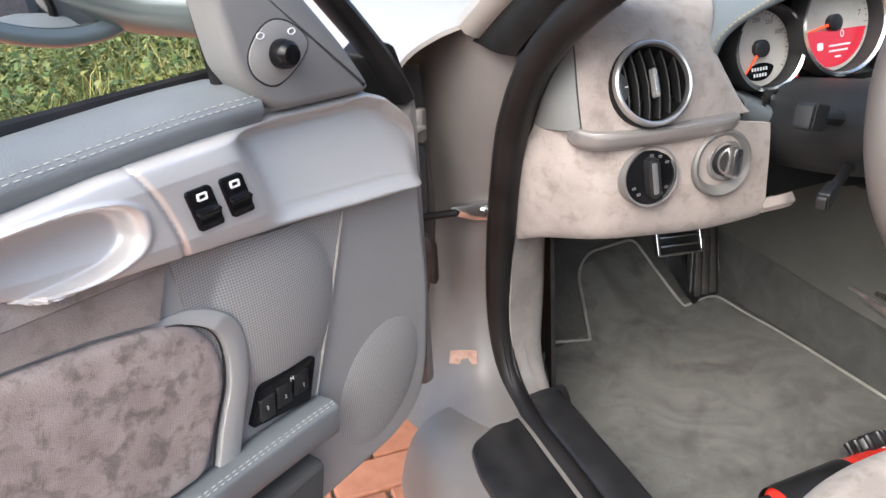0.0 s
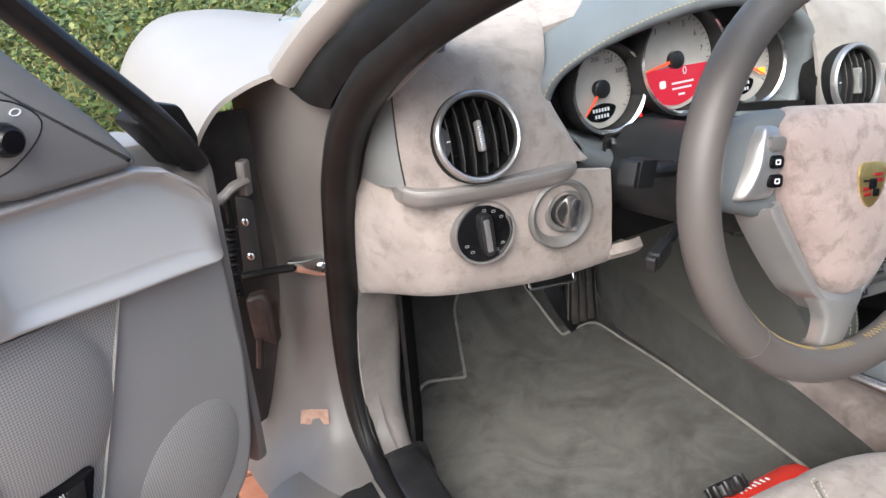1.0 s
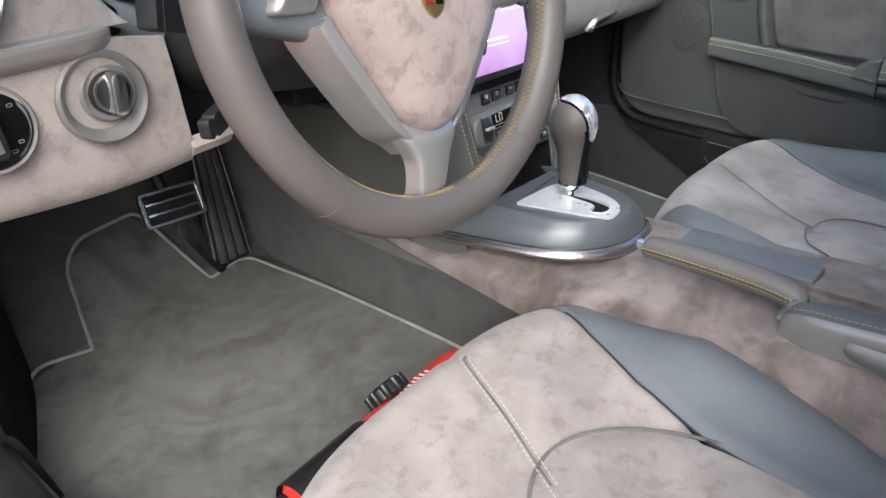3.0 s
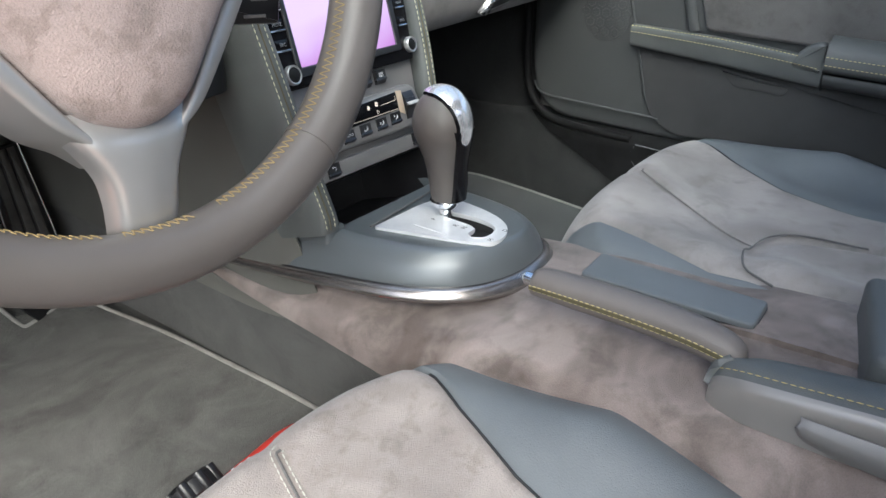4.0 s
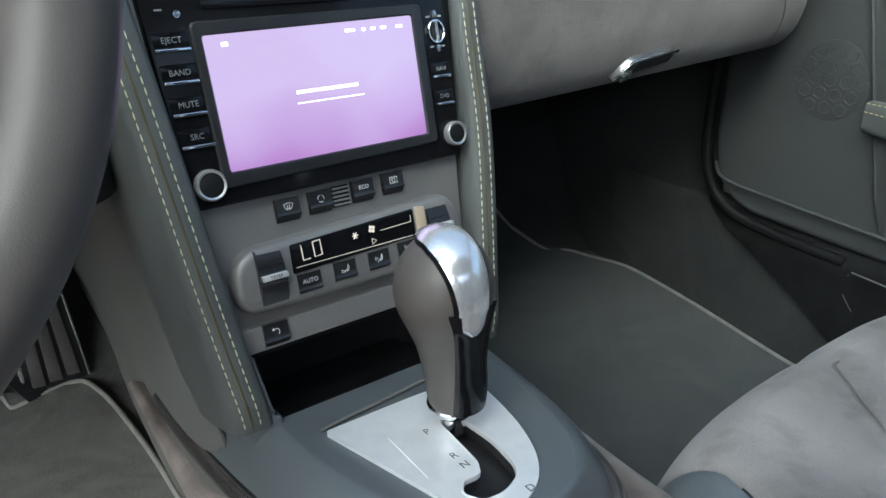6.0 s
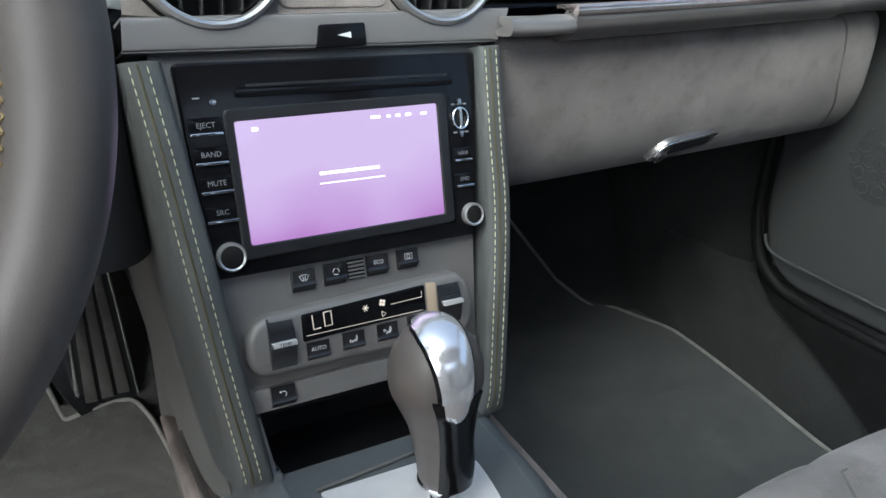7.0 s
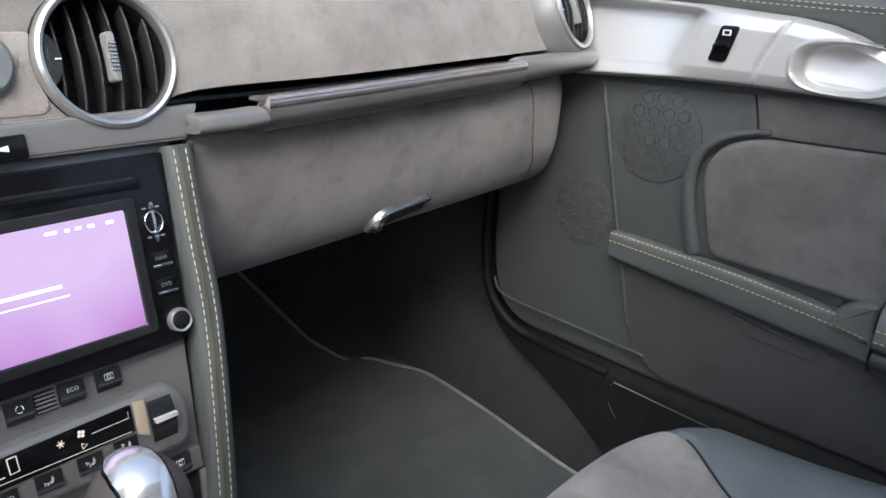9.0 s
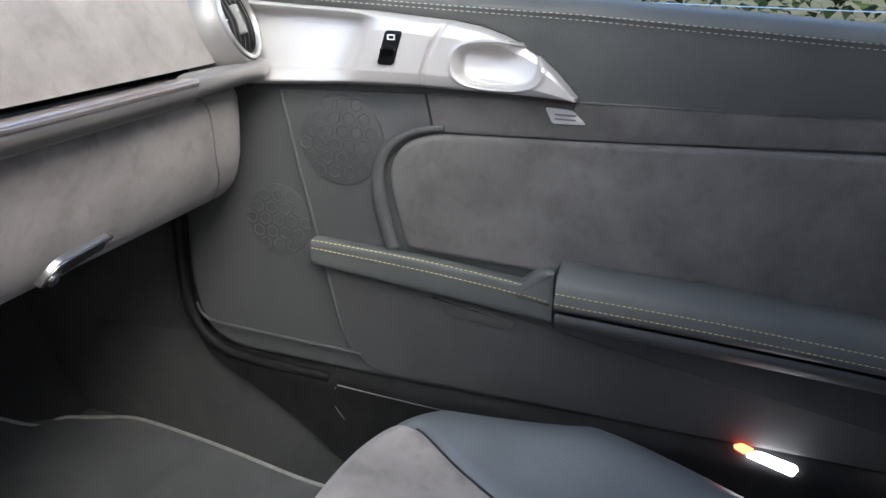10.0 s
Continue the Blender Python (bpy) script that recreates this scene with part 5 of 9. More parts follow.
def silver_trim(parent, W, bottom, top, s0, s1, recess, handle, seam, base=0.019, thick=0.004, base_end=False):
    """Silver pull trim: a scoop at the front end, a rounded middle and an oval handle scoop."""
    hs, hz, hrx, hrz = handle
    rs, rslope = recess

    def f(u, v):
        s = s0 + (s1 - s0) * u
        zb, zt = interp_line(bottom, s), interp_line(top, s)
        z = zb + (zt - zb) * v
        edge = min(v, 1 - v) * 2
        t_ = min(1.0, edge / 0.16)
        n = 0.003 + (base - 0.003) * (1 - (1 - t_) ** 2.2) + 0.010 * min(1, edge * 2.2) ** 0.5
        # front scoop
        k = (rs + rslope * (v - 0.5)) - s
        sm = 1 / (1 + math.exp(-k / 0.0065))
        inner = 1 / (1 + math.exp(-(v - 0.10) / 0.035)) * 1 / (1 + math.exp(-(0.93 - v) / 0.03))
        n -= sm * inner * (0.042 - 0.030 * (1 - v))
        # handle scoop
        q = (abs((s - hs) / hrx) ** 2.7 + abs((z - hz) / hrz) ** 2.7) ** (1 / 2.7)
        n -= (0.020 + 0.010 * v) / (1 + math.exp((q - 0.96) / 0.018)) * (1.0 - 0.25 * min(1.0, q * q))
        n += 0.0022 * math.exp(-((q - 1.10) / 0.05) ** 2) * min(1.0, edge * 5)
        g = s - (seam[0] + seam[1] * (v - 0.5) + 0.02 * (v - 0.5) ** 2)
        n -= 0.004 * math.exp(-(g / 0.0022) ** 2)
        if base_end:
            e_ = min(1.0, (s - s0) / 0.035)
            n = -0.006 + (n + 0.006) * (1 - (1 - e_) ** 2)
        return W(s, z, n)
    return part("pull_trim", surf(f, 300, 84, thick), SILVER, parent, "satin silver pull trim with an oval handle scoop")


def rocker(parent, W, s, z, w, h, lean, thick):
    K = shift(W, s, z, 0.0292)
    bed = part("window_switch", prism(rounded([(-w - lean, -h), (w - lean, -h), (w + lean, h), (-w + lean, h)], 0.004), K, -0.012, 0.0025, 0.001), GLOSS, parent, "gloss black window switch")

    def f(u, v):
        a, b = (2 * u - 1) * (w - 0.002), -h + 0.004 + (2 * h - 0.008) * v
        return K(a + lean * b / h, b, 0.003 + (0.0065 * (v / 0.46) ** 1.6 if v < 0.46 else 0.0065 * math.exp(-((v - 0.46) / 0.05) ** 2)))
    part("switch_tab", surf(f, 6, 30, thick), GLOSS, bed)
    part("switch_mark", frame_ring(rect(-0.0045, -0.003, 0.0045, 0.003, 0.001), rect(-0.0032, -0.0018, 0.0032, 0.0018, 0.0006), shift(K, lean * 0.6, h * 0.62, 0), 0.0032, 0.0052, 0.0002), WHITE_INK, bed)


def honeycomb(W, cs, cz, r, cell, d, fade=1.0):
    """A round field of small hexagon ridges."""
    bm = bmesh.new()
    j = 0
    z = cz - r
    while z < cz + r:
        s = cs - r + (0.5 * cell if j % 2 else 0)
        while s < cs + r:
            if math.hypot(s - cs, (z - cz)) < r - cell * 0.4:
                o = [Vector((s + cell * 0.47 * math.cos(radians(60 * k + 30)), z + cell * 0.47 * math.sin(radians(60 * k + 30)))) for k in range(6)]
                rings_mesh(bm, [[W(p.x, p.y, d - 0.001) for p in o], [W(p.x, p.y, d + 0.0009) for p in offset(o, cell * 0.06)], [W(p.x, p.y, d - 0.001) for p in offset(o, cell * 0.13)]], False, False)
            s += cell
        z += cell * 0.866
        j += 1
    return bm


# driver's door, swung open
dd = thing("driver_door", tuple(WD(0.6, 0.46, -0.05)), "open driver's door with silver pull trim and suede inserts", "car door")
o = rounded([(0.006, 0.785), (0.004, 0.637), (0.018, 0.53), (0.040, 0.480), (0.085, 0.458), (0.25, 0.452), (1.05, 0.46), (1.12, 0.60), (1.10, 0.895), (0.56, 0.870), (0.33, 0.825), (0.13, 0.797)], [0.014, 0.02, 0.04, 0.05, 0.05, 0.1, 0.08, 0.1, 0.03, 0.02, 0.02, 0.02])
part("inner_panel", prism(o, WD, -0.055, -0.004, 0.010, steps=4), PLASTIC, dd, "grey grained inner panel")
o2 = rounded([(-0.01, 0.88), (-0.012, 0.70), (0.0, 0.46), (0.05, 0.41), (1.08, 0.41), (1.15, 0.60), (1.14, 0.890), (0.3, 0.900), (0.08, 0.895)], 0.02)
part("outer_skin", prism(o2, WD, -0.135, -0.058, 0.004), PAINT, dd, "silver-grey door skin")
# speaker panel with a shallow dome
def spk(u, v):
    sb, st_ = 0.209 + 0.105 * u, 0.133 + 0.200 * u
    zb, zt = 0.598 + 0.004 * u, 0.781 + 0.026 * u
    s, z = sb + (st_ - sb) * v, zb + (zt - zb) * v
    q = math.hypot((s - 0.235) / 0.075, (z - 0.715) / 0.085)
    return WD(s, z, -0.001 + 0.013 * max(0, 1 - q * q) ** 0.7)
part("speaker_grille", surf(spk, 40, 40, -0.006), PERF, dd, "fine perforated grey speaker grille")
part("panel_seam", tube([WD(0.1345, 0.780, 0.0), WD(0.170, 0.69, 0.0008), WD(0.2085, 0.597, 0.001)], 0.0016, 6), PIPING, dd)
def dome(u, v):
    a, r = 2 * math.pi * u, v
    s, z = 0.108 + 0.074 * r * math.cos(a) - 0.02 * r * math.sin(a), 0.552 + 0.076 * r * math.sin(a)
    return WD(s, z, -0.0055 + 0.008 * (1 - r * r) ** 0.8 if r < 1 else -0.0055)
part("lower_speaker", surf(dome, 40, 12, 0.003), PERF, dd, "domed perforated lower speaker")
silver_trim(dd, WD, [(0.0, 0.765), (0.13, 0.783), (0.234, 0.800), (0.33, 0.812), (0.44, 0.826), (0.52, 0.846), (0.56, 0.858)], [(0.0, 0.820), (0.025, 0.850), (0.06, 0.880), (0.09, 0.892), (0.21, 0.900), (0.30, 0.901), (0.38, 0.901), (0.453, 0.895), (0.51, 0.880), (0.56, 0.862)], 0.006, 0.558, (0.243, 0.022), (0.438, 0.857, 0.072, 0.0270), (0.340, 0.030), thick=-0.004, base_end=True)
rocker(dd, WD, 0.309, 0.8525, 0.0122, 0.0180, 0.0036, -0.003)
rocker(dd, WD, 0.277, 0.8525, 0.0115, 0.0180, 0.0036, -0.003)
# suede band and padded insert
o = rounded([(0.338, 0.808), (0.355, 0.762), (0.414, 0.776), (0.70, 0.815), (1.08, 0.84), (1.08, 0.875), (0.57, 0.862), (0.44, 0.828)], 0.002)
part("suede_band", prism(o, WD, -0.01, 0.003, 0.002), ALC, dd, "taupe suede band")
ins = rounded([(0.335, 0.752), (0.311, 0.72), (0.311, 0.68), (0.352, 0.600), (1.04, 0.60), (1.06, 0.80), (0.70, 0.808), (0.414, 0.772)], [0.04, 0.02, 0.04, 0.014, 0.05, 0.05, 0.1, 0.05], 8)
part("suede_insert", prism(ins, WD, -0.01, 0.010, 0.010, steps=4), ALC_SPOT, dd, "padded taupe suede insert with dark scuffs")
edge_in = smooth([(0.372, 0.7590, 0), (0.342, 0.7520, 0), (0.316, 0.736, 0), (0.306, 0.712, 0), (0.310, 0.675, 0), (0.328, 0.635, 0), (0.341, 0.600, 0)], 6)
edge_out = smooth([(0.366, 0.7620, 0), (0.326, 0.7590, 0), (0.297, 0.744, 0), (0.283, 0.718, 0), (0.286, 0.675, 0), (0.300, 0.637, 0), (0.313, 0.600, 0)], 6)
brd = sweep_rows([[WD(a.x + (b.x - a.x) * q, a.y + (b.y - a.y) * q, -0.004 + (n + 0.004) * min(1.0, i / 10.0)) for q, n in ((0.0, -0.003), (0.03, 0.008), (0.12, 0.0100), (0.5, 0.0108), (0.88, 0.0095), (0.97, 0.007), (1.0, -0.004))] for i, (a, b) in enumerate(zip(edge_in[2:], edge_out[2:]))], 3)
part("insert_border", surf(brd, 60, 20, 0.003), PLASTIC, dd, "grey moulded border of the insert")
part("insert_gap", tube([WD(a.x, a.y, 0.002) for a in edge_in[4:]], 0.0013, 6), PLASTIC_DARK, dd)
# seat memory keys
mem = rounded([(0.2955, 0.613), (0.222, 0.601), (0.206, 0.645), (0.214, 0.650), (0.275, 0.652)], 0.004)
mm = part("memory_keys", prism(mem, WD, -0.004, 0.008, 0.002), GLOSS, dd, "gloss black seat memory key block")
for s, z in ((0.278, 0.627), (0.256, 0.629), (0.233, 0.630)):
    part("memory_key", prism(rounded([(s - 0.009, z - 0.012), (s + 0.009, z - 0.011), (s + 0.005, z + 0.011), (s - 0.013, z + 0.011)][::1], 0.002), WD, 0.006, 0.0105, 0.001), BLACK, mm)
for tx, s, z in (("M", 0.2430, 0.6415), ("3", 0.277, 0.628), ("2", 0.254, 0.627), ("1", 0.230, 0.6265)):
    part("memory_mark", text_mesh(tx, 0.0065, (lambda a, b, d, s=s, z=z: WD(s - a, z + b, d)), 0.0112), WHITE_INK, mm)
# lower armrest roll with two rows of stitching
arm = sweep_rows([[WD(s, 0.598 + dz, 0.0), WD(s, 0.601 + dz, 0.022), WD(s, 0.598 + dz, 0.029), WD(s, 0.590 + dz, 0.0315), WD(s, 0.560 + dz, 0.026), WD(s, 0.548 + dz, 0.0)] for s, dz in ((0.208, -0.002), (0.26, 0.0), (0.36, 0.0), (0.60, -0.004), (1.02, -0.01))], 5)
part("armrest_roll", surf(arm, 40, 25, 0.004), LEATHER, dd, "slate leather armrest roll")
for v in (0.27, 0.37):
    part("armrest_stitching", stitches([Vector(arm(0.01 + 0.9 * k / 50, v)) + DN * 0.0008 + Vector((0, 0, 0.0006)) for k in range(51)], 0.0048, 0.003, 0.00045), THREAD_PALE, dd)
part("door_pocket", prism(rounded([(0.24, 0.47), (1.0, 0.47), (1.0, 0.535), (0.225, 0.535)], 0.015), WD, -0.01, 0.022, 0.008), LOWCARPET, dd, "dark felt door pocket")
# leather top below the window
belt = sweep_rows([[WD(s, z0, 0.008), WD(s, z0 + 0.010, 0.014), WD(s, z0 + 0.020, 0.012), WD(s, z0 + 0.030, -0.004), WD(s, z0 + 0.034, -0.03), WD(s, z0 + 0.031, -0.065)] for s, z0 in ((0.222, 0.897), (0.3, 0.898), (0.45, 0.893), (0.7, 0.885), (1.08, 0.875))], 5)
part("belt_pad", surf(belt, 40, 25, -0.004), LEATHER, dd, "slate leather top roll")
for v in (0.395, 0.462):
    part("belt_stitching", stitches([Vector(belt(0.02 + 0.95 * k / 60, v)) + DN * 0.0008 + Vector((0, 0, 0.0005)) for k in range(61)], 0.0048, 0.003, 0.00045), THREAD_PALE, dd)
part("belt_band", prism([(0.222, 0.896), (0.30, 0.898), (0.45, 0.893), (0.56, 0.862), (1.08, 0.872), (1.08, 0.890), (0.7, 0.895), (0.45, 0.905), (0.222, 0.906)], WD, -0.01, 0.006, 0.001), LEATHER, dd)
part("window_seal", tube([WD(s, z, -0.072) for s, z in ((0.21, 0.927), (0.4, 0.927), (0.7, 0.918), (1.1, 0.905))], 0.008, 8), RUBBER, dd, "black window seal")
# mirror triangle and its knob
tri_o = rounded([(0.250, 0.990), (0.243, 0.938), (0.210, 0.902), (0.084, 0.893), (0.114, 0.940), (0.165, 1.000), (0.20, 1.045), (0.257, 1.05)], [0.02, 0.03, 0.02, 0.018, 0.04, 0.04, 0.02, 0.016])
part("mirror_triangle", prism(tri_o, WD, -0.022, 0.016, 0.009, steps=4), TRIPLASTIC, dd, "grey mirror control cover, darkened where it is lit less")
part("frame_trim", tube(smooth([WD(0.004, 0.862, -0.024), WD(0.020, 0.890, -0.022), WD(0.042, 0.922, -0.022), WD(0.072, 0.957, -0.022), WD(0.098, 0.986, -0.022), WD(0.16, 1.06, -0.024)], 6), 0.019, 12, flat=0.6), RUBBER, dd, "black rubber corner trim")
part("corner_rubber", prism(rounded([(0.055, 0.917), (0.029, 0.930), (0.001, 0.920), (-0.013, 0.884), (-0.005, 0.855), (0.019, 0.862), (0.036, 0.890)], 0.007), WD, -0.06, -0.026, 0.005), RUBBER, dd, "black moulded corner rubber")
part("window_channel", tube([WD(0.236, 0.930, -0.024), WD(0.242, 1.0, -0.026), WD(0.249, 1.06, -0.028)], 0.006, 8), RUBBER, dd)
plate_o = [(p.x, p.y) for p in smooth([(0.198, 0.979, 0), (0.178, 0.972, 0), (0.164, 0.955, 0), (0.178, 0.938, 0), (0.206, 0.926, 0), (0.226, 0.937, 0), (0.230, 0.955, 0), (0.216, 0.972, 0)], 4, True)]
part("control_gap", prism(offset([Vector((p[0], p[1])) for p in plate_o], -0.0014), WD, 0.010, 0.0164, 0.0002), BLACK, dd)
kp = part("mirror_control", prism(plate_o, WD, 0.012, 0.0172, 0.0010), SATINGREY, dd, "satin grey mirror control plate")
K = shift(WD, 0.197, 0.951, 0.0172)
part("knob", lathe([(0.0125, 0.0), (0.013, 0.004), (0.0115, 0.012), (0.0085, 0.016), (0.003, 0.0165)], K, 28), GLOSS, kp, "gloss black knob")
for a, b in ((-0.016, 0.016), (0.018, 0.018)):
    part("mirror_mark", frame_ring(oval(a, b, 0.0045, 0.003, 16), oval(a, b, 0.0034, 0.002, 16), K, 0.0, 0.0006, 0.0001), WHITE_INK, kp)
# outside mirror
CT, ST = math.cos(radians(24)), math.sin(radians(24))
hous = sweep_rows([[WD(0.325 + (0.125 * math.cos(a) * CT - 0.066 * math.sin(a) * ST) * k, 1.045 + (0.125 * math.cos(a) * ST + 0.066 * math.sin(a) * CT) * k, n) for a in [2 * math.pi * q / 16 for q in range(17)]] for k, n in ((0.84, -0.150), (0.97, -0.146), (1.0, -0.160), (0.93, -0.20), (0.72, -0.235), (0.3, -0.25))], 3)
mir = part("door_mirror", surf(hous, 24, 48, 0.003), PAINT_HEDGE_TINT, dd, "mirror housing with the hedge's reflection in its colour")
part("mirror_pane", prism(oval(0, 0, 0.104, 0.055, 40), shift(WD, 0.325, 1.045, 0, 24), -0.156, -0.150, 0.001), MIRROR, mir, "mirror glass")
part("mirror_arm", tube(smooth([WD(0.275, 1.02, -0.18), WD(0.215, 0.995, -0.15), WD(0.165, 0.985, -0.09)], 5), lambda t: 0.038 + 0.004 * t, 12, flat=0.8), PAINT_HEDGE_TINT, mir)
# hinge, check strap and wiring boot
FRAME = PLAIN
# body metal with the shade of the hinge gap put into its colour
GAP_SHADE = mat("shaded_painted_metal", (0.024, 0.021, 0.019), (0.052, 0.046, 0.041), 25, 0.6, bump=0.3, bscale=200, contrast=0.4)
HW = plane_map((-0.842, 0.315, 0.66), (0.86, -0.5, 0), (0, 0, 1))
part("hinge_plate", prism(rounded([(-0.016, -0.050), (0.012, -0.050), (0.014, 0.060), (-0.010, 0.066)], 0.006), HW, -0.006, 0.0, 0.002), PLASTIC_DARK, car, "dark hinge mounting plate")
for z in (0.030, -0.020):
    part("hinge_bolt", lathe([(0.0058, 0.0), (0.0058, 0.004), (0.0035, 0.0055)], shift(HW, 0.0, z, 0.0), 6), SATIN, car, "bright hinge bolt")
part("upper_hinge", box(plane_map((-0.838, 0.298, 0.756), (0.75, -0.66, 0), (0.08, 0, 1)), -0.007, -0.024, -0.006, 0.006, 0.022, 0.008, 0.003), PAINT_DUSTY, car, "silver door hinge")
part("upper_hinge_arm", tube(smooth([(-0.838, 0.295, 0.752), (-0.856, 0.286, 0.750), (-0.872, 0.282, 0.740), (-0.895, 0.270, 0.736)], 4), 0.0085, 10, flat=0.7), PAINT_DUSTY, car, "silver hinge arm")
RUST = mat("dark_brown_hinge", (0.028, 0.018, 0.015), (0.050, 0.034, 0.028), 40, 0.5, bump=0.3, bscale=300)
part("lower_hinge", prism(rounded([(-0.012, -0.045), (0.022, -0.052), (0.022, 0.012), (0.010, 0.030), (-0.016, 0.022)], 0.008), plane_map((-0.846, 0.305, 0.560), (0.86, -0.5, 0), (0, 0, 1)), -0.010, 0.008, 0.006, steps=3), RUST, car, "dark brown lower hinge")
part("lower_hinge_pin", tube([(-0.858, 0.30, 0.475), (-0.852, 0.300, 0.52)], 0.006, 8), RUST, car)
part("wiring_boot", tube([Vector((-0.868 - 0.010 * k / 50, 0.285, 0.700 - 0.095 * k / 50)) for k in range(51)], lambda t: 0.0085 + 0.0022 * math.sin(t * 88), 10), RUBBER, car, "ribbed black wiring boot")
part("door_cable", tube(smooth([(-0.866, 0.30, 0.735), (-0.864, 0.295, 0.69), (-0.872, 0.29, 0.65), (-0.868, 0.285, 0.60)], 5), 0.005, 8), RUBBER, car, "black door cable")
FRAME = DRIVER
CKW = plane_map((-0.778, 0.262, 0.648), (0.75, -0.66, 0), (0, 0, 1))
ck = part("check_strap", prism(rounded([(-0.030, -0.010), (0.010, -0.014), (0.034, -0.012), (0.034, 0.016), (0.012, 0.014), (-0.004, 0.008), (-0.030, 0.004)], 0.003), CKW, 0.0, 0.014, 0.003), SATIN, car, "steel door check strap")
part("check_bolt", lathe([(0.007, 0.012), (0.007, 0.019), (0.005, 0.021)], shift(CKW, 0.022, 0.002), 6), SATIN, ck)
part("check_arm", tube([CKW(-0.02, -0.004, 0.012), CKW(-0.06, -0.010, 0.02), CKW(-0.09, -0.014, 0.03)], 0.006, 8), RUBBER, ck)
part("hinge_gap", surf(sweep_rows([[(-0.800, 0.35, z), (-0.845, 0.36, z), (-0.905, 0.33, z)] for z in (0.845, 0.7, 0.5, 0.36)], 4), 12, 8, 0.004), GAP_SHADE, car, "painted panel behind the door hinges, its shade in the colour")
part("door_end_cap", prism(rounded([(-0.14, 0.87), (-0.14, 0.47), (-0.02, 0.47), (-0.01, 0.87)], 0.02), lambda a, b, d: WD(0.0 + d, b, a + 0.0), -0.006, 0.004, 0.003), PAINT_DUSTY, dd)

FRAME = PASSENGER
# passenger's door, shut
DSEAL = [(-0.128, 0.80), (-0.130, 0.60), (-0.129, 0.47), (-0.116, 0.405), (-0.080, 0.366), (-0.02, 0.352), (0.10, 0.346)]
pd = thing("passenger_door", tuple(WP(0.5, 0.36, -0.05)), "closed passenger door with silver pull trim and darkened suede panels", "car door")
o = rounded([(-0.118, 0.776), (-0.118, 0.46), (-0.100, 0.395), (-0.055, 0.366), (0.20, 0.358), (1.0, 0.352), (1.10, 0.5), (1.10, 0.84), (0.46, 0.84), (0.41, 0.776)], [0.016, 0.04, 0.05, 0.05, 0.05, 0.08, 0.1, 0.02, 0.03, 0.03])
part("inner_panel", prism(o, WP, -0.05, -0.004, 0.012, steps=4), PANEL_SHADED, pd, "grained inner panel, darkened for the shaded side")
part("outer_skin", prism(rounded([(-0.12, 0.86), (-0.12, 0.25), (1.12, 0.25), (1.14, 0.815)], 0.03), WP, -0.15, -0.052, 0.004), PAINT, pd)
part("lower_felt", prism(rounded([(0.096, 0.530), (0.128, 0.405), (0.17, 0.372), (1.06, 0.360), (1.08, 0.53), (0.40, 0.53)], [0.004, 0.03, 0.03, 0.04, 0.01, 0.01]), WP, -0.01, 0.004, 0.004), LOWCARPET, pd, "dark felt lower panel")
part("door_seal", tube(smooth([WP(s, z, -0.006) for s, z in DSEAL], 6), 0.008, 10, up=(1, 0, 0)), VENTBLACK, pd, "black rubber door seal")
part("lower_lip", tube(smooth([WP(-0.105, 0.43, 0.0), WP(-0.085, 0.408, 0.002), WP(0.0, 0.402, 0.003), (WP(0.15, 0.396, 0.003))], 5), 0.0022, 6), PANEL_SHADED, pd)
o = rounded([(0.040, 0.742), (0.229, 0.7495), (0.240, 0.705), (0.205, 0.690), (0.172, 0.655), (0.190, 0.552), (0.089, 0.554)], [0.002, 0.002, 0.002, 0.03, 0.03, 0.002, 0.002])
sp = part("speaker_panel", prism(o, WP, -0.008, 0.001, 0.001), PANEL_SHADED, pd, "speaker panel, darkened for the shaded side")
part("speaker_grille", prism(oval(0.123, 0.684, 0.056, 0.056, 48), WP, -0.002, 0.003, 0.002), PERF_SHADED, sp, "round perforated speaker grille")
part("honeycomb", honeycomb(WP, 0.123, 0.686, 0.058, 0.0195, 0.003), PANEL_SHADED, sp)
part("lower_grille", prism(oval(0.030, 0.568, 0.045, 0.050, 40), WP, -0.008, -0.0030, 0.0008), PERF_SHADED, pd, "perforated lower speaker field")
part("honeycomb", honeycomb(WP, 0.030, 0.568, 0.050, 0.0195, -0.0030), PANEL_SHADED, pd)
part("panel_seam", tube([WP(0.0395, 0.742, 0.001), WP(0.065, 0.64, 0.001), WP(0.090, 0.545, 0.001), WP(0.118, 0.44, 0.001), WP(0.135, 0.40, 0.0)], 0.0022, 6), PANEL_SHADED, pd)
silver_trim(pd, WP, [(-0.12, 0.742), (0.013, 0.746), (0.131, 0.754), (0.225, 0.757), (0.30, 0.757), (0.41, 0.756)], [(-0.12, 0.853), (0.018, 0.845), (0.163, 0.840), (0.262, 0.8335), (0.295, 0.8285), (0.322, 0.8205), (0.345, 0.8105), (0.365, 0.7985), (0.382, 0.7850), (0.396, 0.7715), (0.405, 0.7620), (0.41, 0.758)], -0.118, 0.408, (0.148, 0.030), (0.319, 0.7885, 0.047, 0.0240), (0.240, 0.030))
rocker(pd, WP, 0.195, 0.8015, 0.010, 0.019, 0.005, 0.003)
o = rounded([(0.232, 0.750), (0.243, 0.706), (0.45, 0.713), (0.72, 0.727), (1.08, 0.742), (1.08, 0.77), (0.70, 0.758), (0.41, 0.754)], 0.002)
part("suede_band", prism(o, WP, -0.008, 0.003, 0.002), ALC_SHADED, pd, "suede band, darkened for the shaded side")
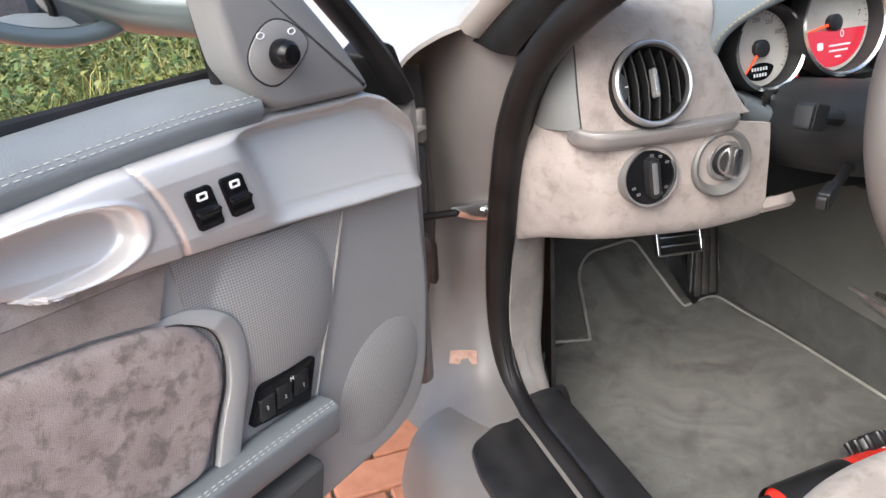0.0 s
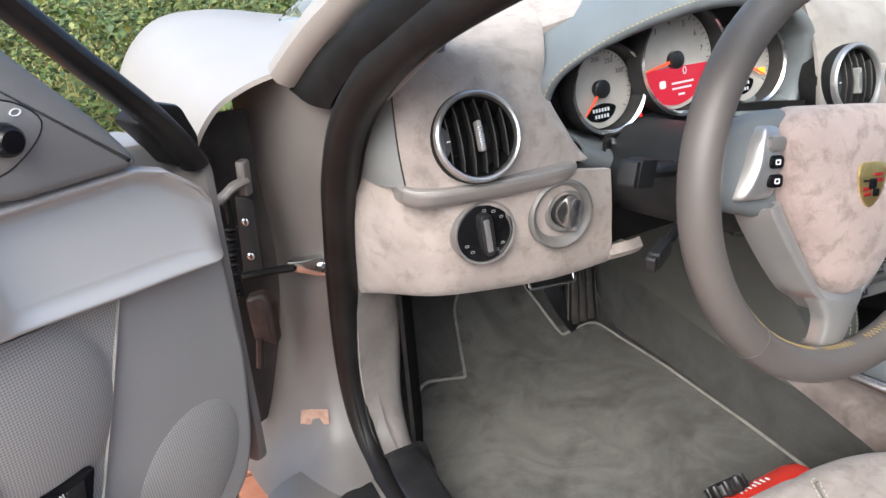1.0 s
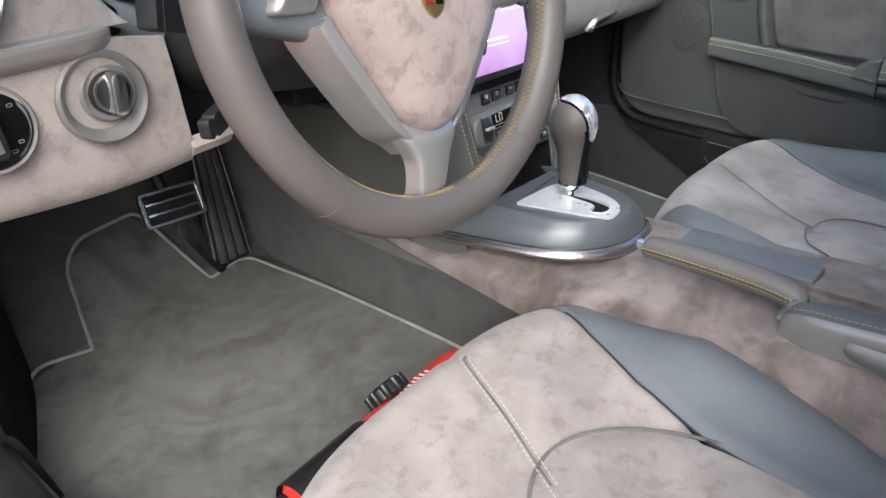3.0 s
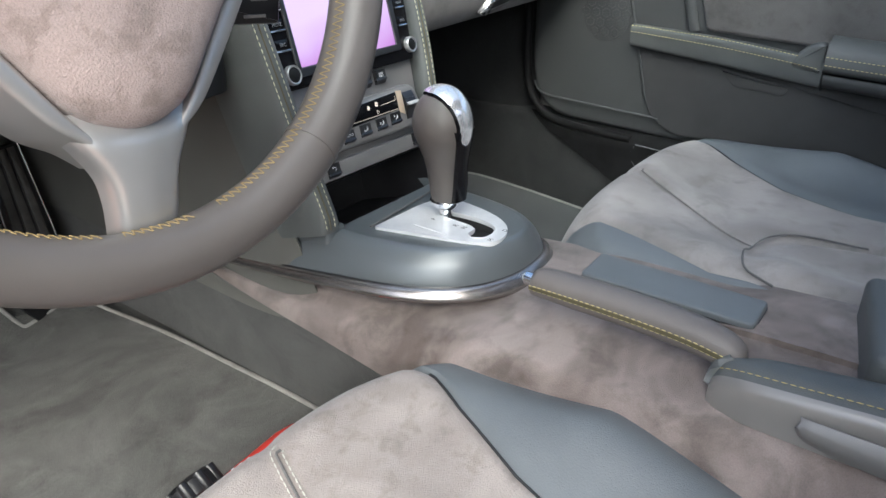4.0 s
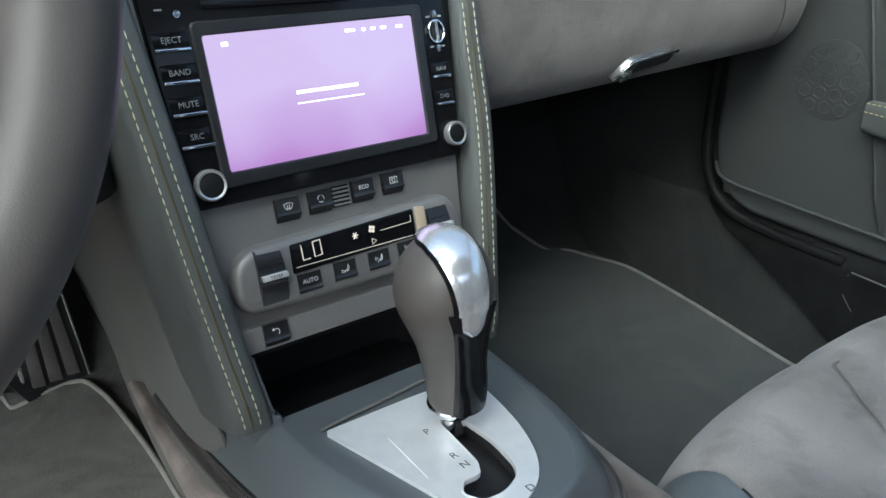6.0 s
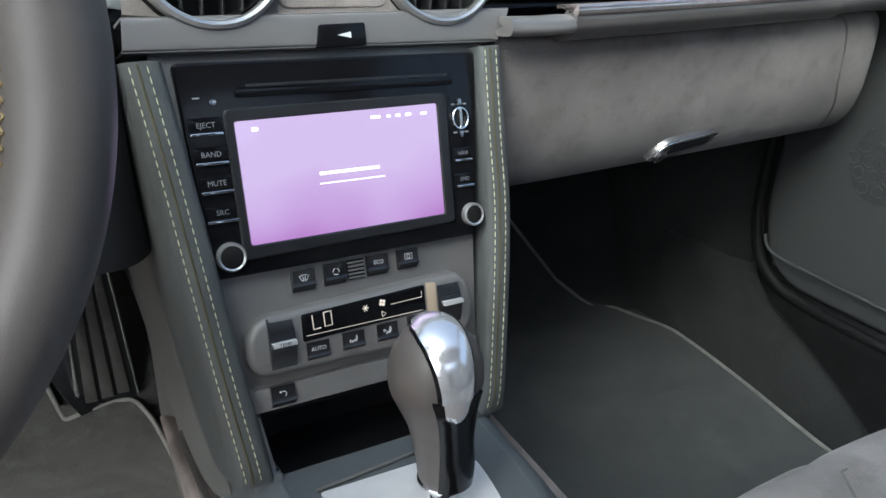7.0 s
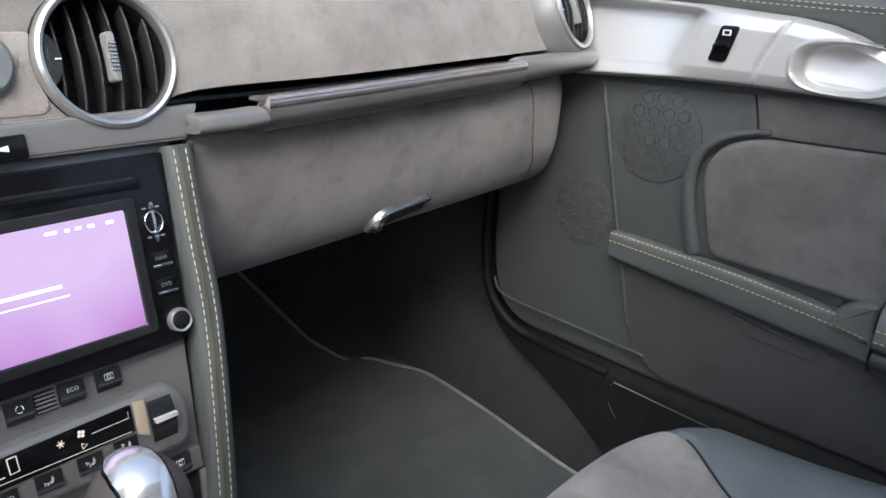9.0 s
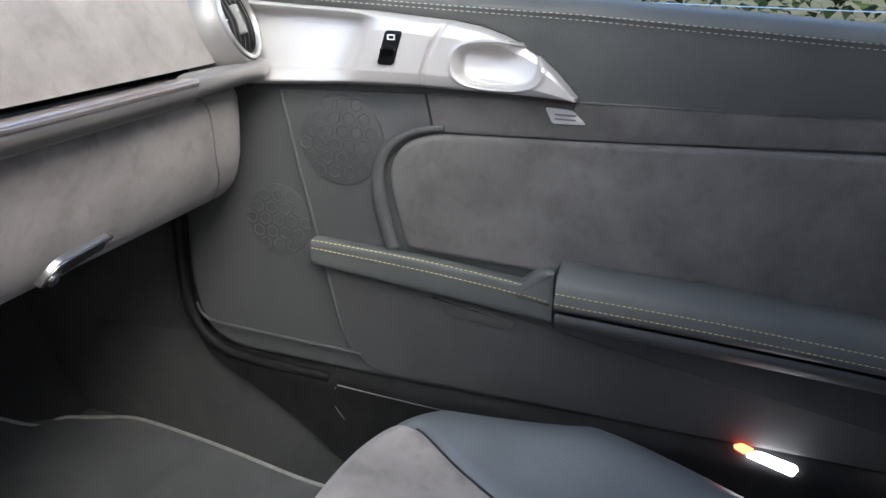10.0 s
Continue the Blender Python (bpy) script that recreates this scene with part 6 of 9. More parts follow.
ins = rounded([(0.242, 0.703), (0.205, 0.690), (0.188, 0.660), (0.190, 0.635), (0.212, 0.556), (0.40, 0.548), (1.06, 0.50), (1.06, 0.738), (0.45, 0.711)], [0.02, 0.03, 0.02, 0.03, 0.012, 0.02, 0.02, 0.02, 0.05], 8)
part("suede_insert", prism(ins, WP, -0.008, 0.008, 0.008, steps=4), ALC_SHADED, pd, "padded suede insert, darkened for the shaded side")
part("insert_border", tube(smooth([WP(0.255, 0.712, 0.004), WP(0.215, 0.703, 0.006), WP(0.185, 0.682, 0.008), WP(0.174, 0.650, 0.008), WP(0.178, 0.61, 0.008), WP(0.194, 0.555, 0.006)], 6), lambda t: 0.003 + 0.006 * min(1, t * 1.4), 12, flat=0.7, up=(1, 0, 0)), PANEL_SHADED, pd)
pull = sweep_rows([[WP(s, zt, 0.0), WP(s, zt + 0.001, 0.014), WP(s, zt - 0.004, 0.022), WP(s, zb + 0.006, 0.020), WP(s, zb, 0.012), WP(s, zb, 0.0)] for s, zt, zb in ((0.088, 0.556, 0.521), (0.12, 0.555, 0.517), (0.25, 0.548, 0.505), (0.36, 0.537, 0.494), (0.403, 0.531, 0.490))], 5)
part("handle_lug", prism(rounded([(0.352, 0.525), (0.368, 0.546), (0.382, 0.556), (0.394, 0.560), (0.404, 0.558), (0.404, 0.510), (0.36, 0.515)], [0.004, 0.012, 0.012, 0.01, 0.004, 0.004, 0.004]), WP, 0.0, 0.0235, 0.007, steps=4), PADLEATHER, pd, "rounded rear lug of the pull handle")
part("pull_handle", surf(pull, 40, 25, -0.004), PADLEATHER, pd, "slate leather pull handle")
armp = sweep_rows([[WP(s, zt, 0.0), WP(s, zt + 0.004, 0.025), WP(s, zt - 0.010, 0.050), WP(s, zt - 0.035, 0.058), WP(s, zb + 0.006, 0.052), WP(s, zb, 0.03), WP(s, zb - 0.002, 0.0)] for s, zt, zb in ((0.409, 0.568, 0.517), (0.45, 0.566, 0.515), (0.60, 0.560, 0.508), (0.78, 0.548, 0.497), (1.05, 0.530, 0.475))], 5)
part("armrest", surf(armp, 40, 30, -0.004), PADLEATHER, pd, "padded slate leather armrest")
part("armrest_base", surf(sweep_rows([[WP(s, zb, 0.045), WP(s, zb - 0.006, 0.046), WP(s, zb - 0.016, 0.036), WP(s, zb - 0.018, 0.0)] for s, zb in ((0.410, 0.516), (0.6, 0.507), (0.78, 0.496), (1.05, 0.474))], 5), 20, 12, 0.004), PANEL_SHADED, pd)
part("arm_gap", tube([WP(0.406, 0.560, 0.004), WP(0.406, 0.556, 0.024), WP(0.4065, 0.535, 0.032), WP(0.407, 0.49, 0.026)], 0.003, 6), BLACK, pd)
for v in (0.34, 0.46):
    part("pull_stitching", stitches([Vector(pull(0.01 + 0.97 * k / 40, v)) + Vector((-0.001, 0, 0.0006)) for k in range(41)], 0.0044, 0.0018, 0.0007), THREAD_GRIP, pd)
for v in (0.42, 0.50):
    part("arm_stitching", stitches([Vector(armp(0.01 + 0.97 * k / 40, v)) + Vector((-0.001, 0, 0.0006)) for k in range(41)], 0.0044, 0.0018, 0.0007), THREAD_GRIP, pd)
part("pocket_tab", prism(rounded([(0.245, 0.498), (0.36, 0.480), (0.350, 0.466), (0.27, 0.472)], 0.008), WP, 0.0, 0.0065, 0.003), LOWCARPET, pd)
PTOP = [(-0.12, 0.853), (0.018, 0.845), (0.163, 0.840), (0.262, 0.8335), (0.295, 0.8285), (0.322, 0.8205), (0.345, 0.8105), (0.365, 0.7985), (0.382, 0.7850), (0.396, 0.7715), (0.405, 0.7620), (0.41, 0.757)]
PROLL = [(-0.11, 0.852), (0.16, 0.846), (0.36, 0.840), (0.45, 0.836), (0.53, 0.832), (0.70, 0.824), (1.08, 0.815)]
beltp = sweep_rows([[WP(s, interp_line(PTOP, s) - 0.005, -0.002), WP(s, interp_line(PTOP, s) * 0.5 + interp_line(PROLL, s) * 0.5, 0.004), WP(s, interp_line(PROLL, s), 0.006), WP(s, interp_line(PROLL, s) + 0.010, 0.006), WP(s, interp_line(PROLL, s) + 0.022, -0.012), WP(s, interp_line(PROLL, s) + 0.026, -0.06)] for s in (-0.11, -0.02, 0.07, 0.16, 0.225, 0.262, 0.295, 0.327, 0.35, 0.37, 0.395, 0.41, 0.45, 0.53, 0.62, 0.70, 0.9, 1.08)], 4)
# leather darker than the driver's roll, to carry the shade on this door
part("belt_pad", surf(beltp, 80, 30, 0.004), PADLEATHER, pd, "slate leather upper roll")
for v in (0.42, 0.52):
    part("belt_stitching", stitches([Vector(beltp(0.02 + 0.95 * k / 60, v)) + Vector((-0.0012, 0, 0.0006)) for k in range(61)], 0.0045, 0.0026, 0.0005), THREAD_PALE, pd)
tg = part("warning_tag", prism(rounded([(0.372, 0.7455), (0.403, 0.7445), (0.420, 0.7290), (0.382, 0.7275)], 0.004), WP, 0.002, 0.0045, 0.0008), SATINGREY_LIGHT, pd, "small pale airbag tag")
for z in (0.7385, 0.7335):
    part("tag_line", prism(rect(0.384, z - 0.001, 0.408, z + 0.001, 0.0005), WP, 0.0044, 0.005, 0.0001), CONSOLE, tg)
lens = part("courtesy_lamp", prism(rounded([(0.645, 0.356), (0.700, 0.340), (0.705, 0.352), (0.66, 0.362)], 0.004), WP, 0.004, 0.012, 0.002), mat("white_lamp_lens", (0.8, 0.8, 0.8), emit=(1.0, 0.97, 0.95), power=14.0), pd, "lit white door courtesy lamp")
part("red_lens", prism(rounded([(0.630, 0.364), (0.643, 0.358), (0.655, 0.3635), (0.640, 0.369)], 0.003), WP, 0.004, 0.012, 0.002), mat("red_lamp_lens", (0.6, 0.05, 0.02), emit=(1.0, 0.10, 0.03), power=5.0), pd, "lit red door lamp lens")
pw = part("passenger_window", surf(sweep_rows([[(0.765, y, 0.86), (0.72, y, 1.0), (0.60, y * 0.8 - 0.1, 1.17)] for y in (0.10, -0.4, -1.0)], 4), 8, 8, 0.004), GLASS, pd, "raised clear side window")
pw.visible_shadow = False

FRAME = DRIVER
# bared patch low on the hinge pillar
bare = sweep_rows([[(-0.8235, 0.2775, 0.4065), (-0.807, 0.262, 0.412), (-0.7905, 0.2465, 0.4155)], [(-0.8265, 0.2740, 0.398), (-0.809, 0.258, 0.402), (-0.7925, 0.2410, 0.407)], [(-0.8295, 0.2705, 0.388), (-0.811, 0.253, 0.391), (-0.7945, 0.2355, 0.398)]], 4)
part("bared_patch", surf(lambda u, v: Vector(bare(u, v)) + Vector((-0.0012, -0.0016, 0.0008)) * (1 - 0.3 * math.sin(9 * v) * (u > 0.8)), 8, 12, 0.001), COPPER, car, "bared reddish patch in the paint")

# ---- air vents ----


RINGMETAL = mat("matt_silver_ring", (0.45, 0.45, 0.445), (0.51, 0.51, 0.505), 40, 0.32, metal=0.85)


def bore(ob, W, R):
    """Cut a round opening for a vent through a part of the dash."""
    c = FRAME @ Vector(W(0, 0, 0))
    n = (FRAME @ Vector(W(0, 0, 1)) - c).normalized()
    bm = bmesh.new()
    bm.from_mesh(ob.data)
    mw = ob.matrix_world.copy()
    gone = []
    for f in bm.faces:
        d = mw @ f.calc_center_median() - c
        h = d.dot(n)
        if abs(h) < 0.07 and (d - n * h).length < R:
            gone.append(f)
    bmesh.ops.delete(bm, geom=gone, context="FACES")
    bm.to_mesh(ob.data)
    bm.free()


def air_vent(W, R, label, wheel_side=-1):
    bpy.context.view_layer.update()
    for ob in dash.children:
        if ob.name.split(".")[0] in ("left_pod", "upper_pad"):
            bore(ob, W, R - 0.001)
    v = thing("air_vent", tuple(W(0, 0, 0)), label, "air vent", "round dashboard vents")
    ringp = [(R - 0.0050, -0.010), (R - 0.0046, 0.002), (R - 0.0034, 0.0050), (R - 0.0012, 0.0060), (R + 0.0010, 0.0042), (R + 0.0022, -0.002), (R + 0.0022, -0.012)]
    part("ring", lathe(ringp + [ringp[0]], W, 56, cap0=False, cap1=False), RINGMETAL, v, "satin silver ring")
    part("bowl", lathe([(R - 0.006, 0.0), (R - 0.0075, -0.012), (R - 0.010, -0.030), (R * 0.5, -0.040), (0.003, -0.042)], W, 40, cap0=False), VENTBLACK, v, "black vent bowl")
    part("housing", lathe([(R + 0.0025, -0.002), (R + 0.0025, -0.050), (R * 0.5, -0.056), (0.003, -0.056)], W, 32, cap0=False), VENTBLACK, v)
    n = 6
    ri = R - 0.0055
    for k in range(n):
        x = -ri + 2 * ri * (k + 0.75) / (n + 0.5)
        h = math.sqrt(max(ri * ri - x * x, 0.0)) * 0.985
        bm = bmesh.new()
        rings = []
        for y in (-h, -h * 0.6, 0, h * 0.6, h):
            d = 0.001 - 0.010 * (y / ri) ** 2
            rings.append([W(x - 0.0009, y, d), W(x, y, d + 0.0009), W(x + 0.0009, y, d), W(x + 0.0035, y, d - 0.020), W(x + 0.0022, y, d - 0.020)])
        rings_mesh(bm, rings)
        part("slat", bm, PLASTIC_DARK, v)
    for y in (-0.016, 0.016):
        part("cross_bar", tube([W(-ri * 0.9, y, -0.022), W(ri * 0.9, y, -0.022)], 0.0012, 6), VENTBLACK, v)
    tabW = shift(W, 0.002, 0, 0.0)
    tab = part("slider", prism(rect(-0.0032, -0.017, 0.0032, 0.017, 0.003), tabW, -0.004, 0.0055, 0.002), SATINGREY, v, "grey slider")
    for k in range(8):
        part("slider_rib", prism(rect(-0.0026, -0.010 + 0.0026 * k, 0.0026, -0.0088 + 0.0026 * k, 0.0003), tabW, 0.005, 0.0063, 0.0003), SATIN, tab)
    tw = part("thumbwheel", prism([(p.x, p.y) for p in smooth([(wheel_side * (ri - 0.002), -0.017, 0), (wheel_side * (ri - 0.0095), -0.010, 0), (wheel_side * (ri - 0.0115), 0, 0), (wheel_side * (ri - 0.0095), 0.010, 0), (wheel_side * (ri - 0.002), 0.017, 0), (wheel_side * (ri + 0.002), 0, 0)], 4, True)], W, -0.012, 0.0015, 0.002), PLASTIC_DARK, v)
    part("wheel_mark", prism(rect(wheel_side * ri - wheel_side * 0.008 - 0.002, -0.0006, wheel_side * ri - wheel_side * 0.008 + 0.002, 0.0006, 0.0002), W, 0.001, 0.0022, 0.0002), WHITE_INK, tw)
    return v


VL = plane_map((-0.622, 0.058, 0.8470), (1, -0.06, 0), (0, 0.40, 1))
air_vent(VL, 0.0485, "round driver's side vent with a satin silver ring")
FRAME = PASSENGER
air_vent(shift(CF, -0.083, ZV(0.7865), 0.004), 0.0475, "round centre vent with a satin silver ring")
air_vent(shift(CF, 0.083, ZV(0.7865), 0.004), 0.0475, "round centre vent with a satin silver ring")
VR = plane_map((0.648, 0.036, 0.824), (1, 0.16, 0), (0, 0.40, 1))
air_vent(VR, 0.046, "round passenger's side vent with a satin silver ring")
part("right_vent_surround", lathe([(0.049, 0.002), (0.056, -0.004), (0.060, -0.02), (0.060, -0.06)], VR, 40, cap0=False, cap1=False), CONSOLE, dash, "satin grey vent surround")

FRAME = DRIVER
# demister grille at the left end of the dash
dg = thing("demister_grille", (-0.64, 0.20, 0.938), "small slate demister grille on the dash top", "air vent")
DGW = plane_map((-0.652, 0.150, 0.9330), (1, -0.20, 0.02), (0.05, 1, 0.36))
part("frame", frame_ring(rect(-0.036, -0.016, 0.036, 0.016, 0.010), rect(-0.029, -0.010, 0.029, 0.010, 0.007), DGW, -0.004, 0.004, 0.001), LEATHER, dg)
part("backing", prism(rect(-0.030, -0.011, 0.030, 0.011, 0.007), DGW, -0.004, -0.001, 0), GLOSS, dg)
for k in range(3):
    part("slat", prism(rect(-0.028, -0.0075 + 0.0060 * k, 0.028, -0.0052 + 0.0060 * k, 0.0005), DGW, -0.001, 0.0025, 0.0004), BLACK, dg)

# ---- headlight switch and ignition ----
HL0 = plane_map((-0.6195, 0.0585, 0.7315), (1, -0.04, 0), (0, 0.10, 1))
HL = lambda a, b, d: HL0(a * 1.12, b * 1.12, d)
hs = thing("headlight_switch", tuple(HL(0, 0, 0)), "round black rotary headlight switch in a grey bezel", "headlight switch")
part("bezel", lathe([(0.0350, -0.015), (0.0352, 0.002), (0.0338, 0.0048), (0.0316, 0.0042), (0.0310, -0.012)], HL, 44, cap0=False, cap1=False), CONSOLE, hs, "satin grey bezel")
part("dial", lathe([(0.0312, -0.010), (0.0312, 0.002), (0.029, 0.0032), (0.002, 0.0032)], HL, 44), GLOSS, hs, "gloss black dial")
part("wear_crescent", prism([(0.0295 * math.cos(radians(a)), 0.0295 * math.sin(radians(a))) for a in range(-62, 35, 8)] + [(0.007 + 0.0215 * math.cos(radians(a)), -0.002 + 0.0245 * math.sin(radians(a))) for a in range(34, -63, -8)], HL, 0.003, 0.0044, 0), RINGMETAL, hs)
kn = part("knob", prism([(p.x, p.y) for p in smooth([(-0.0055, -0.0205, 0), (0.0055, -0.0205, 0), (0.0075, 0.0, 0), (0.006, 0.0205, 0), (-0.006, 0.0205, 0), (-0.0075, 0, 0)], 4, True)], shift(HL, -0.001, 0, 0, 4), 0.003, 0.016, 0.003), BLACK, hs, "black grip knob")
part("knob_stripe", prism(rect(-0.0040, -0.017, 0.0022, 0.018, 0.0015), shift(HL, -0.001, 0, 0, 4), 0.0150, 0.0176, 0.0005), RINGMETAL, kn)
for a in (88, 62, 35, 205, 228, -38, -60):
    M = shift(HL, 0.0238 * math.cos(radians(a)), 0.0238 * math.sin(radians(a)), 0.0033)
    part("switch_mark", frame_ring(rect(-0.0021, -0.0013, 0.0021, 0.0013, 0.0007), rect(-0.0016, -0.0008, 0.0016, 0.0008, 0.0003), M, 0, 0.0004, 0.0001), KEYINK, hs)

DISHGREY = mat("mid_grey_dish", (0.125, 0.122, 0.117), (0.155, 0.151, 0.145), 20, 0.42, bump=0.1, bscale=900)
IG0 = plane_map((-0.5195, 0.0510, 0.7325), (1, -0.02, 0), (0, 0.08, 1))
IG = lambda a, b, d: IG0(a * 1.12, b * 1.12, d)
ig = thing("ignition_switch", tuple(IG(0, 0, 0)), "recessed grey ignition lock with a turned key grip", "ignition switch")
part("dish", lathe([(0.0385, -0.012), (0.0385, 0.002), (0.036, 0.005), (0.033, 0.0035), (0.027, -0.007), (0.0245, -0.012)], IG, 44, cap0=False, cap1=False), DISHGREY, ig, "grey dished surround")
part("collar", lathe([(0.025, -0.008), (0.0245, 0.003), (0.022, 0.006), (0.0185, 0.005), (0.018, -0.004), (0.002, -0.004)], shift(IG, 0.006, 0.002, -0.006), 40, cap0=False), DISHGREY, ig, "grey inner collar")
part("lock_ring", lathe([(0.0165, 0.010), (0.0160, 0.0125), (0.0140, 0.0125), (0.0135, 0.010)], shift(IG, 0.007, 0.002, -0.006), 36, cap0=False, cap1=False), SATIN, ig, "bright lock ring")
part("lock_barrel", lathe([(0.0178, -0.006), (0.0178, 0.008), (0.0165, 0.011), (0.002, 0.011)], shift(IG, 0.007, 0.002, -0.006), 36), BLACK, ig)
part("key_grip", prism([(p.x, p.y) for p in smooth([(-0.005, -0.0155, 0), (0.005, -0.0155, 0), (0.0065, 0, 0), (0.005, 0.0155, 0), (-0.005, 0.0155, 0), (-0.0065, 0, 0)], 4, True)], shift(IG, 0.007, 0.002, -0.006, -8), 0.008, 0.027, 0.003), SATIN, ig, "satin grip")

# ---- instruments ----
DIAL = mat("pale_dial", (0.36, 0.345, 0.32), (0.42, 0.40, 0.37), 30, 0.5)
DISP_RED = mat("red_display", (0.05, 0.0, 0.0), rough=0.15, emit=(1.0, 0.05, 0.09), power=0.26)
LIT = mat("lit_segments", (0.45, 0.45, 0.45), emit=(0.95, 0.95, 1.0), power=0.10)
NEEDLE = mat("red_needle", (0.7, 0.06, 0.02), emit=(1.0, 0.12, 0.03), power=0.25)
AMBER = mat("amber_lamp", (0.6, 0.3, 0.02), emit=(1.0, 0.45, 0.02), power=0.5)
REDLAMP = mat("red_warning_lamp", (0.6, 0.02, 0.02), emit=(1.0, 0.03, 0.03), power=0.5)


def gauge(cx, cz, R, y, needle, label, marks, red=False, disp=True):
    G = plane_map((cx, y, cz), (1, 0, 0), (0, 0.20, 1))
    g = part("gauge", lathe([(R, -0.008), (R, 0.0), (R - 0.001, 0.0012), (0.002, 0.0012)], G, 56), DIAL, binn, label)
    part("gauge_tunnel", lathe([(R + 0.0015, -0.004), (R + 0.0025, 0.024), (R + 0.005, 0.026), (R + 0.0065, 0.022), (R + 0.006, -0.004)], G, 56, cap0=False, cap1=False), PLASTIC_DARK, g)
    # bright rim round the lower half
    bm = bmesh.new()
    rings = []
    for k in range(41):
        a = radians(150 + 260 * k / 40 if not red else 140 + 260 * k / 40)
        w = 0.0012 + 0.002 * math.sin(math.pi * k / 40)
        rings.append([G((R + q) * math.cos(a), (R + q) * math.sin(a), d) for q, d in ((0.0035 - w, 0.025), (0.0035, 0.028), (0.0035 + w, 0.025), (0.0035, 0.020))])
    rings_mesh(bm, rings)
    part("rim", bm, SATIN, g, "satin bright rim")
    c, s = math.cos(radians(needle)), math.sin(radians(needle))
    nb = prism([(-0.0022 * s, 0.0022 * c), (0.0022 * s, -0.0022 * c), (c * R * 0.82 + 0.0007 * s, s * R * 0.82 - 0.0007 * c), (c * R * 0.82 - 0.0007 * s, s * R * 0.82 + 0.0007 * c)], G, 0.006, 0.0072, 0)
    part("needle", nb, NEEDLE, g, "red needle")
    part("needle_hub", lathe([(0.0115, 0.001), (0.0115, 0.009), (0.009, 0.0105), (0.001, 0.0105)], G, 24), BLACK, g)
    for a, tx in marks:
        part("numeral", text_mesh(tx, R * 0.17, shift(G, R * 0.74 * math.cos(radians(a)), R * 0.74 * math.sin(radians(a))), 0.0016), BLACK, g)
    bm = bmesh.new()
    for k in range(33):
        a = radians(215 - 250 * k / 32)
        L_ = 0.10 if k % 4 == 0 else 0.05
        prism([(math.cos(a) * R * q - s2 * math.sin(a), math.sin(a) * R * q + s2 * math.cos(a)) for q, s2 in ((0.95, 0.0004), (0.95, -0.0004), (0.95 - L_, -0.0004), (0.95 - L_, 0.0004))], G, 0.001, 0.0016, 0, bm)
    part("dial_ticks", bm, PLASTIC_DARK, g)
    return G, g


G1, g1 = gauge(-0.408, 0.847, 0.050, 0.135, 228, "pale speedometer dial", ((62, "250"), (30, "300"), (95, "200")))
G2, g2 = gauge(-0.297, 0.868, 0.064, 0.128, 190, "pale rev counter dial", ((95, "4"), (66, "5"), (38, "6"), (10, "7"), (125, "3")), True)
G3, g3 = gauge(-0.170, 0.842, 0.052, 0.135, -28, "pale temperature and fuel dial", ())
for G, g, w in ((G1, g1, 0.022), (G3, g3, 0.020)):
    part("display", prism([(p.x, p.y) for p in smooth([(-w, -0.027, 0), (0, -0.0185, 0), (w, -0.024, 0), (w * 0.7, -0.037, 0), (0, -0.042, 0), (-w * 0.8, -0.038, 0)], 4, True)], G, 0.001, 0.0022, 0.0003), GLOSS, g, "black display window")
    for zz, x0, n in ((-0.0265, -0.0135, 6), (-0.0345, -0.0105, 5)):
        for k in range(n):
            part("digit_bar", prism(rect(x0 + 0.0045 * k, zz - 0.0022, x0 + 0.0045 * k + 0.0026, zz + 0.0022, 0.0006), G, 0.0022, 0.0027, 0), LIT, g)
seg = [(0.058 * math.cos(radians(a)), 0.058 * math.sin(radians(a))) for a in range(188, 353, 6)]
part("display", prism(seg, G2, 0.001, 0.0022, 0), DISP_RED, g2, "lit red message display")
part("speed_digit", text_mesh("0", 0.015, shift(G2, 0.016, -0.016), 0.0026), LIT, g2)
for zz, x0, x1 in ((-0.030, -0.006, 0.030), (-0.037, -0.006, 0.026), (-0.045, 0.004, 0.014)):
    part("message_bar", prism(rect(x0, zz - 0.0012, x1, zz + 0.0012, 0.0004), G2, 0.0022, 0.0027, 0), LIT, g2)
part("message_icon", prism(rect(-0.026, -0.034, -0.016, -0.024, 0.003), G2, 0.0022, 0.0027, 0), LIT, g2)
part("fuel_lamp", prism(rect(0.030, -0.018, 0.042, -0.010, 0.001), G3, 0.0012, 0.0025, 0), AMBER, g3, "lit amber warning lamp")
part("warning_lamp", prism(rect(-0.247, 0.797, -0.237, 0.807, 0.002), lambda a, b, d: Vector((a, 0.130 - d, b)), 0.0, 0.003, 0), REDLAMP, binn, "lit red warning lamp")
part("warning_lamp", prism(rect(-0.350, 0.800, -0.343, 0.806, 0.002), lambda a, b, d: Vector((a, 0.130 - d, b)), 0.0, 0.003, 0), REDLAMP, binn, "lit red warning lamp")
part("reset_knob", lathe([(0.0045, 0.0), (0.0045, 0.016), (0.0035, 0.018), (0.001, 0.018)], plane_map((-0.423, 0.098, 0.792), (1, 0, 0), (0, 0.2, 1)), 16), SATIN, binn, "small satin reset knob")

FRAME = PASSENGER
# ---- passenger side of the dash ----
part("shelf_gap", surf(sweep_rows([[(x, 0.042, z + 0.006), (x, 0.070, z + 0.002), (x, 0.068, z - 0.024), (x, 0.024, z - 0.028)] for x, z in ((0.135, 0.764), (0.3, 0.768), (0.5, 0.776), (0.66, 0.782))], 4), 12, 12, 0.004), GLOSS, dash, "black gap above the shelf strip")
strip = thing("shelf_strip", (0.39, 0.02, 0.745), "brushed silver strip pulled out below the dash pad", "trim strip")


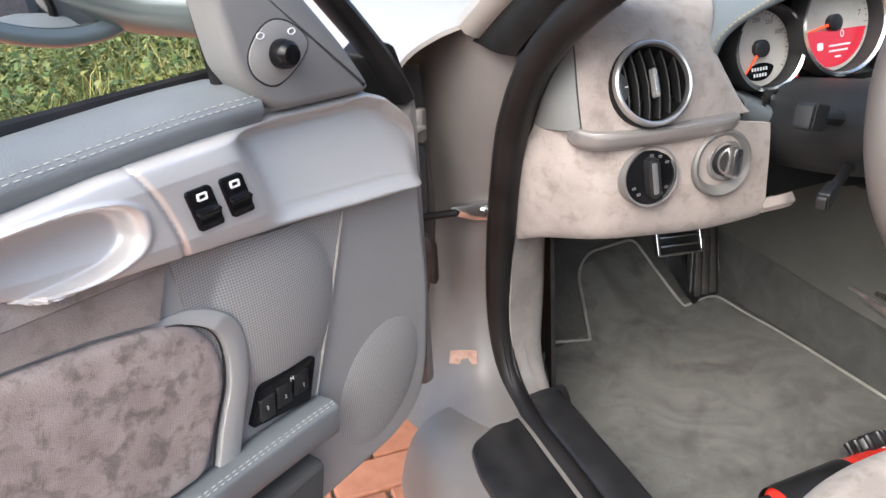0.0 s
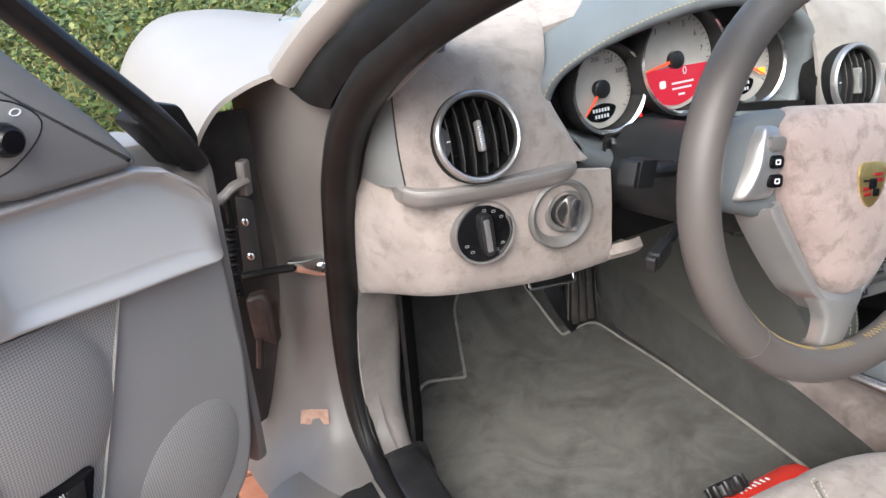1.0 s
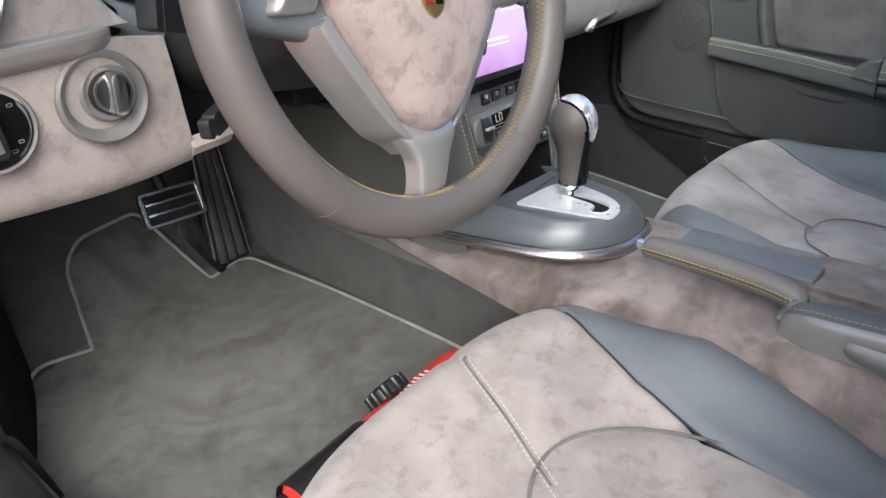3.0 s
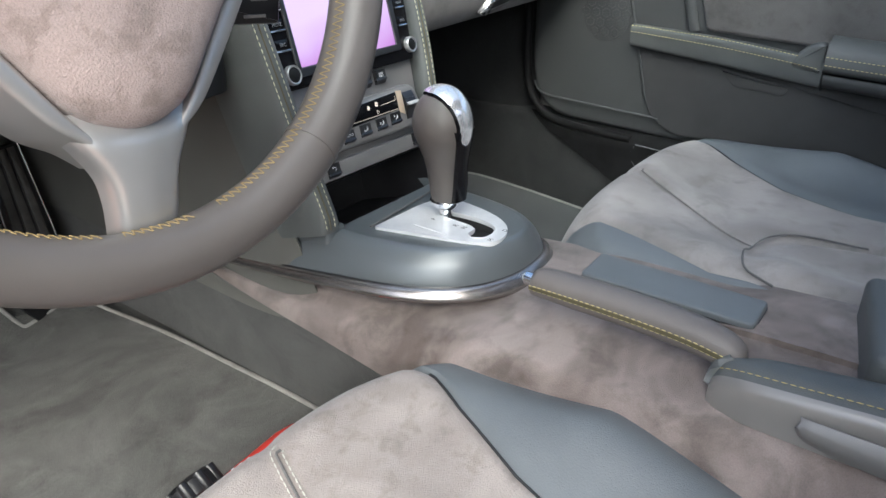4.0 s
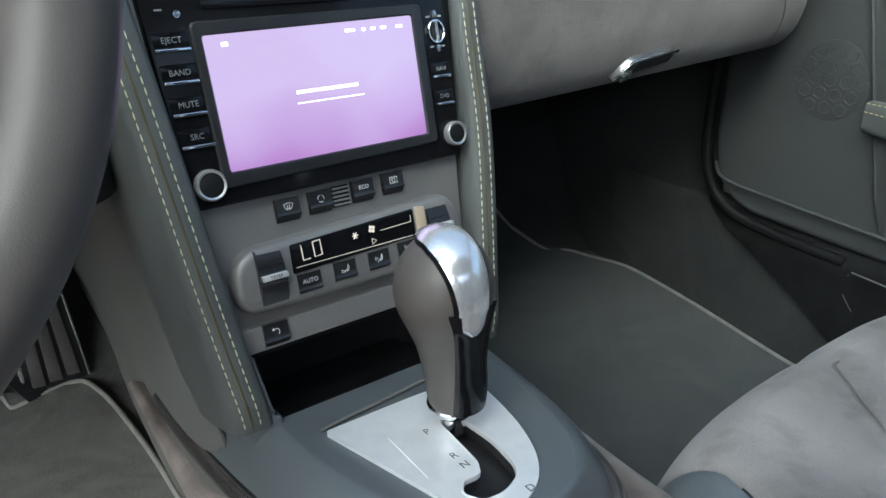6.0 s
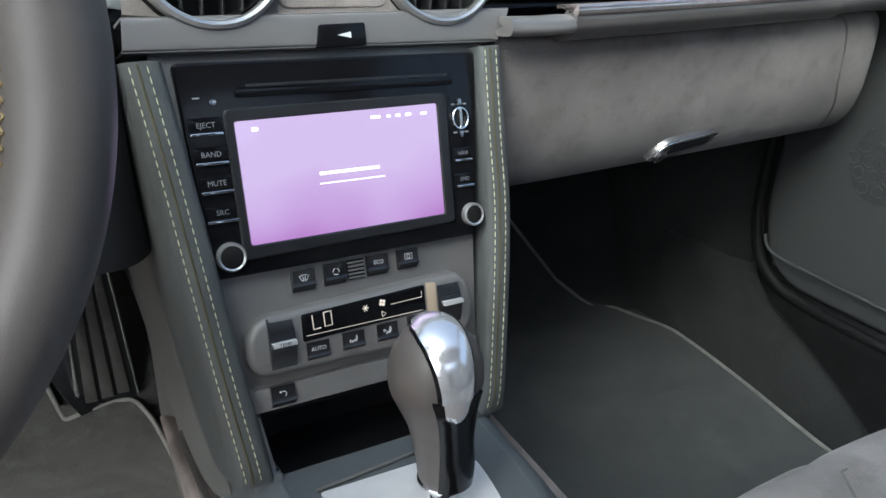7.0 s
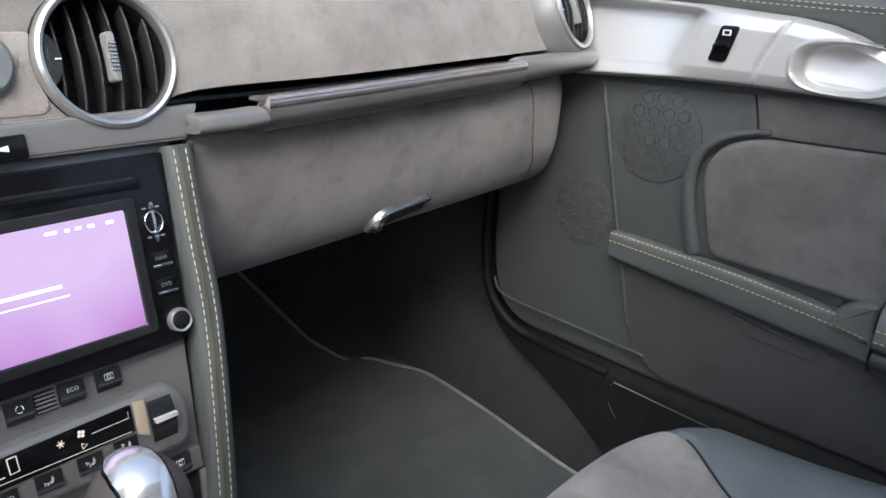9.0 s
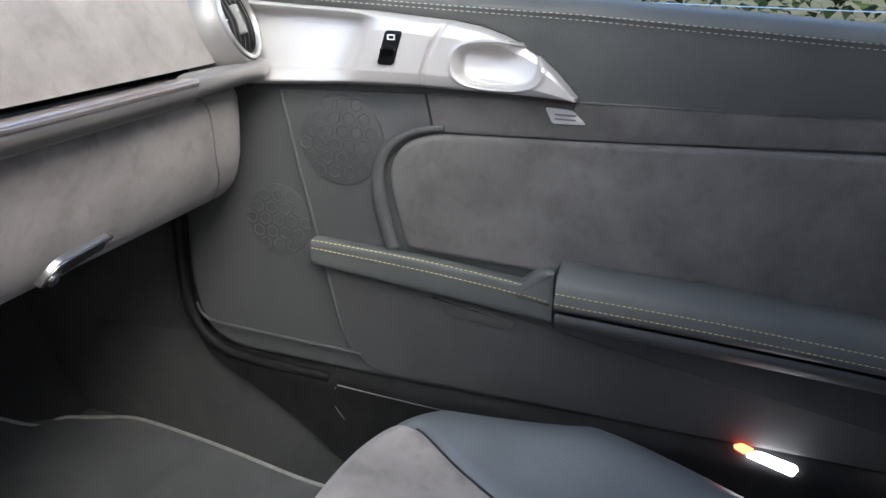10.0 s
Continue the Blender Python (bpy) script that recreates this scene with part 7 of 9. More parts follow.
def closed_ends(rows):
    """Draw a strip's profile together at both ends, so that it ends in a rounded cap."""
    def drawn(r, q):
        c = sum((Vector(p) for p in r), Vector()) / len(r)
        return [tuple(Vector(p).lerp(c, q)) for p in r]
    return [drawn(rows[0], 0.96)] + list(rows) + [drawn(rows[-1], 0.96)]


LEDGE = ((0.188, 0.7545), (0.191, 0.7546), (0.23, 0.756), (0.30, 0.7585), (0.38, 0.762), (0.45, 0.765), (0.522, 0.7679), (0.525, 0.768))
f = sweep_rows(closed_ends([[(x, 0.022, z - 0.004), (x, 0.0135, z - 0.0062), (x, 0.0125, z - 0.010), (x, 0.014, z - 0.015), (x, 0.021, z - 0.022), (x, 0.040, z - 0.026)] for x, z in LEDGE]), 6)
part("main_strip", surf(f, 24, 30, 0.003), STRIPDARK, strip, "satin taupe-grey lower face of the strip")
f = sweep_rows(closed_ends([[(x, 0.034, z - 0.001), (x, 0.013, z + 0.0012), (x, 0.0105, z - 0.0002), (x, 0.0105, z - 0.0032), (x, 0.0125, z - 0.0046), (x, 0.022, z - 0.0046)] for x, z in LEDGE]), 6)
part("bright_edge", surf(f, 24, 30, 0.002), STRIPMETAL, strip, "thin bright silver edge with a reddish reflection in its colour")
f = sweep_rows(closed_ends([[(x, 0.034, z + 0.001), (x, 0.018, z + 0.002), (x, 0.014, z - 0.003), (x, 0.018, z - 0.014), (x, 0.045, z - 0.024)] for x, z in ((0.528, 0.768), (0.585, 0.7705), (0.64, 0.773), (0.675, 0.775))]), 5)
part("end_strip", surf(f, 12, 24, 0.003), CONSOLE, strip)
f = sweep_rows(closed_ends([[(x, 0.030, z + 0.000), (x, 0.016, z + 0.001), (x, 0.012, z - 0.002), (x, 0.014, z - 0.007), (x, 0.040, z - 0.010)] for x, z in ((0.130, 0.7445), (0.1315, 0.7445), (0.145, 0.7445), (0.160, 0.7445), (0.172, 0.745), (0.184, 0.7455), (0.1855, 0.7455))]), 5)
part("short_strip", surf(f, 12, 24, 0.003), CONSOLE, strip, "short satin grey strip end")

glove = thing("glove_box", (0.4, 0.1, 0.59), "suede glove box with a chrome latch, its shade in the colour", "glove box")


def glove_rows(xs):
    rows = []
    for x in xs:
        e = max(0.0, (x - 0.60) / 0.138)
        zt = 0.728 + 0.012 * (x - 0.15)
        zb = 0.590 + 0.048 * max(0, x - 0.15) ** 1.3 + 0.030 * e ** 3
        y = 0.040 + 0.075 * e ** 2.2
        lean = 0.040 * math.exp(-((x - 0.60) / 0.12) ** 2)
        rows.append([(x + lean * w, y + dy, z) for w, dy, z in ((-0.45, 0.015, zt + 0.004), (-0.40, 0.002, zt), (-0.25, 0.0, zt - 0.020), (0.0, 0.004, zt - 0.06), (0.45, 0.013, zb + 0.040), (0.75, 0.028, zb + 0.014), (1.0, 0.055, zb), (1.0, 0.14, zb - 0.006))])
    return rows


part("lid", surf(sweep_rows(glove_rows((0.130, 0.16, 0.25, 0.36, 0.48, 0.590)), 5), 50, 42, 0.006), ALC_SHADED2, glove, "suede lid with its shade in the colour")
part("end_piece", surf(sweep_rows(glove_rows((0.593, 0.62, 0.65, 0.69, 0.720, 0.738)), 5), 30, 42, 0.006), ALC_SHADED2, glove, "suede end piece with its shade in the colour")
LT = plane_map((0.390, 0.0535, 0.621), (1, 0.0, 0.08), (0, -0.55, 1))
LA = lambda a, b, d: LT(-0.056 + (a + 0.056) * 0.86, b * 0.82, d)
lat = part("latch", prism(rounded([(-0.056, -0.017), (-0.046, 0.003), (-0.034, 0.012), (0.040, 0.0125), (0.044, 0.006), (0.040, -0.010), (-0.044, -0.018)], [0.003, 0.01, 0.01, 0.006, 0.004, 0.008, 0.003]), LA, -0.012, 0.005, 0.003), SATINDARK, glove, "dark satin pull latch")
part("latch_cup", prism(rounded([(-0.030, -0.010), (-0.026, 0.006), (0.036, 0.007), (0.036, -0.006)], 0.005), LA, 0.003, 0.0056, 0.001), PLASTIC_DARK, lat, "dark finger cup")
part("latch_rim", tube(smooth([LA(-0.054, -0.014, 0.004), LA(-0.045, 0.003, 0.006), LA(-0.034, 0.0115, 0.0065), LA(0.0, 0.0125, 0.0065), LA(0.040, 0.012, 0.0055), LA(0.044, 0.004, 0.004)], 5), 0.0013, 8), SATIN, lat)
part("lock_barrel", lathe([(0.0075, 0.002), (0.0075, 0.0075), (0.005, 0.009), (0.001, 0.008)], shift(LT, -0.043, -0.0075), 24), SATIN, lat)
# hidden sheet added to stop light falling into the passenger footwell
part("dash_underside", surf(sweep_rows([[(x, 0.175, z), (x, 0.40, z - 0.01), (x, 0.66, z - 0.03)] for x, z in ((0.10, 0.590), (0.4, 0.600), (0.745, 0.630))], 3), 6, 6, 0.006), VENTBLACK, dash, "unseen black sheet keeping light out of the footwell")

# ---- hazard switch, shelf button ----
hz = thing("hazard_switch", tuple(CZ(0.001, 0.786, 0.006)), "round hazard switch with a red triangle", "hazard switch")
HZ = shift(CF, 0.001, ZV(0.7855), 0.003)
part("surround", lathe([(0.0215, -0.004), (0.0210, 0.003), (0.0185, 0.0052), (0.0118, 0.0040), (0.0115, -0.002)], HZ, 40, cap0=False, cap1=False), SLATE, hz, "slate grey surround")
part("button", lathe([(0.0114, -0.004), (0.0114, 0.0035), (0.0095, 0.0048), (0.001, 0.0050)], HZ, 36), BLACK, hz)
tri_ = [(-0.0070, -0.0045), (0.0070, -0.0045), (0.0, 0.0070)]
part("triangle", frame_ring(rounded(tri_, 0.001), rounded([(p[0] * 0.62, p[1] * 0.62) for p in tri_], 0.0006), HZ, 0.004, 0.0062, 0.0002), RED, hz)
part("triangle", prism([(p[0] * 0.36, p[1] * 0.36) for p in tri_], HZ, 0.004, 0.006, 0), RED, hz)
sb = thing("shelf_button", tuple(CZ(0, 0.735, 0.006)), "black push button for the drink holder", "push button")
part("button", prism(rounded([(-0.0195, 0.7265), (-0.0165, 0.7415), (0.0175, 0.7425), (0.0175, 0.7275)], 0.002), CZ, 0.002, 0.0082, 0.001), GLOSS, sb)
part("button_mark", prism([(-0.004, 0.7345), (0.006, 0.7325), (0.006, 0.7365)], CZ, 0.008, 0.0086, 0), WHITE_INK, sb)
part("vent_panel", prism(rounded([(-0.040, 0.7525), (0.040, 0.7525), (0.040, 0.805), (-0.040, 0.805)], 0.008), CZ, -0.02, 0.0015, 0.004), ALC, dash, "taupe suede panel between the vents")

# ---- radio fittings ----
for z, tx in ((0.6775, "EJECT"), (0.6595, "BAND"), (0.6415, "MUTE"), (0.6230, "SRC")):
    x = -0.099 + (0.6775 - z) * 0.06
    part("key_bar", prism(rect(x - 0.0105, z - 0.0010, x + 0.0105, z + 0.0010, 0.0006), CZ, 0.002, 0.0052, 0.0006), CHROME, radio, "thin silver key bar")
    part("key", prism(rect(x - 0.011, z + 0.0018, x + 0.011, z + 0.0105, 0.001), CZ, 0.002, 0.0034, 0.0003), GLOSS, radio)
    part("key_writing", text_mesh(tx, 0.0048, (lambda a, b, d, x=x, z=z: CZ(x + a, z + 0.0055 + b, d)), 0.0041), KEYINK, radio)
for z, tx in ((0.6435, "NAVI"), (0.6245, "DVD")):
    x = 0.0902
    part("key_bar", prism(rect(x - 0.0078, z - 0.0010, x + 0.0078, z + 0.0010, 0.0006), CZ, 0.002, 0.0052, 0.0006), CHROME, radio, "thin silver key bar")
    part("key", prism(rect(x - 0.0085, z + 0.0018, x + 0.0085, z + 0.0095, 0.001), CZ, 0.002, 0.0034, 0.0003), GLOSS, radio)
    part("key_writing", text_mesh(tx, 0.0040, (lambda a, b, d, x=x, z=z: CZ(x + a, z + 0.0050 + b, d)), 0.0041), KEYINK, radio)
for x, z, R in ((-0.0945, 0.600, 0.0098), (0.0938, 0.6025, 0.0090)):
    K = shift(CF, x, ZV(z), 0.003)
    kn = part("knob", lathe([(R, -0.002), (R, 0.0042), (R - 0.0010, 0.0056), (R - 0.0022, 0.0050)], K, 36, cap0=False, cap1=False), RIMMETAL, radio, "chrome ringed knob")
    part("knob_cap", lathe([(R - 0.0021, 0.0), (R - 0.0021, 0.0040), (R - 0.0035, 0.0050), (0.001, 0.0051)], K, 30), VENTBLACK, kn)
JW = shift(CF, 0.0905, ZV(0.674), 0.003)
jog = part("selector", frame_ring(oval(0, 0, 0.0072, 0.0085, 28), oval(0, 0, 0.0060, 0.0072, 28), JW, 0, 0.0022, 0.0004), CHROME, radio, "chrome ringed selector")
part("selector_bar", prism(rect(-0.0012, -0.0075, 0.0012, 0.0075, 0.001), JW, 0, 0.003, 0.0008), SATIN, jog)
for q in (-1, 1):
    part("selector_lug", prism(rounded([(-0.0020, q * 0.0095), (0.0020, q * 0.0095), (0.0012, q * 0.0145), (-0.0012, q * 0.0145)], 0.0008), JW, 0, 0.002, 0.0004), SATIN, jog)
    part("selector_mark", prism(rect(-0.0065, q * 0.0105 - 0.0006, -0.0035, q * 0.0105 + 0.0006, 0.0003), JW, 0, 0.0006, 0), KEYINK, jog)
    part("selector_mark", prism(rect(0.0035, q * 0.0105 - 0.0006, 0.0065, q * 0.0105 + 0.0006, 0.0003), JW, 0, 0.0006, 0), KEYINK, jog)
part("disc_slot", prism(rect(-0.078, 0.6985, 0.086, 0.7055, 0.002), CZ, 0.0026, 0.0042, 0.0006), GLOSS, radio, "glossy disc slot lip")
part("slot_shadow", prism(rect(-0.070, 0.7045, 0.082, 0.7065, 0.0006), CZ, 0.0030, 0.0046, 0.0002), BLACK, radio)
part("pin_hole", lathe([(0.0022, 0.0), (0.0022, 0.0036), (0.0012, 0.0034)], shift(CF, -0.0925, ZV(0.697), 0), 14), SATIN, radio)
part("small_mark", prism(rect(-0.105, 0.6992, -0.1005, 0.7002, 0.0003), CZ, 0.0028, 0.0034, 0), KEYINK, radio)
SLIT = mat("white_screen_text", (0.8, 0.8, 0.8), emit=(1.0, 0.92, 1.0), power=0.60)
part("progress_line", prism(rect(-0.027, 0.6385, 0.023, 0.6394, 0.0002), CZ, 0.0038, 0.0041, 0), SLIT, radio)
for k, w in enumerate((0.006, 0.009, 0.007, 0.011, 0.006, 0.004)):
    x0 = -0.0265 + sum((0.006, 0.009, 0.007, 0.011, 0.006, 0.004)[:k]) + 0.0006 * k
    part("message_bar", prism(rect(x0, 0.6446, x0 + w, 0.6468, 0.0003), CZ, 0.0038, 0.0041, 0), SLIT, radio)
for x, w in ((0.016, 0.010), (0.029, 0.004), (0.036, 0.005), (0.044, 0.006), (0.0565, 0.007)):
    part("status_icon", prism(rect(x, 0.6787, x + w * 0.8, 0.6808, 0.0008), CZ, 0.0038, 0.0041, 0), SLIT, radio)
part("status_icon", prism(rect(-0.070, 0.6770, -0.0655, 0.6796, 0.0008), CZ, 0.0038, 0.0041, 0), SLIT, radio)

# ---- climate keys ----


def icon_lines(kind):
    """Thin strokes of a key's symbol, in millimetres round its middle."""
    ring = lambda r, a0, a1, n=8: [(r * math.cos(radians(a0 + (a1 - a0) * k / n)), r * math.sin(radians(a0 + (a1 - a0) * k / n))) for k in range(n + 1)]
    if kind == "screen":
        return [[(-3.4, 1.6), (-1.8, 2.2), (0, 2.4), (1.8, 2.2), (3.4, 1.6), (1.9, -1.4), (0, -1.1), (-1.9, -1.4), (-3.4, 1.6)], [(-1.0, 1.4), (-0.7, 0.2), (-1.0, -2.2)], [(0.9, 1.4), (0.6, 0.2), (0.9, -2.2)]]
    if kind == "recirculate":
        return [ring(2.3, a + 12, a + 95) for a in (90, 210, 330)]
    if kind == "rear":
        return [[(-3.0, 2.0), (3.0, 2.0), (3.0, -2.0), (-3.0, -2.0), (-3.0, 2.0)], [(-1.2, 1.1), (-1.2, -1.1), (1.2, -1.1), (1.2, 1.1), (-1.2, 1.1)]]
    if kind == "arrow":
        return [ring(1.9, -60, 120), [(-2.8, 1.7), (-1.0, 1.7)], [(-2.8, 1.7), (-1.7, 2.5)], [(-2.8, 1.7), (-1.7, 0.9)]]
    h = {"feet": -1.2, "body": 0.2, "head": 1.5}[kind]
    return [[(2.2, 2.6), (1.2, -0.6), (-0.6, -1.0), (-1.4, -2.6)], [(2.8, 1.2), (1.9, -1.4), (0.2, -1.8)], [(-3.2, h + 1.0), (-1.2, h), (-3.2, h - 1.0), (-3.2, h + 1.0)]]


def small_key(x, z, w, h, d, parent, tx=None, icon=None):
    def f(u, v):
        return CZ(x - w / 2 + w * u, z - h / 2 + h * v, d + 0.0035 * (1 if v > 0.30 else v / 0.30) + 0.0015 * math.exp(-((v - 0.3) / 0.08) ** 2))
    k = part("key", surf(f, 4, 16, 0.006), GLOSSKEY, parent, "black rocker key")
    if tx:
        part("key_writing", text_mesh(tx, 0.0040, (lambda a, b, dd_: CZ(x + a, z + h * 0.16 + b, dd_)), d + 0.0042), WHITE_INK, k)
    else:
        bm = bmesh.new()
        for line in icon_lines(icon):
            tube([CZ(x + a * 0.001, z + h * 0.14 + b * 0.001, d + 0.0037) for a, b in line], 0.00026, 5, bm)
        part("key_icon", bm, WHITE_INK, k)
    return k


small_key(-0.0455, 0.5750, 0.0165, 0.0150, -0.003, climate, icon="screen")
small_key(-0.0215, 0.5755, 0.0165, 0.0150, -0.003, climate, icon="recirculate")
small_key(0.0120, 0.5765, 0.0165, 0.0150, -0.003, climate, "ECO")
small_key(0.0370, 0.5770, 0.0165, 0.0150, -0.003, climate, icon="rear")
gr = part("sensor_grille", prism(rect(-0.0115, 0.5690, 0.0020, 0.5830, 0.001), CZ, -0.004, -0.0032, 0), GLOSS, climate, "small slotted sensor grille")
for k in range(5):
    part("grille_bar", prism(rect(-0.0112, 0.5698 + 0.0027 * k, 0.0017, 0.5712 + 0.0027 * k, 0.0004), CZ, -0.0035, -0.0018, 0.0003), CONSOLE, gr)
part("display", prism(rounded([(-0.0545, 0.536), (-0.0540, 0.5545), (0.0430, 0.5580), (0.0430, 0.539)], 0.0015), CZ, 0.006, 0.0100, 0.0005), GLOSS, climate, "black display window")
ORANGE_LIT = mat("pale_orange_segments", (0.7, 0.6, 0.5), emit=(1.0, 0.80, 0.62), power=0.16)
bm = bmesh.new()
for line in ([(-0.0465, 0.5530), (-0.0462, 0.5432), (-0.0410, 0.5434)], [(-0.0380, 0.5533), (-0.0325, 0.5536), (-0.0322, 0.5440), (-0.0377, 0.5436), (-0.0380, 0.5533)]):
    tube([CZ(a, b, 0.0101) for a, b in line], 0.00045, 5, bm)
part("display_writing", bm, ORANGE_LIT, climate, "lit display reading LO")
part("display_line", tube([CZ(-0.052, 0.5398, 0.0101), CZ(0.040, 0.5400, 0.0101)], 0.00020, 5), ORANGE_LIT, climate)
part("display_line", tube([CZ(0.014, 0.5490, 0.0101), CZ(0.040, 0.5497, 0.0101), CZ(0.0402, 0.5540, 0.0101)], 0.00020, 5), ORANGE_LIT, climate)
bm = bmesh.new()
for k in range(3):
    c_, s_ = 0.0024 * math.cos(radians(60 * k)), 0.0024 * math.sin(radians(60 * k))
    tube([CZ(-0.006 - c_, 0.5500 - s_, 0.0101), CZ(-0.006 + c_, 0.5500 + s_, 0.0101)], 0.0004, 5, bm)
part("display_icon", bm, ORANGE_LIT, climate)
bm = bmesh.new()
for k in range(4):
    prism(oval(0.0075 + 0.0016 * math.cos(radians(90 * k + 30)), 0.5515 + 0.0016 * math.sin(radians(90 * k + 30)), 0.0012, 0.0012, 10), CZ, 0.0098, 0.0103, 0, bm)
part("display_icon", bm, ORANGE_LIT, climate)
part("display_icon", tube([CZ(0.0065, 0.5452, 0.0101), CZ(0.0100, 0.5434, 0.0101), CZ(0.0065, 0.5414, 0.0101), CZ(0.0065, 0.5452, 0.0101)], 0.0003, 5), ORANGE_LIT, climate)
small_key(-0.0445, 0.5275, 0.0165, 0.0150, 0.007, climate, "AUTO")
small_key(-0.0175, 0.5285, 0.0165, 0.0150, 0.007, climate, icon="feet")
small_key(0.0095, 0.5290, 0.0165, 0.0150, 0.007, climate, icon="body")
small_key(0.0345, 0.5300, 0.0165, 0.0150, 0.007, climate, icon="head")
part("gold_patch", prism(rounded([(0.0445, 0.536), (0.0525, 0.532), (0.0530, 0.558), (0.0445, 0.559)], 0.001), CZ, 0.007, 0.0102, 0.0005), mat("tan_plastic", (0.42, 0.33, 0.24), rough=0.5), climate)
for x, z0, z1, tx in ((-0.0695, 0.519, 0.556, "TEMP"), (0.0635, 0.523, 0.558, "")):
    def fw(u, v, x=x, z0=z0, z1=z1):
        return CZ(x - 0.009 + 0.018 * u, z0 + (z1 - z0) * v, 0.007 + 0.006 * math.sin(math.pi * v) ** 0.8 + 0.0025 * math.exp(-((v - 0.52) / 0.06) ** 2))
    r_ = part("rocker", surf(fw, 4, 36, 0.006), GLOSSKEY, climate, "gloss black curved rocker")
    part("rocker_stripe", prism(rect(x - 0.0085, (z0 + z1) / 2 + 0.0002, x + 0.0085, (z0 + z1) / 2 + 0.0034, 0.0005), CZ, 0.0125, 0.0176, 0.0004), SATINGREY_LIGHT, r_)
    if tx:
        part("rocker_writing", text_mesh(tx, 0.0036, (lambda a, b, d, x=x, z0=z0, z1=z1: CZ(x + a, (z0 + z1) / 2 + 0.0018 + b, d)), 0.0178), BLACK, r_)
    for k in range(3):
        part("rocker_rib", prism(rect(x - 0.0085, z1 - 0.0105 + 0.003 * k, x + 0.0085, z1 - 0.0095 + 0.003 * k, 0.0003), CZ, 0.008, 0.0125 - 0.0018 * k, 0.0002), BLACK, r_)
part("lower_trim", prism(rounded([(-0.095, 0.492), (0.090, 0.4915), (0.0905, 0.5085), (-0.0965, 0.5085)], 0.002), CZ, -0.01, 0.002, 0.0015), CONSOLE, stack, "satin grey lower strip")
small_key(-0.0715, 0.5005, 0.0170, 0.0160, 0.001, stack, icon="arrow")
small_key(0.0715, 0.5005, 0.0170, 0.0160, 0.001, stack, icon="rear")
# open storage slot
bm = bmesh.new()
sl = [(-0.088, 0.4895), (0.086, 0.4895), (0.080, 0.432), (-0.080, 0.432)]
rings_mesh(bm, [[CZ(a, z, 0.0) for a, z in sl], [CZ(a * 0.97, z, -0.05) for a, z in sl], [CZ(a * 0.95, z, -0.11) for a, z in sl]], False, True)
part("storage_slot", bm, BLACK, stack, "open black storage slot", True)
part("slot_cheek", prism([(-0.103, 0.490), (-0.089, 0.490), (-0.081, 0.44), (-0.090, 0.44)], CZ, -0.03, 0.001, 0.0005), CONSOLE, stack)
part("slot_cheek", prism([(0.103, 0.490), (0.087, 0.490), (0.081, 0.44), (0.090, 0.44)], CZ, -0.03, 0.001, 0.0005), CONSOLE, stack)

FRAME = SELECTOR
# ---- selector ----
SEL = lambda a, b, d: Vector((a, b, 0.4515 + d))
gate_o = rounded([(-0.064, -0.078), (0.020, -0.080), (0.052, -0.092), (0.050, -0.115), (0.044, -0.148), (0.033, -0.175), (0.018, -0.193), (-0.006, -0.203), (-0.028, -0.198), (-0.038, -0.174)], [0.004, 0.02, 0.01, 0.02, 0.02, 0.02, 0.02, 0.015, 0.012, 0.02])
gate_h = rounded([(0.001, -0.113), (0.017, -0.112), (0.020, -0.147), (0.0165, -0.172), (0.010, -0.183), (-0.006, -0.1895), (-0.021, -0.187), (-0.028, -0.175), (-0.020, -0.166), (-0.008, -0.167), (-0.003, -0.158)], [0.003, 0.005, 0.008, 0.006, 0.005, 0.008, 0.005, 0.005, 0.003, 0.002, 0.003])
gate = part("gate_plate", holed_plate(gate_o, gate_h, SEL, -0.003, 0.0018), PLATE, sur, "satin silver gate plate")
part("slot_lip", frame_ring(gate_h, offset(gate_h, 0.0012), SEL, -0.001, 0.0026, 0.0003), PLATE, gate)
part("slot_wall", frame_ring(offset(gate_h, -0.003), offset(gate_h, -0.0006), SEL, -0.013, -0.0031, 0.0002), PLASTIC_DARK, gate)
part("gate_slot", prism(offset(gate_h, -0.003), SEL, -0.0130, -0.0110, 0), BLACK, gate, "black selector slot")
for tx, a, b in (("P", -0.0105, -0.1170), ("R", -0.0105, -0.1455), ("N", -0.0100, -0.1560), ("D", 0.009, -0.1945), ("M", -0.0195, -0.1945)):
    part("gate_letter", text_mesh(tx, 0.0080, (lambda x, y, d, a=a, b=b: SEL(a + x, b + y, d)), 0.0019), COLUMN, gate)
part("gate_line", prism([(-0.0345, -0.109), (-0.0337, -0.109), (-0.0347, -0.152), (-0.0355, -0.152)], SEL, 0.0013, 0.0021, 0), WHITE_INK, gate)
part("rear_groove", tube([SEL(-0.064, -0.074, 0.001), SEL(0.0, -0.069, 0.001), SEL(0.056, -0.064, 0.001)], 0.0012, 6), CONSOLE, sur)

lev = thing("gear_selector", (0.010, -0.119, 0.452), "leather gear selector with a polished chrome cap", "gear lever")
part("stem", lathe([(0.0075, 0.0), (0.0075, 0.014)], plane_map((0.010, -0.119, 0.447), (1, 0, 0), (0, 1, 0)), 24), CHROME, lev, "chrome stem")
part("collar", lathe([(0.0085, 0.0), (0.012, 0.002), (0.0165, 0.007), (0.0175, 0.010), (0.0165, 0.012)], plane_map((0.009, -0.119, 0.4605), (1, 0, 0), (0, 1, 0)), 32), CHROME, lev, "chrome collar")


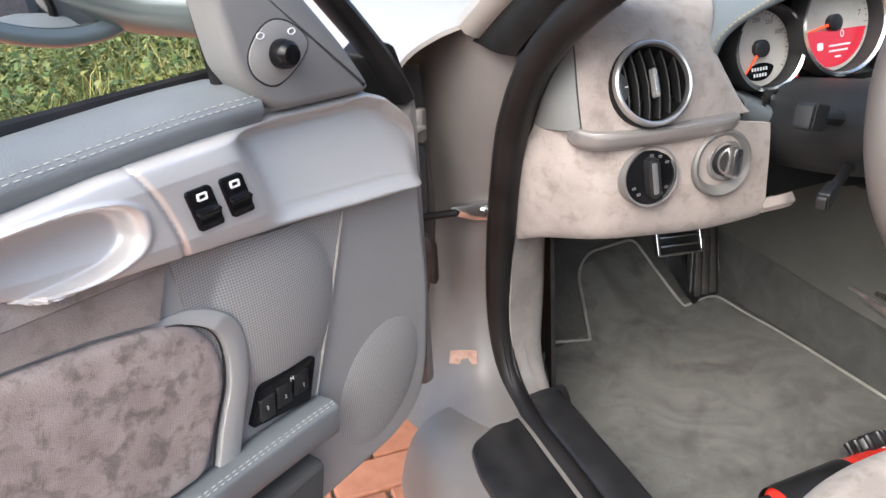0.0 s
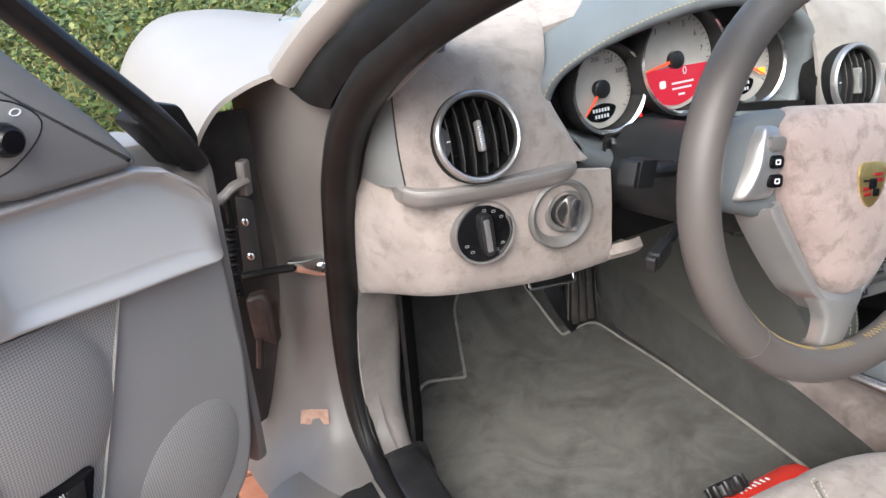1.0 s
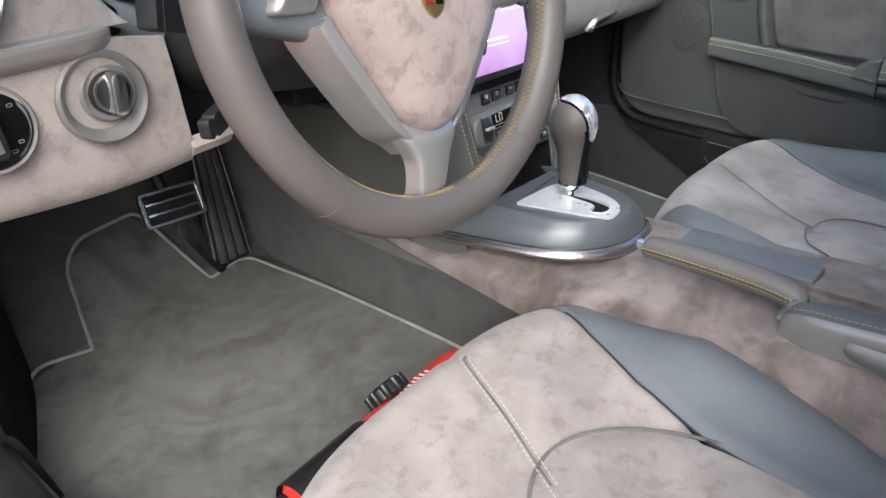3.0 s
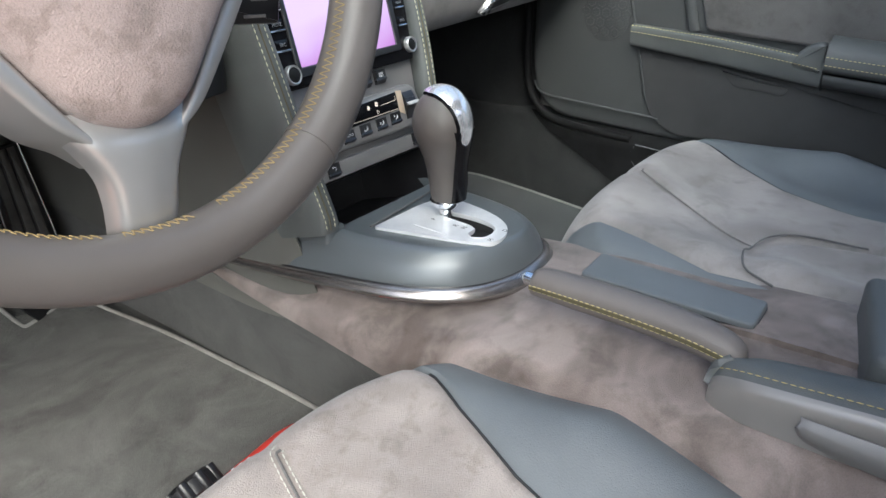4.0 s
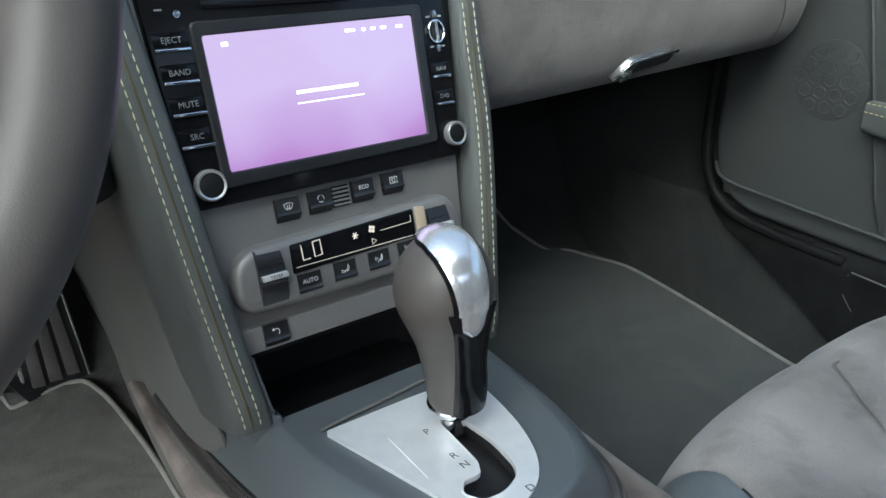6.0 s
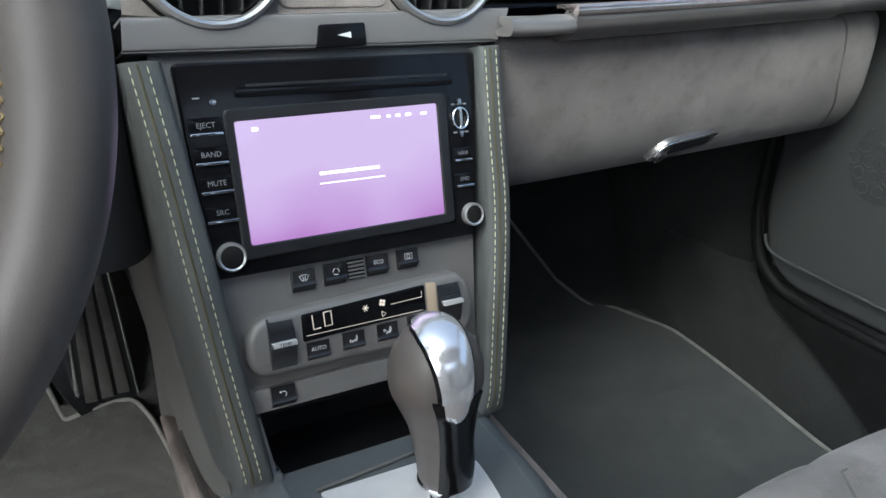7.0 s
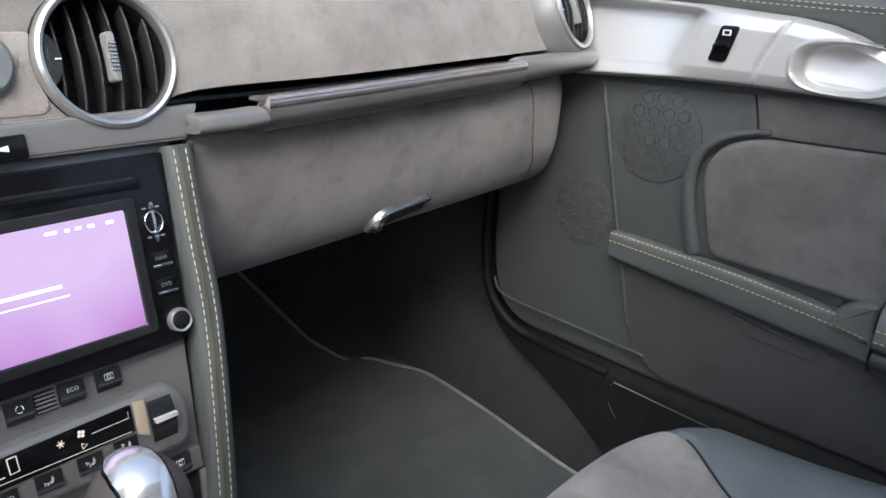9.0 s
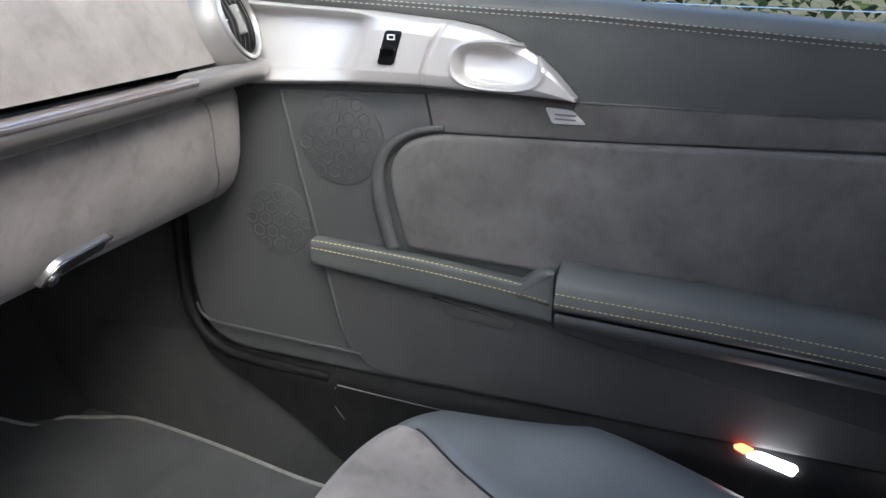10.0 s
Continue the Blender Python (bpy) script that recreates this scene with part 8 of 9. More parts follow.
LEV = [(0.4715, 0.0160, 0.0160, 0.009), (0.476, 0.0180, 0.0185, 0.009), (0.490, 0.0186, 0.0195, 0.0075), (0.505, 0.0190, 0.0205, 0.005), (0.520, 0.0212, 0.0228, 0.003), (0.534, 0.0252, 0.0262, 0.0005), (0.546, 0.0290, 0.0295, -0.0015), (0.557, 0.0305, 0.0310, -0.002)]
LZ, LRZ = 0.557, 0.037


def lever_at(z):
    k = [q[0] for q in LEV]
    return [float(np.interp(z, k, [q[i] for q in LEV])) for i in (1, 2, 3)]


def lever_pt(h, x, out=0.0):
    """A point on the rear face of the grip: h is a height up to LZ, then an angle over the top; x across."""
    if h <= LZ:
        rx, ry, cx = lever_at(h)
        k = math.sqrt(max(0.0, 1 - (x / rx) ** 2))
        return Vector((cx + x * (1 + out / rx), -0.121 - (ry + out) * k, h))
    a = radians(90 - (h - LZ))
    k = math.sqrt(max(0.0, 1 - (x / 0.0305) ** 2))
    return Vector((-0.002 + x, -0.121 - (0.031 + out) * k * math.sin(a), LZ + (LRZ + out) * k * math.cos(a)))


bm = bmesh.new()
rings = []
for z in list(np.linspace(LEV[0][0], LZ, 22)) + [LZ + LRZ * math.sin(radians(a)) for a in (10, 20, 30, 40, 50, 60, 70, 80, 87)]:
    rx, ry, cx = lever_at(z)
    k = math.sqrt(max(0.0, 1 - (max(0.0, z - LZ) / LRZ) ** 2))
    rings.append([Vector((cx + rx * k * math.cos(2 * math.pi * q / 36), -0.121 + ry * k * math.sin(2 * math.pi * q / 36), z)) for q in range(36)])
rings_mesh(bm, rings)
part("grip", bm, LEATHER_WARM, lev, "warm grey leather grip")
CAPMETAL = mat("bright_satin_chrome", (0.80, 0.80, 0.81), rough=0.2, metal=0.75)
CAPH = [LZ - 0.016, LZ - 0.013, LZ - 0.008, LZ, LZ + 25, LZ + 50, LZ + 75, LZ + 100, LZ + 118, LZ + 124]
CAPW = [0.002, 0.0062, 0.0085, 0.0097, 0.0112, 0.0128, 0.0135, 0.0122, 0.0075, 0.002]


def cap_f(u, v):
    """u from the rear tip up over the top to the front, v across."""
    i = u * (len(CAPH) - 1)
    h, w = np.interp(i, range(len(CAPH)), CAPH), np.interp(i, range(len(CAPW)), CAPW)
    q = 2 * v - 1
    return lever_pt(float(h), -0.0025 + float(w) * q, 0.0016 - 0.0012 * q ** 4)


part("cap", surf(cap_f, 72, 16, 0.002), CAPMETAL, lev, "polished chrome cap")
for q in (0.0, 1.0):
    part("cap_edge", tube([cap_f(k / 60, q) for k in range(61)], 0.0023, 8), GLOSS, lev)
SPH = [(0.474, 0.0135, 0.002), (0.490, 0.0135, 0.002), (0.510, 0.0125, 0.002), (0.530, 0.0125, 0.001), (0.545, 0.0135, 0.0), (0.556, 0.0165, 0.0)]
spine = sweep_rows([[lever_pt(z, c + w * q, 0.0012 - 0.001 * q ** 4) for q in (-1, -0.75, -0.4, 0, 0.4, 0.75, 1)] for z, w, c in SPH], 4)
part("spine", surf(spine, 30, 24, 0.002), GLOSS, lev, "gloss black rear spine")

FRAME = MIDDLE
# ---- handbrake and tray ----
hb = thing("handbrake_lever", (-0.045, -0.35, 0.43), "leather handbrake lever with yellow stitching", "handbrake")
hrows = []
for x, y, z, w, h in ((-0.062, -0.262, 0.447, 0.009, 0.008), (-0.0618, -0.268, 0.4505, 0.0135, 0.012), (-0.0630, -0.30, 0.4525, 0.0150, 0.0135), (-0.0650, -0.36, 0.4530, 0.0152, 0.0140), (-0.0675, -0.41, 0.4520, 0.0152, 0.0140), (-0.0695, -0.442, 0.4475, 0.0142, 0.0135), (-0.0705, -0.456, 0.441, 0.010, 0.011), (-0.0708, -0.459, 0.437, 0.003, 0.004)):
    hrows.append([(x + w * math.cos(a) * (1 if math.sin(a) > 0 else 1.04), y, z - 0.004 + h * math.sin(a) * (1 if math.sin(a) > 0 else 1.3)) for a in [2 * math.pi * k / 14 for k in range(15)]])
fh = sweep_rows(hrows, 4)
part("grip", surf(fh, 32, 56, -0.003), GRIPLEATHER, hb, "grey leather grip")
hout = lambda t, v, d: Vector(fh(t, v)) + Vector((math.cos(2 * math.pi * v), 0, math.sin(2 * math.pi * v))) * d
part("seam_band", surf(lambda u, v: hout(0.09 + 0.79 * u, 0.508 + 0.030 * v, 0.0005), 30, 6, 0.0008), OLIVE, hb, "olive leather seam strip")
for v in (0.503, 0.543):
    part("grip_stitching", stitches([hout(0.08 + 0.81 * k / 50, v, 0.0006) for k in range(51)], 0.0040, 0.0014, 0.0005), THREAD_GRIP, hb)
part("release_button", lathe([(0.0065, -0.004), (0.0065, 0.006), (0.0045, 0.0085), (0.001, 0.009)], (lambda a, b, d: Vector((-0.062 + a, -0.260 + d, 0.445 + b))), 20), CHROME, hb, "chrome release button")
FRAME = PLAIN
tray = thing("console_tray", (0.032, -0.36, 0.43), "slate lid of the narrow console tray", "tray lid")
lid_o = rounded([(0.008, -0.281), (0.057, -0.281), (0.055, -0.448), (0.008, -0.448)][::-1], [0.006, 0.006, 0.004, 0.006])
part("lid", prism(lid_o, WORLD, 0.4455, 0.4520, 0.0025, steps=3), LEATHER, tray, "slate leather-grained lid")
part("lid_edge", prism(offset(lid_o, -0.0008), WORLD, 0.4425, 0.4462, 0.0004), BLACK, tray)
part("box", prism(offset(lid_o, 0.003), WORLD, 0.405, 0.4436, 0.0005), ALC_TUNNEL, tray, "brown suede tray box")
FRAME = MIDDLE
ar = thing("armrest_box", (0, -0.6, 0.43), "slate leather console armrest with yellow edge stitching", "armrest")
af = sweep_rows([[(xl, y, 0.405), (xl - 0.002, y, zt - 0.014), (xl + 0.008, y, zt - 0.003), (xl + 0.020, y, zt), (xr - 0.006, y, zt - 0.002), (xr, y, zt - 0.012), (xr, y, 0.41)] for y, xl, xr, zt in ((-0.438, -0.093, -0.088, 0.424), (-0.441, -0.096, -0.082, 0.436), (-0.455, -0.103, -0.074, 0.445), (-0.50, -0.110, -0.068, 0.453), (-0.70, -0.112, -0.064, 0.468), (-0.95, -0.112, -0.064, 0.475))], 5)
part("side_pad", surf(af, 40, 30, 0.004), PADLEATHER, ar, "slate leather side pad")
part("side_panel", surf(lambda u, v: Vector(af(0.14 + 0.84 * u, 0.02 + 0.25 * v)) + Vector((-0.0028, 0, 0)), 30, 8, 0.002), STRIPSATIN, ar, "satin taupe side panel below the pad")
part("pad_stitching", stitches([Vector(af(0.10 + 0.85 * k / 60, 0.33)) + Vector((-0.0008, 0, 0.0004)) for k in range(61)], 0.0046, 0.0016, 0.0005), THREAD, ar)
part("side_trim", surf(sweep_rows([[(x, y, z1), (x - 0.004, y, (z0 + z1) / 2), (x, y, z0)] for x, y, z0, z1 in ((-0.113, -0.510, 0.426, 0.432), (-0.115, -0.53, 0.416, 0.434), (-0.117, -0.65, 0.410, 0.435), (-0.117, -0.9, 0.41, 0.435))], 4), 12, 6, 0.004), CONSOLE, ar, "satin grey side trim")
part("lid", prism(rounded([(-0.060, -0.95), (0.095, -0.95), (0.088, -0.514), (-0.060, -0.540)], 0.014), WORLD, 0.425, 0.468, 0.010, steps=4), PADLEATHER, ar, "slate leather armrest lid")

FRAME = DRIVER
# ---- pedals ----
bp_ = thing("brake_pedal", (-0.305, 0.45, 0.40), "black rubber brake pedal with chrome frame", "pedal")
BPW = plane_map((-0.305, 0.408, 0.430), (1, 0.0, -0.10), (0, 0.45, 1))
part("pad", prism(rect(-0.050, -0.026, 0.050, 0.026, 0.006), BPW, -0.012, 0.0, 0.003), BLACK, bp_)
part("frame", frame_ring(rect(-0.052, -0.028, 0.052, 0.028, 0.007), rect(-0.046, -0.0225, 0.046, 0.0225, 0.004), BPW, -0.004, 0.003, 0.001), SATIN, bp_, "satin chrome frame")
for q in (-0.008, 0.009):
    part("rib", prism(rect(-0.044, q - 0.0025, 0.044, q + 0.0025, 0.001), BPW, 0, 0.0032, 0.001), SATIN, bp_)
part("arm", tube([(-0.305, 0.42, 0.43), (-0.30, 0.48, 0.52), (-0.29, 0.54, 0.66)], 0.011, 8), BLACK, bp_)
gp = thing("throttle_pedal", (-0.18, 0.45, 0.25), "long black ribbed throttle pedal with a bright edge", "pedal")
GPW = plane_map((-0.185, 0.466, 0.250), (1, 0.0, 0.03), (0.16, 0.16, 1))
part("pad", prism(rounded([(-0.042, 0.0), (0.030, -0.004), (0.036, 0.24), (-0.012, 0.24)], 0.006), GPW, -0.012, 0.004, 0.003), BLACK, gp)
WORN = mat("worn_grey_rubber", (0.050, 0.046, 0.042), (0.080, 0.074, 0.068), 30, 0.6, bump=0.2, bscale=600)
for k in range(3):
    a0, a1 = -0.026 + 0.020 * k, 0.000 + 0.0125 * k
    part("rib", prism([(a0 - 0.0075, 0.008), (a0 + 0.0075, 0.006), (a1 + 0.0045, 0.236), (a1 - 0.0045, 0.236)], GPW, 0.003, 0.0085, 0.0012), WORN, gp, "worn rubber rib")
part("bright_edge", tube([GPW(-0.0425, 0.002, 0.004), GPW(-0.028, 0.12, 0.005), GPW(-0.0125, 0.238, 0.004)], 0.0026, 8), SATIN, gp, "bright metal edge")
part("bright_edge", tube([GPW(0.0305, -0.002, 0.004), GPW(0.034, 0.12, 0.005), GPW(0.0365, 0.238, 0.004)], 0.0018, 8), SATIN, gp, "bright metal edge")
part("pedal_box", surf(sweep_rows([[(-0.262, 0.505, 0.33), (-0.245, 0.47, 0.28), (-0.228, 0.452, 0.246)], [(-0.228, 0.52, 0.38), (-0.215, 0.49, 0.30), (-0.205, 0.46, 0.246)]], 4), 6, 10, 0.004), BLACK, gp)

# ---- floor mats ----


def floor_mat(outline, zf, material, label, r):
    """A velour mat with a piped edge, lying on the carpet and following its slope."""
    m = thing("floor_mat", (sum(p[0] for p in outline) / len(outline), 0.1, zf(0.1)), label, "floor mat", "floor mats")
    o = rounded(outline, r, 6)
    bm = bmesh.new()
    # strips across the mat so that it follows the slope
    ys = sorted(set([round(float(q), 4) for q in np.linspace(min(p.y for p in o), max(p.y for p in o), 46)]))
    rows = []
    for y in ys:
        xs = []
        for i in range(len(o)):
            a, b = o[i - 1], o[i]
            if (a.y - y) * (b.y - y) < 0:
                xs.append(a.x + (b.x - a.x) * (y - a.y) / (b.y - a.y))
        xs.sort()
        rows.append((y, xs))
    for (y0, x0), (y1, x1) in zip(rows, rows[1:]):
        if len(x0) < 2 or len(x1) < 2:
            continue
        if len(x0) == len(x1):
            pairs = [(x0[k], x0[k + 1], x1[k], x1[k + 1]) for k in range(0, len(x0) - 1, 2)]
        else:
            pairs = [(x0[0], x0[-1], x1[0], x1[-1])]
        for a0, a1, b0, b1 in pairs:
            n = 10
            v0 = [bm.verts.new((a0 + (a1 - a0) * k / n, y0, zf(y0) + 0.006)) for k in range(n + 1)]
            v1 = [bm.verts.new((b0 + (b1 - b0) * k / n, y1, zf(y1) + 0.006)) for k in range(n + 1)]
            for k in range(n):
                bm.faces.new((v0[k], v0[k + 1], v1[k + 1], v1[k]))
    bmesh.ops.remove_doubles(bm, verts=bm.verts, dist=1e-5)
    top_faces = list(bm.faces)
    ext = bmesh.ops.extrude_face_region(bm, geom=top_faces)
    for e_ in ext["geom"]:
        if isinstance(e_, bmesh.types.BMVert):
            e_.co.z -= 0.0055
    part("velour", bm, material, m)
    part("piping", tube([(p.x, p.y, zf(p.y) + 0.006) for p in o], 0.0032, 8, closed=True), PIPING if material is MAT_FAB else PIPING_SHADED, m, "lighter piped edge")
    return m


def slope(z0, rise):
    return lambda y: z0 + float(np.interp(y, [-2] + [q[0] for q in rise], [0] + [q[1] for q in rise]))


floor_mat([(-0.127, -0.45), (-0.125, 0.06), (-0.131, 0.27), (-0.140, 0.364), (-0.146, 0.412), (-0.164, 0.461), (-0.206, 0.458), (-0.247, 0.452), (-0.264, 0.515), (-0.285, 0.590), (-0.400, 0.585), (-0.440, 0.560), (-0.482, 0.430), (-0.560, 0.452), (-0.600, 0.41), (-0.630, 0.33), (-0.655, 0.24), (-0.650, -0.45)], slope(0.230, FLAT), MAT_FAB, "grey velour driver's floor mat with light piping", [0.02, 0.02, 0.05, 0.03, 0.03, 0.025, 0.03, 0.006, 0.02, 0.02, 0.02, 0.03, 0.006, 0.02, 0.03, 0.04, 0.04, 0.02])
FRAME = PASSENGER
floor_mat([(0.145, -0.45), (0.145, 0.40), (0.165, 0.548), (0.400, 0.548), (0.475, 0.503), (0.568, 0.440), (0.625, 0.402), (0.668, 0.397), (0.714, 0.308), (0.708, 0.24), (0.693, 0.14), (0.656, -0.04), (0.640, -0.45)], slope(0.194, STEEP), MAT_FAB_SHADED, "velour passenger's floor mat with light piping, its shade in the colour", [0.02, 0.03, 0.03, 0.03, 0.03, 0.03, 0.02, 0.02, 0.03, 0.03, 0.04, 0.04, 0.02])

FRAME = DRIVER
# ---- fire extinguisher in front of the driver's seat ----
fe = thing("fire_extinguisher", (-0.38, -0.105, 0.235), "small red fire extinguisher lying before the driver's seat", "fire extinguisher")
FEW = lambda a, b, d: Vector((-0.205 - d, -0.114 + a, 0.295 + b - 0.05 * d))
part("cylinder", lathe([(0.010, 0.0), (0.030, 0.004), (0.0385, 0.016), (0.041, 0.035), (0.041, 0.295), (0.034, 0.301), (0.02, 0.304)], FEW, 40), RED, fe, "red lacquered cylinder")
part("clamp_band", lathe([(0.0425, 0.185), (0.0435, 0.188), (0.0435, 0.300), (0.0425, 0.303)], FEW, 40, cap0=False, cap1=False), BLACK, fe, "black clamp band")
for k in range(7):
    part("label_bar", prism(rect(-0.004, -0.0015, 0.008 + 0.004 * (k % 3), 0.0015, 0.0005), (lambda a, b, d, k=k: FEW((0.0412 + d) * math.cos(1.25 - (a * 14)), (0.0412 + d) * math.sin(1.25 - (a * 14)), 0.075 + 0.008 * k + b)), 0.0, 0.0006, 0), WHITE_INK, fe)
part("gauge_head", lathe([(0.022, 0.0), (0.026, 0.004), (0.026, 0.018), (0.022, 0.023), (0.004, 0.024)], plane_map((-0.330, -0.068, 0.324), (1, 0, 0), (0, -0.6, 0.8)), 28), BLACK, fe, "black clamp knob")
for k in range(9):
    a = 2 * math.pi * k / 9
    K = plane_map((-0.330, -0.068, 0.324), (1, 0, 0), (0, -0.6, 0.8))
    part("knob_lug", lathe([(0.0055, 0.002), (0.0055, 0.020), (0.004, 0.0225)], shift(K, 0.0245 * math.cos(a), 0.0245 * math.sin(a)), 10), BLACK, fe)
part("valve", prism(rect(-0.03, -0.02, 0.03, 0.02, 0.006), lambda a, b, d: FEW(a, b, 0.302 + d), 0.0, 0.05, 0.006), BLACK, fe, "black valve body")
part("mount", prism(rect(-0.52, -0.150, -0.24, -0.070, 0.01), WORLD, 0.232, 0.256, 0.003), PLASTIC_DARK, fe)

# seat seams: a stitched middle seam and the arched inner cushion


def on_seat(top_, x0, x, y):
    lo, hi = 0.22, 1.0
    for _ in range(30):
        m_ = (lo + hi) / 2
        p_ = top_((x - x0) / 0.26, m_)
        lo, hi = (m_, hi) if p_[1] > y else (lo, m_)
    p_ = top_((x - x0) / 0.26, lo)
    return Vector((x, p_[1], p_[2]))


def seam_line(top_, x0, pts, down):
    """A seam that follows the cushion through points of the plan."""
    return [on_seat(top_, x0, p.x, p.y) - Vector((0, 0, down)) for p in smooth([(x, y, 0) for x, y in pts], 8)]


def across(line, d):
    """The same line, moved sideways."""
    out = []
    for k, p in enumerate(line):
        t_ = line[min(k + 1, len(line) - 1)] - line[max(k - 1, 0)]
        out.append(p + Vector((-t_.y, t_.x, 0)).normalized() * d)
    return out


FRAME = DRIVER
mid_d = seam_line(top_d, -0.352, [(-0.306, -0.178), (-0.318, -0.207), (-0.345, -0.276), (-0.376, -0.340), (-0.405, -0.40)], 0.0)
part("middle_seam", tube([p - Vector((0, 0, 0.0008)) for p in mid_d], 0.0012, 6), ALC_SHADED, seat_d)
for d_ in (-0.0045, 0.0045):
    part("seam_stitching", stitches([p + Vector((0, 0, 0.0012)) for p in across(mid_d, d_)], 0.0050, 0.0016, 0.0008), THREAD_PALE, seat_d, "pale double stitching")
arch_d = [on_seat(top_d, -0.352, -0.352 + 0.135 * math.cos(radians(a)), -0.53 + 0.20 * abs(math.sin(radians(a)))) - Vector((0, 0, 0.0050)) for a in range(8, 173, 4)]
part("arch_seam", tube(arch_d, 0.0022, 6), ALC_SHADED, seat_d)
FRAME = PASSENGER
mid_p = seam_line(top_p, 0.335, [(0.318, -0.205), (0.305, -0.23), (0.255, -0.31), (0.220, -0.365), (0.205, -0.394)], 0.0008)
part("middle_seam", tube(mid_p, 0.0009, 6), ALC_SHADED2, seat_p)
arch_p = seam_line(top_p, 0.335, [(0.100, -0.440), (0.108, -0.412), (0.135, -0.400), (0.19, -0.395), (0.240, -0.398), (0.270, -0.415), (0.285, -0.445), (0.288, -0.50)], 0.0004)
part("arch_seam", tube(arch_p, 0.0012, 6), ALC_SHADED, seat_p)

FRAME = PLAIN
# ---- outside: earth, weeds and grass, hedges ----
GROUND = mat("mossy_earth", (0.045, 0.05, 0.022), (0.10, 0.095, 0.045), 3, 0.95, bump=0.6, bscale=60, fine=0.4, fscale=40)
setting("ground", surf(lambda u, v: (-3000 + 6000 * u, -3000 + 6000 * v, -0.03), 4, 4, 0.02), GROUND, "mossy earth reaching to the horizon", "ground")


def leaf_material(name, c1, c2, c3):
    m = bpy.data.materials.new(name)
    m.use_nodes = True
    nt = m.node_tree
    geo = nt.nodes.new("ShaderNodeNewGeometry")
    rp = nt.nodes.new("ShaderNodeValToRGB")
    e = rp.color_ramp.elements
    e[0].color, e[1].color = (*c1, 1), (*c3, 1)
    k = e.new(0.55)
    k.color = (*c2, 1)
    nt.links.new(geo.outputs["Random Per Island"], rp.inputs[0])
    b = nt.nodes["Principled BSDF"]
    nt.links.new(rp.outputs[0], b.inputs["Base Color"])
    b.inputs["Roughness"].default_value = 0.55
    return m


LEAF = leaf_material("weed_leaves", (0.025, 0.055, 0.012), (0.075, 0.12, 0.025), (0.20, 0.20, 0.05))
GRASS = leaf_material("dry_grass", (0.07, 0.11, 0.025), (0.17, 0.18, 0.05), (0.36, 0.30, 0.11))
HEDGE = leaf_material("hedge_leaves", (0.018, 0.035, 0.010), (0.045, 0.07, 0.02), (0.09, 0.11, 0.03))


def foliage(n, place, size, upright, rng):
    """Many bent leaves, as one mesh."""
    verts, faces = [], []
    for _ in range(n):
        x, y, z, h = place(rng)
        a, tilt = rng.uniform(0, 6.283), rng.uniform(-0.5, 1.2)
        s = size * rng.uniform(0.5, 1.4)
        d = Vector((math.cos(a) * math.cos(tilt), math.sin(a) * math.cos(tilt), math.sin(tilt)))
        if upright:
            d = Vector((rng.gauss(0, 0.35), rng.gauss(0, 0.35), 1)).normalized()
            s = h * rng.uniform(0.6, 1.2)
        w = Vector((-math.sin(a), math.cos(a), 0)) * (0.0035 if upright else s * 0.38)
        p = Vector((x, y, z))
        q = p + d * s * 0.55 + Vector((0, 0, 0.06 * s))
        t = p + d * s - Vector((0, 0, 0.12 * s)) + Vector((d.x, d.y, 0)) * s * (0.3 if upright else 0)
        i = len(verts)
        verts += [tuple(p), tuple(q - w), tuple(q + w), tuple(t)]
        faces += [(i, i + 2, i + 1), (i + 1, i + 2, i + 3)]
    me = bpy.data.meshes.new("leaves")
    me.from_pydata(verts, [], faces)
    return me


def stuff(name, me, material, label, category):
    me.materials.append(material)
    return tagged(new(name, me), label, category, "", "stuff")


rng = random.Random(7)
clumps = [(rng.uniform(-6.0, 1.6), rng.uniform(2.7, 7.8), rng.uniform(0.25, 0.85)) for _ in range(150)]


def in_clump(r):
    cx, cy, h = r.choice(clumps)
    rr = 0.34 * math.sqrt(r.random())
    a = r.uniform(0, 6.283)
    return cx + rr * math.cos(a), cy + rr * math.sin(a), r.uniform(0.02, h) * (1 - 0.4 * rr), h


stuff("weeds", foliage(95000, in_clump, 0.036, False, rng), LEAF, "dense green and yellow weeds beside the drive", "weeds")
stuff("grass", foliage(34000, lambda r: (r.uniform(-6.5, 2.0), r.uniform(2.5, 8.5), -0.02, r.uniform(0.15, 0.55)), 0.3, True, rng), GRASS, "long dry grass beside the drive", "grass")


def ring_hedge(r):
    a = r.uniform(0, 6.283)
    rad = 10.5 + r.gauss(0, 0.35)
    h = 1.7 + 0.35 * math.sin(a * 7) + 0.2 * math.sin(a * 17)
    return rad * math.cos(a), rad * math.sin(a) + 1.5, r.random() ** 0.7 * h, h


stuff("hedge", foliage(36000, ring_hedge, 0.16, False, rng), HEDGE, "dark hedge closing the yard all round", "hedge")

# ---- brick paving beside the car ----
MORTAR = mat("sandy_joint", (0.10, 0.075, 0.055), (0.15, 0.115, 0.085), 30, 0.95, bump=0.6, bscale=300)
pave = setting("pavement", surf(lambda u, v: (-3.2 + 6.4 * u, -4.0 + 6.2 * v, -0.012), 4, 4, 0.015), MORTAR, "red brick paving with sandy joints under the car", "paving")
BRICK = bpy.data.materials.new("red_brick")
BRICK.use_nodes = True
nt = BRICK.node_tree
oi, co = nt.nodes.new("ShaderNodeObjectInfo"), nt.nodes.new("ShaderNodeTexCoord")
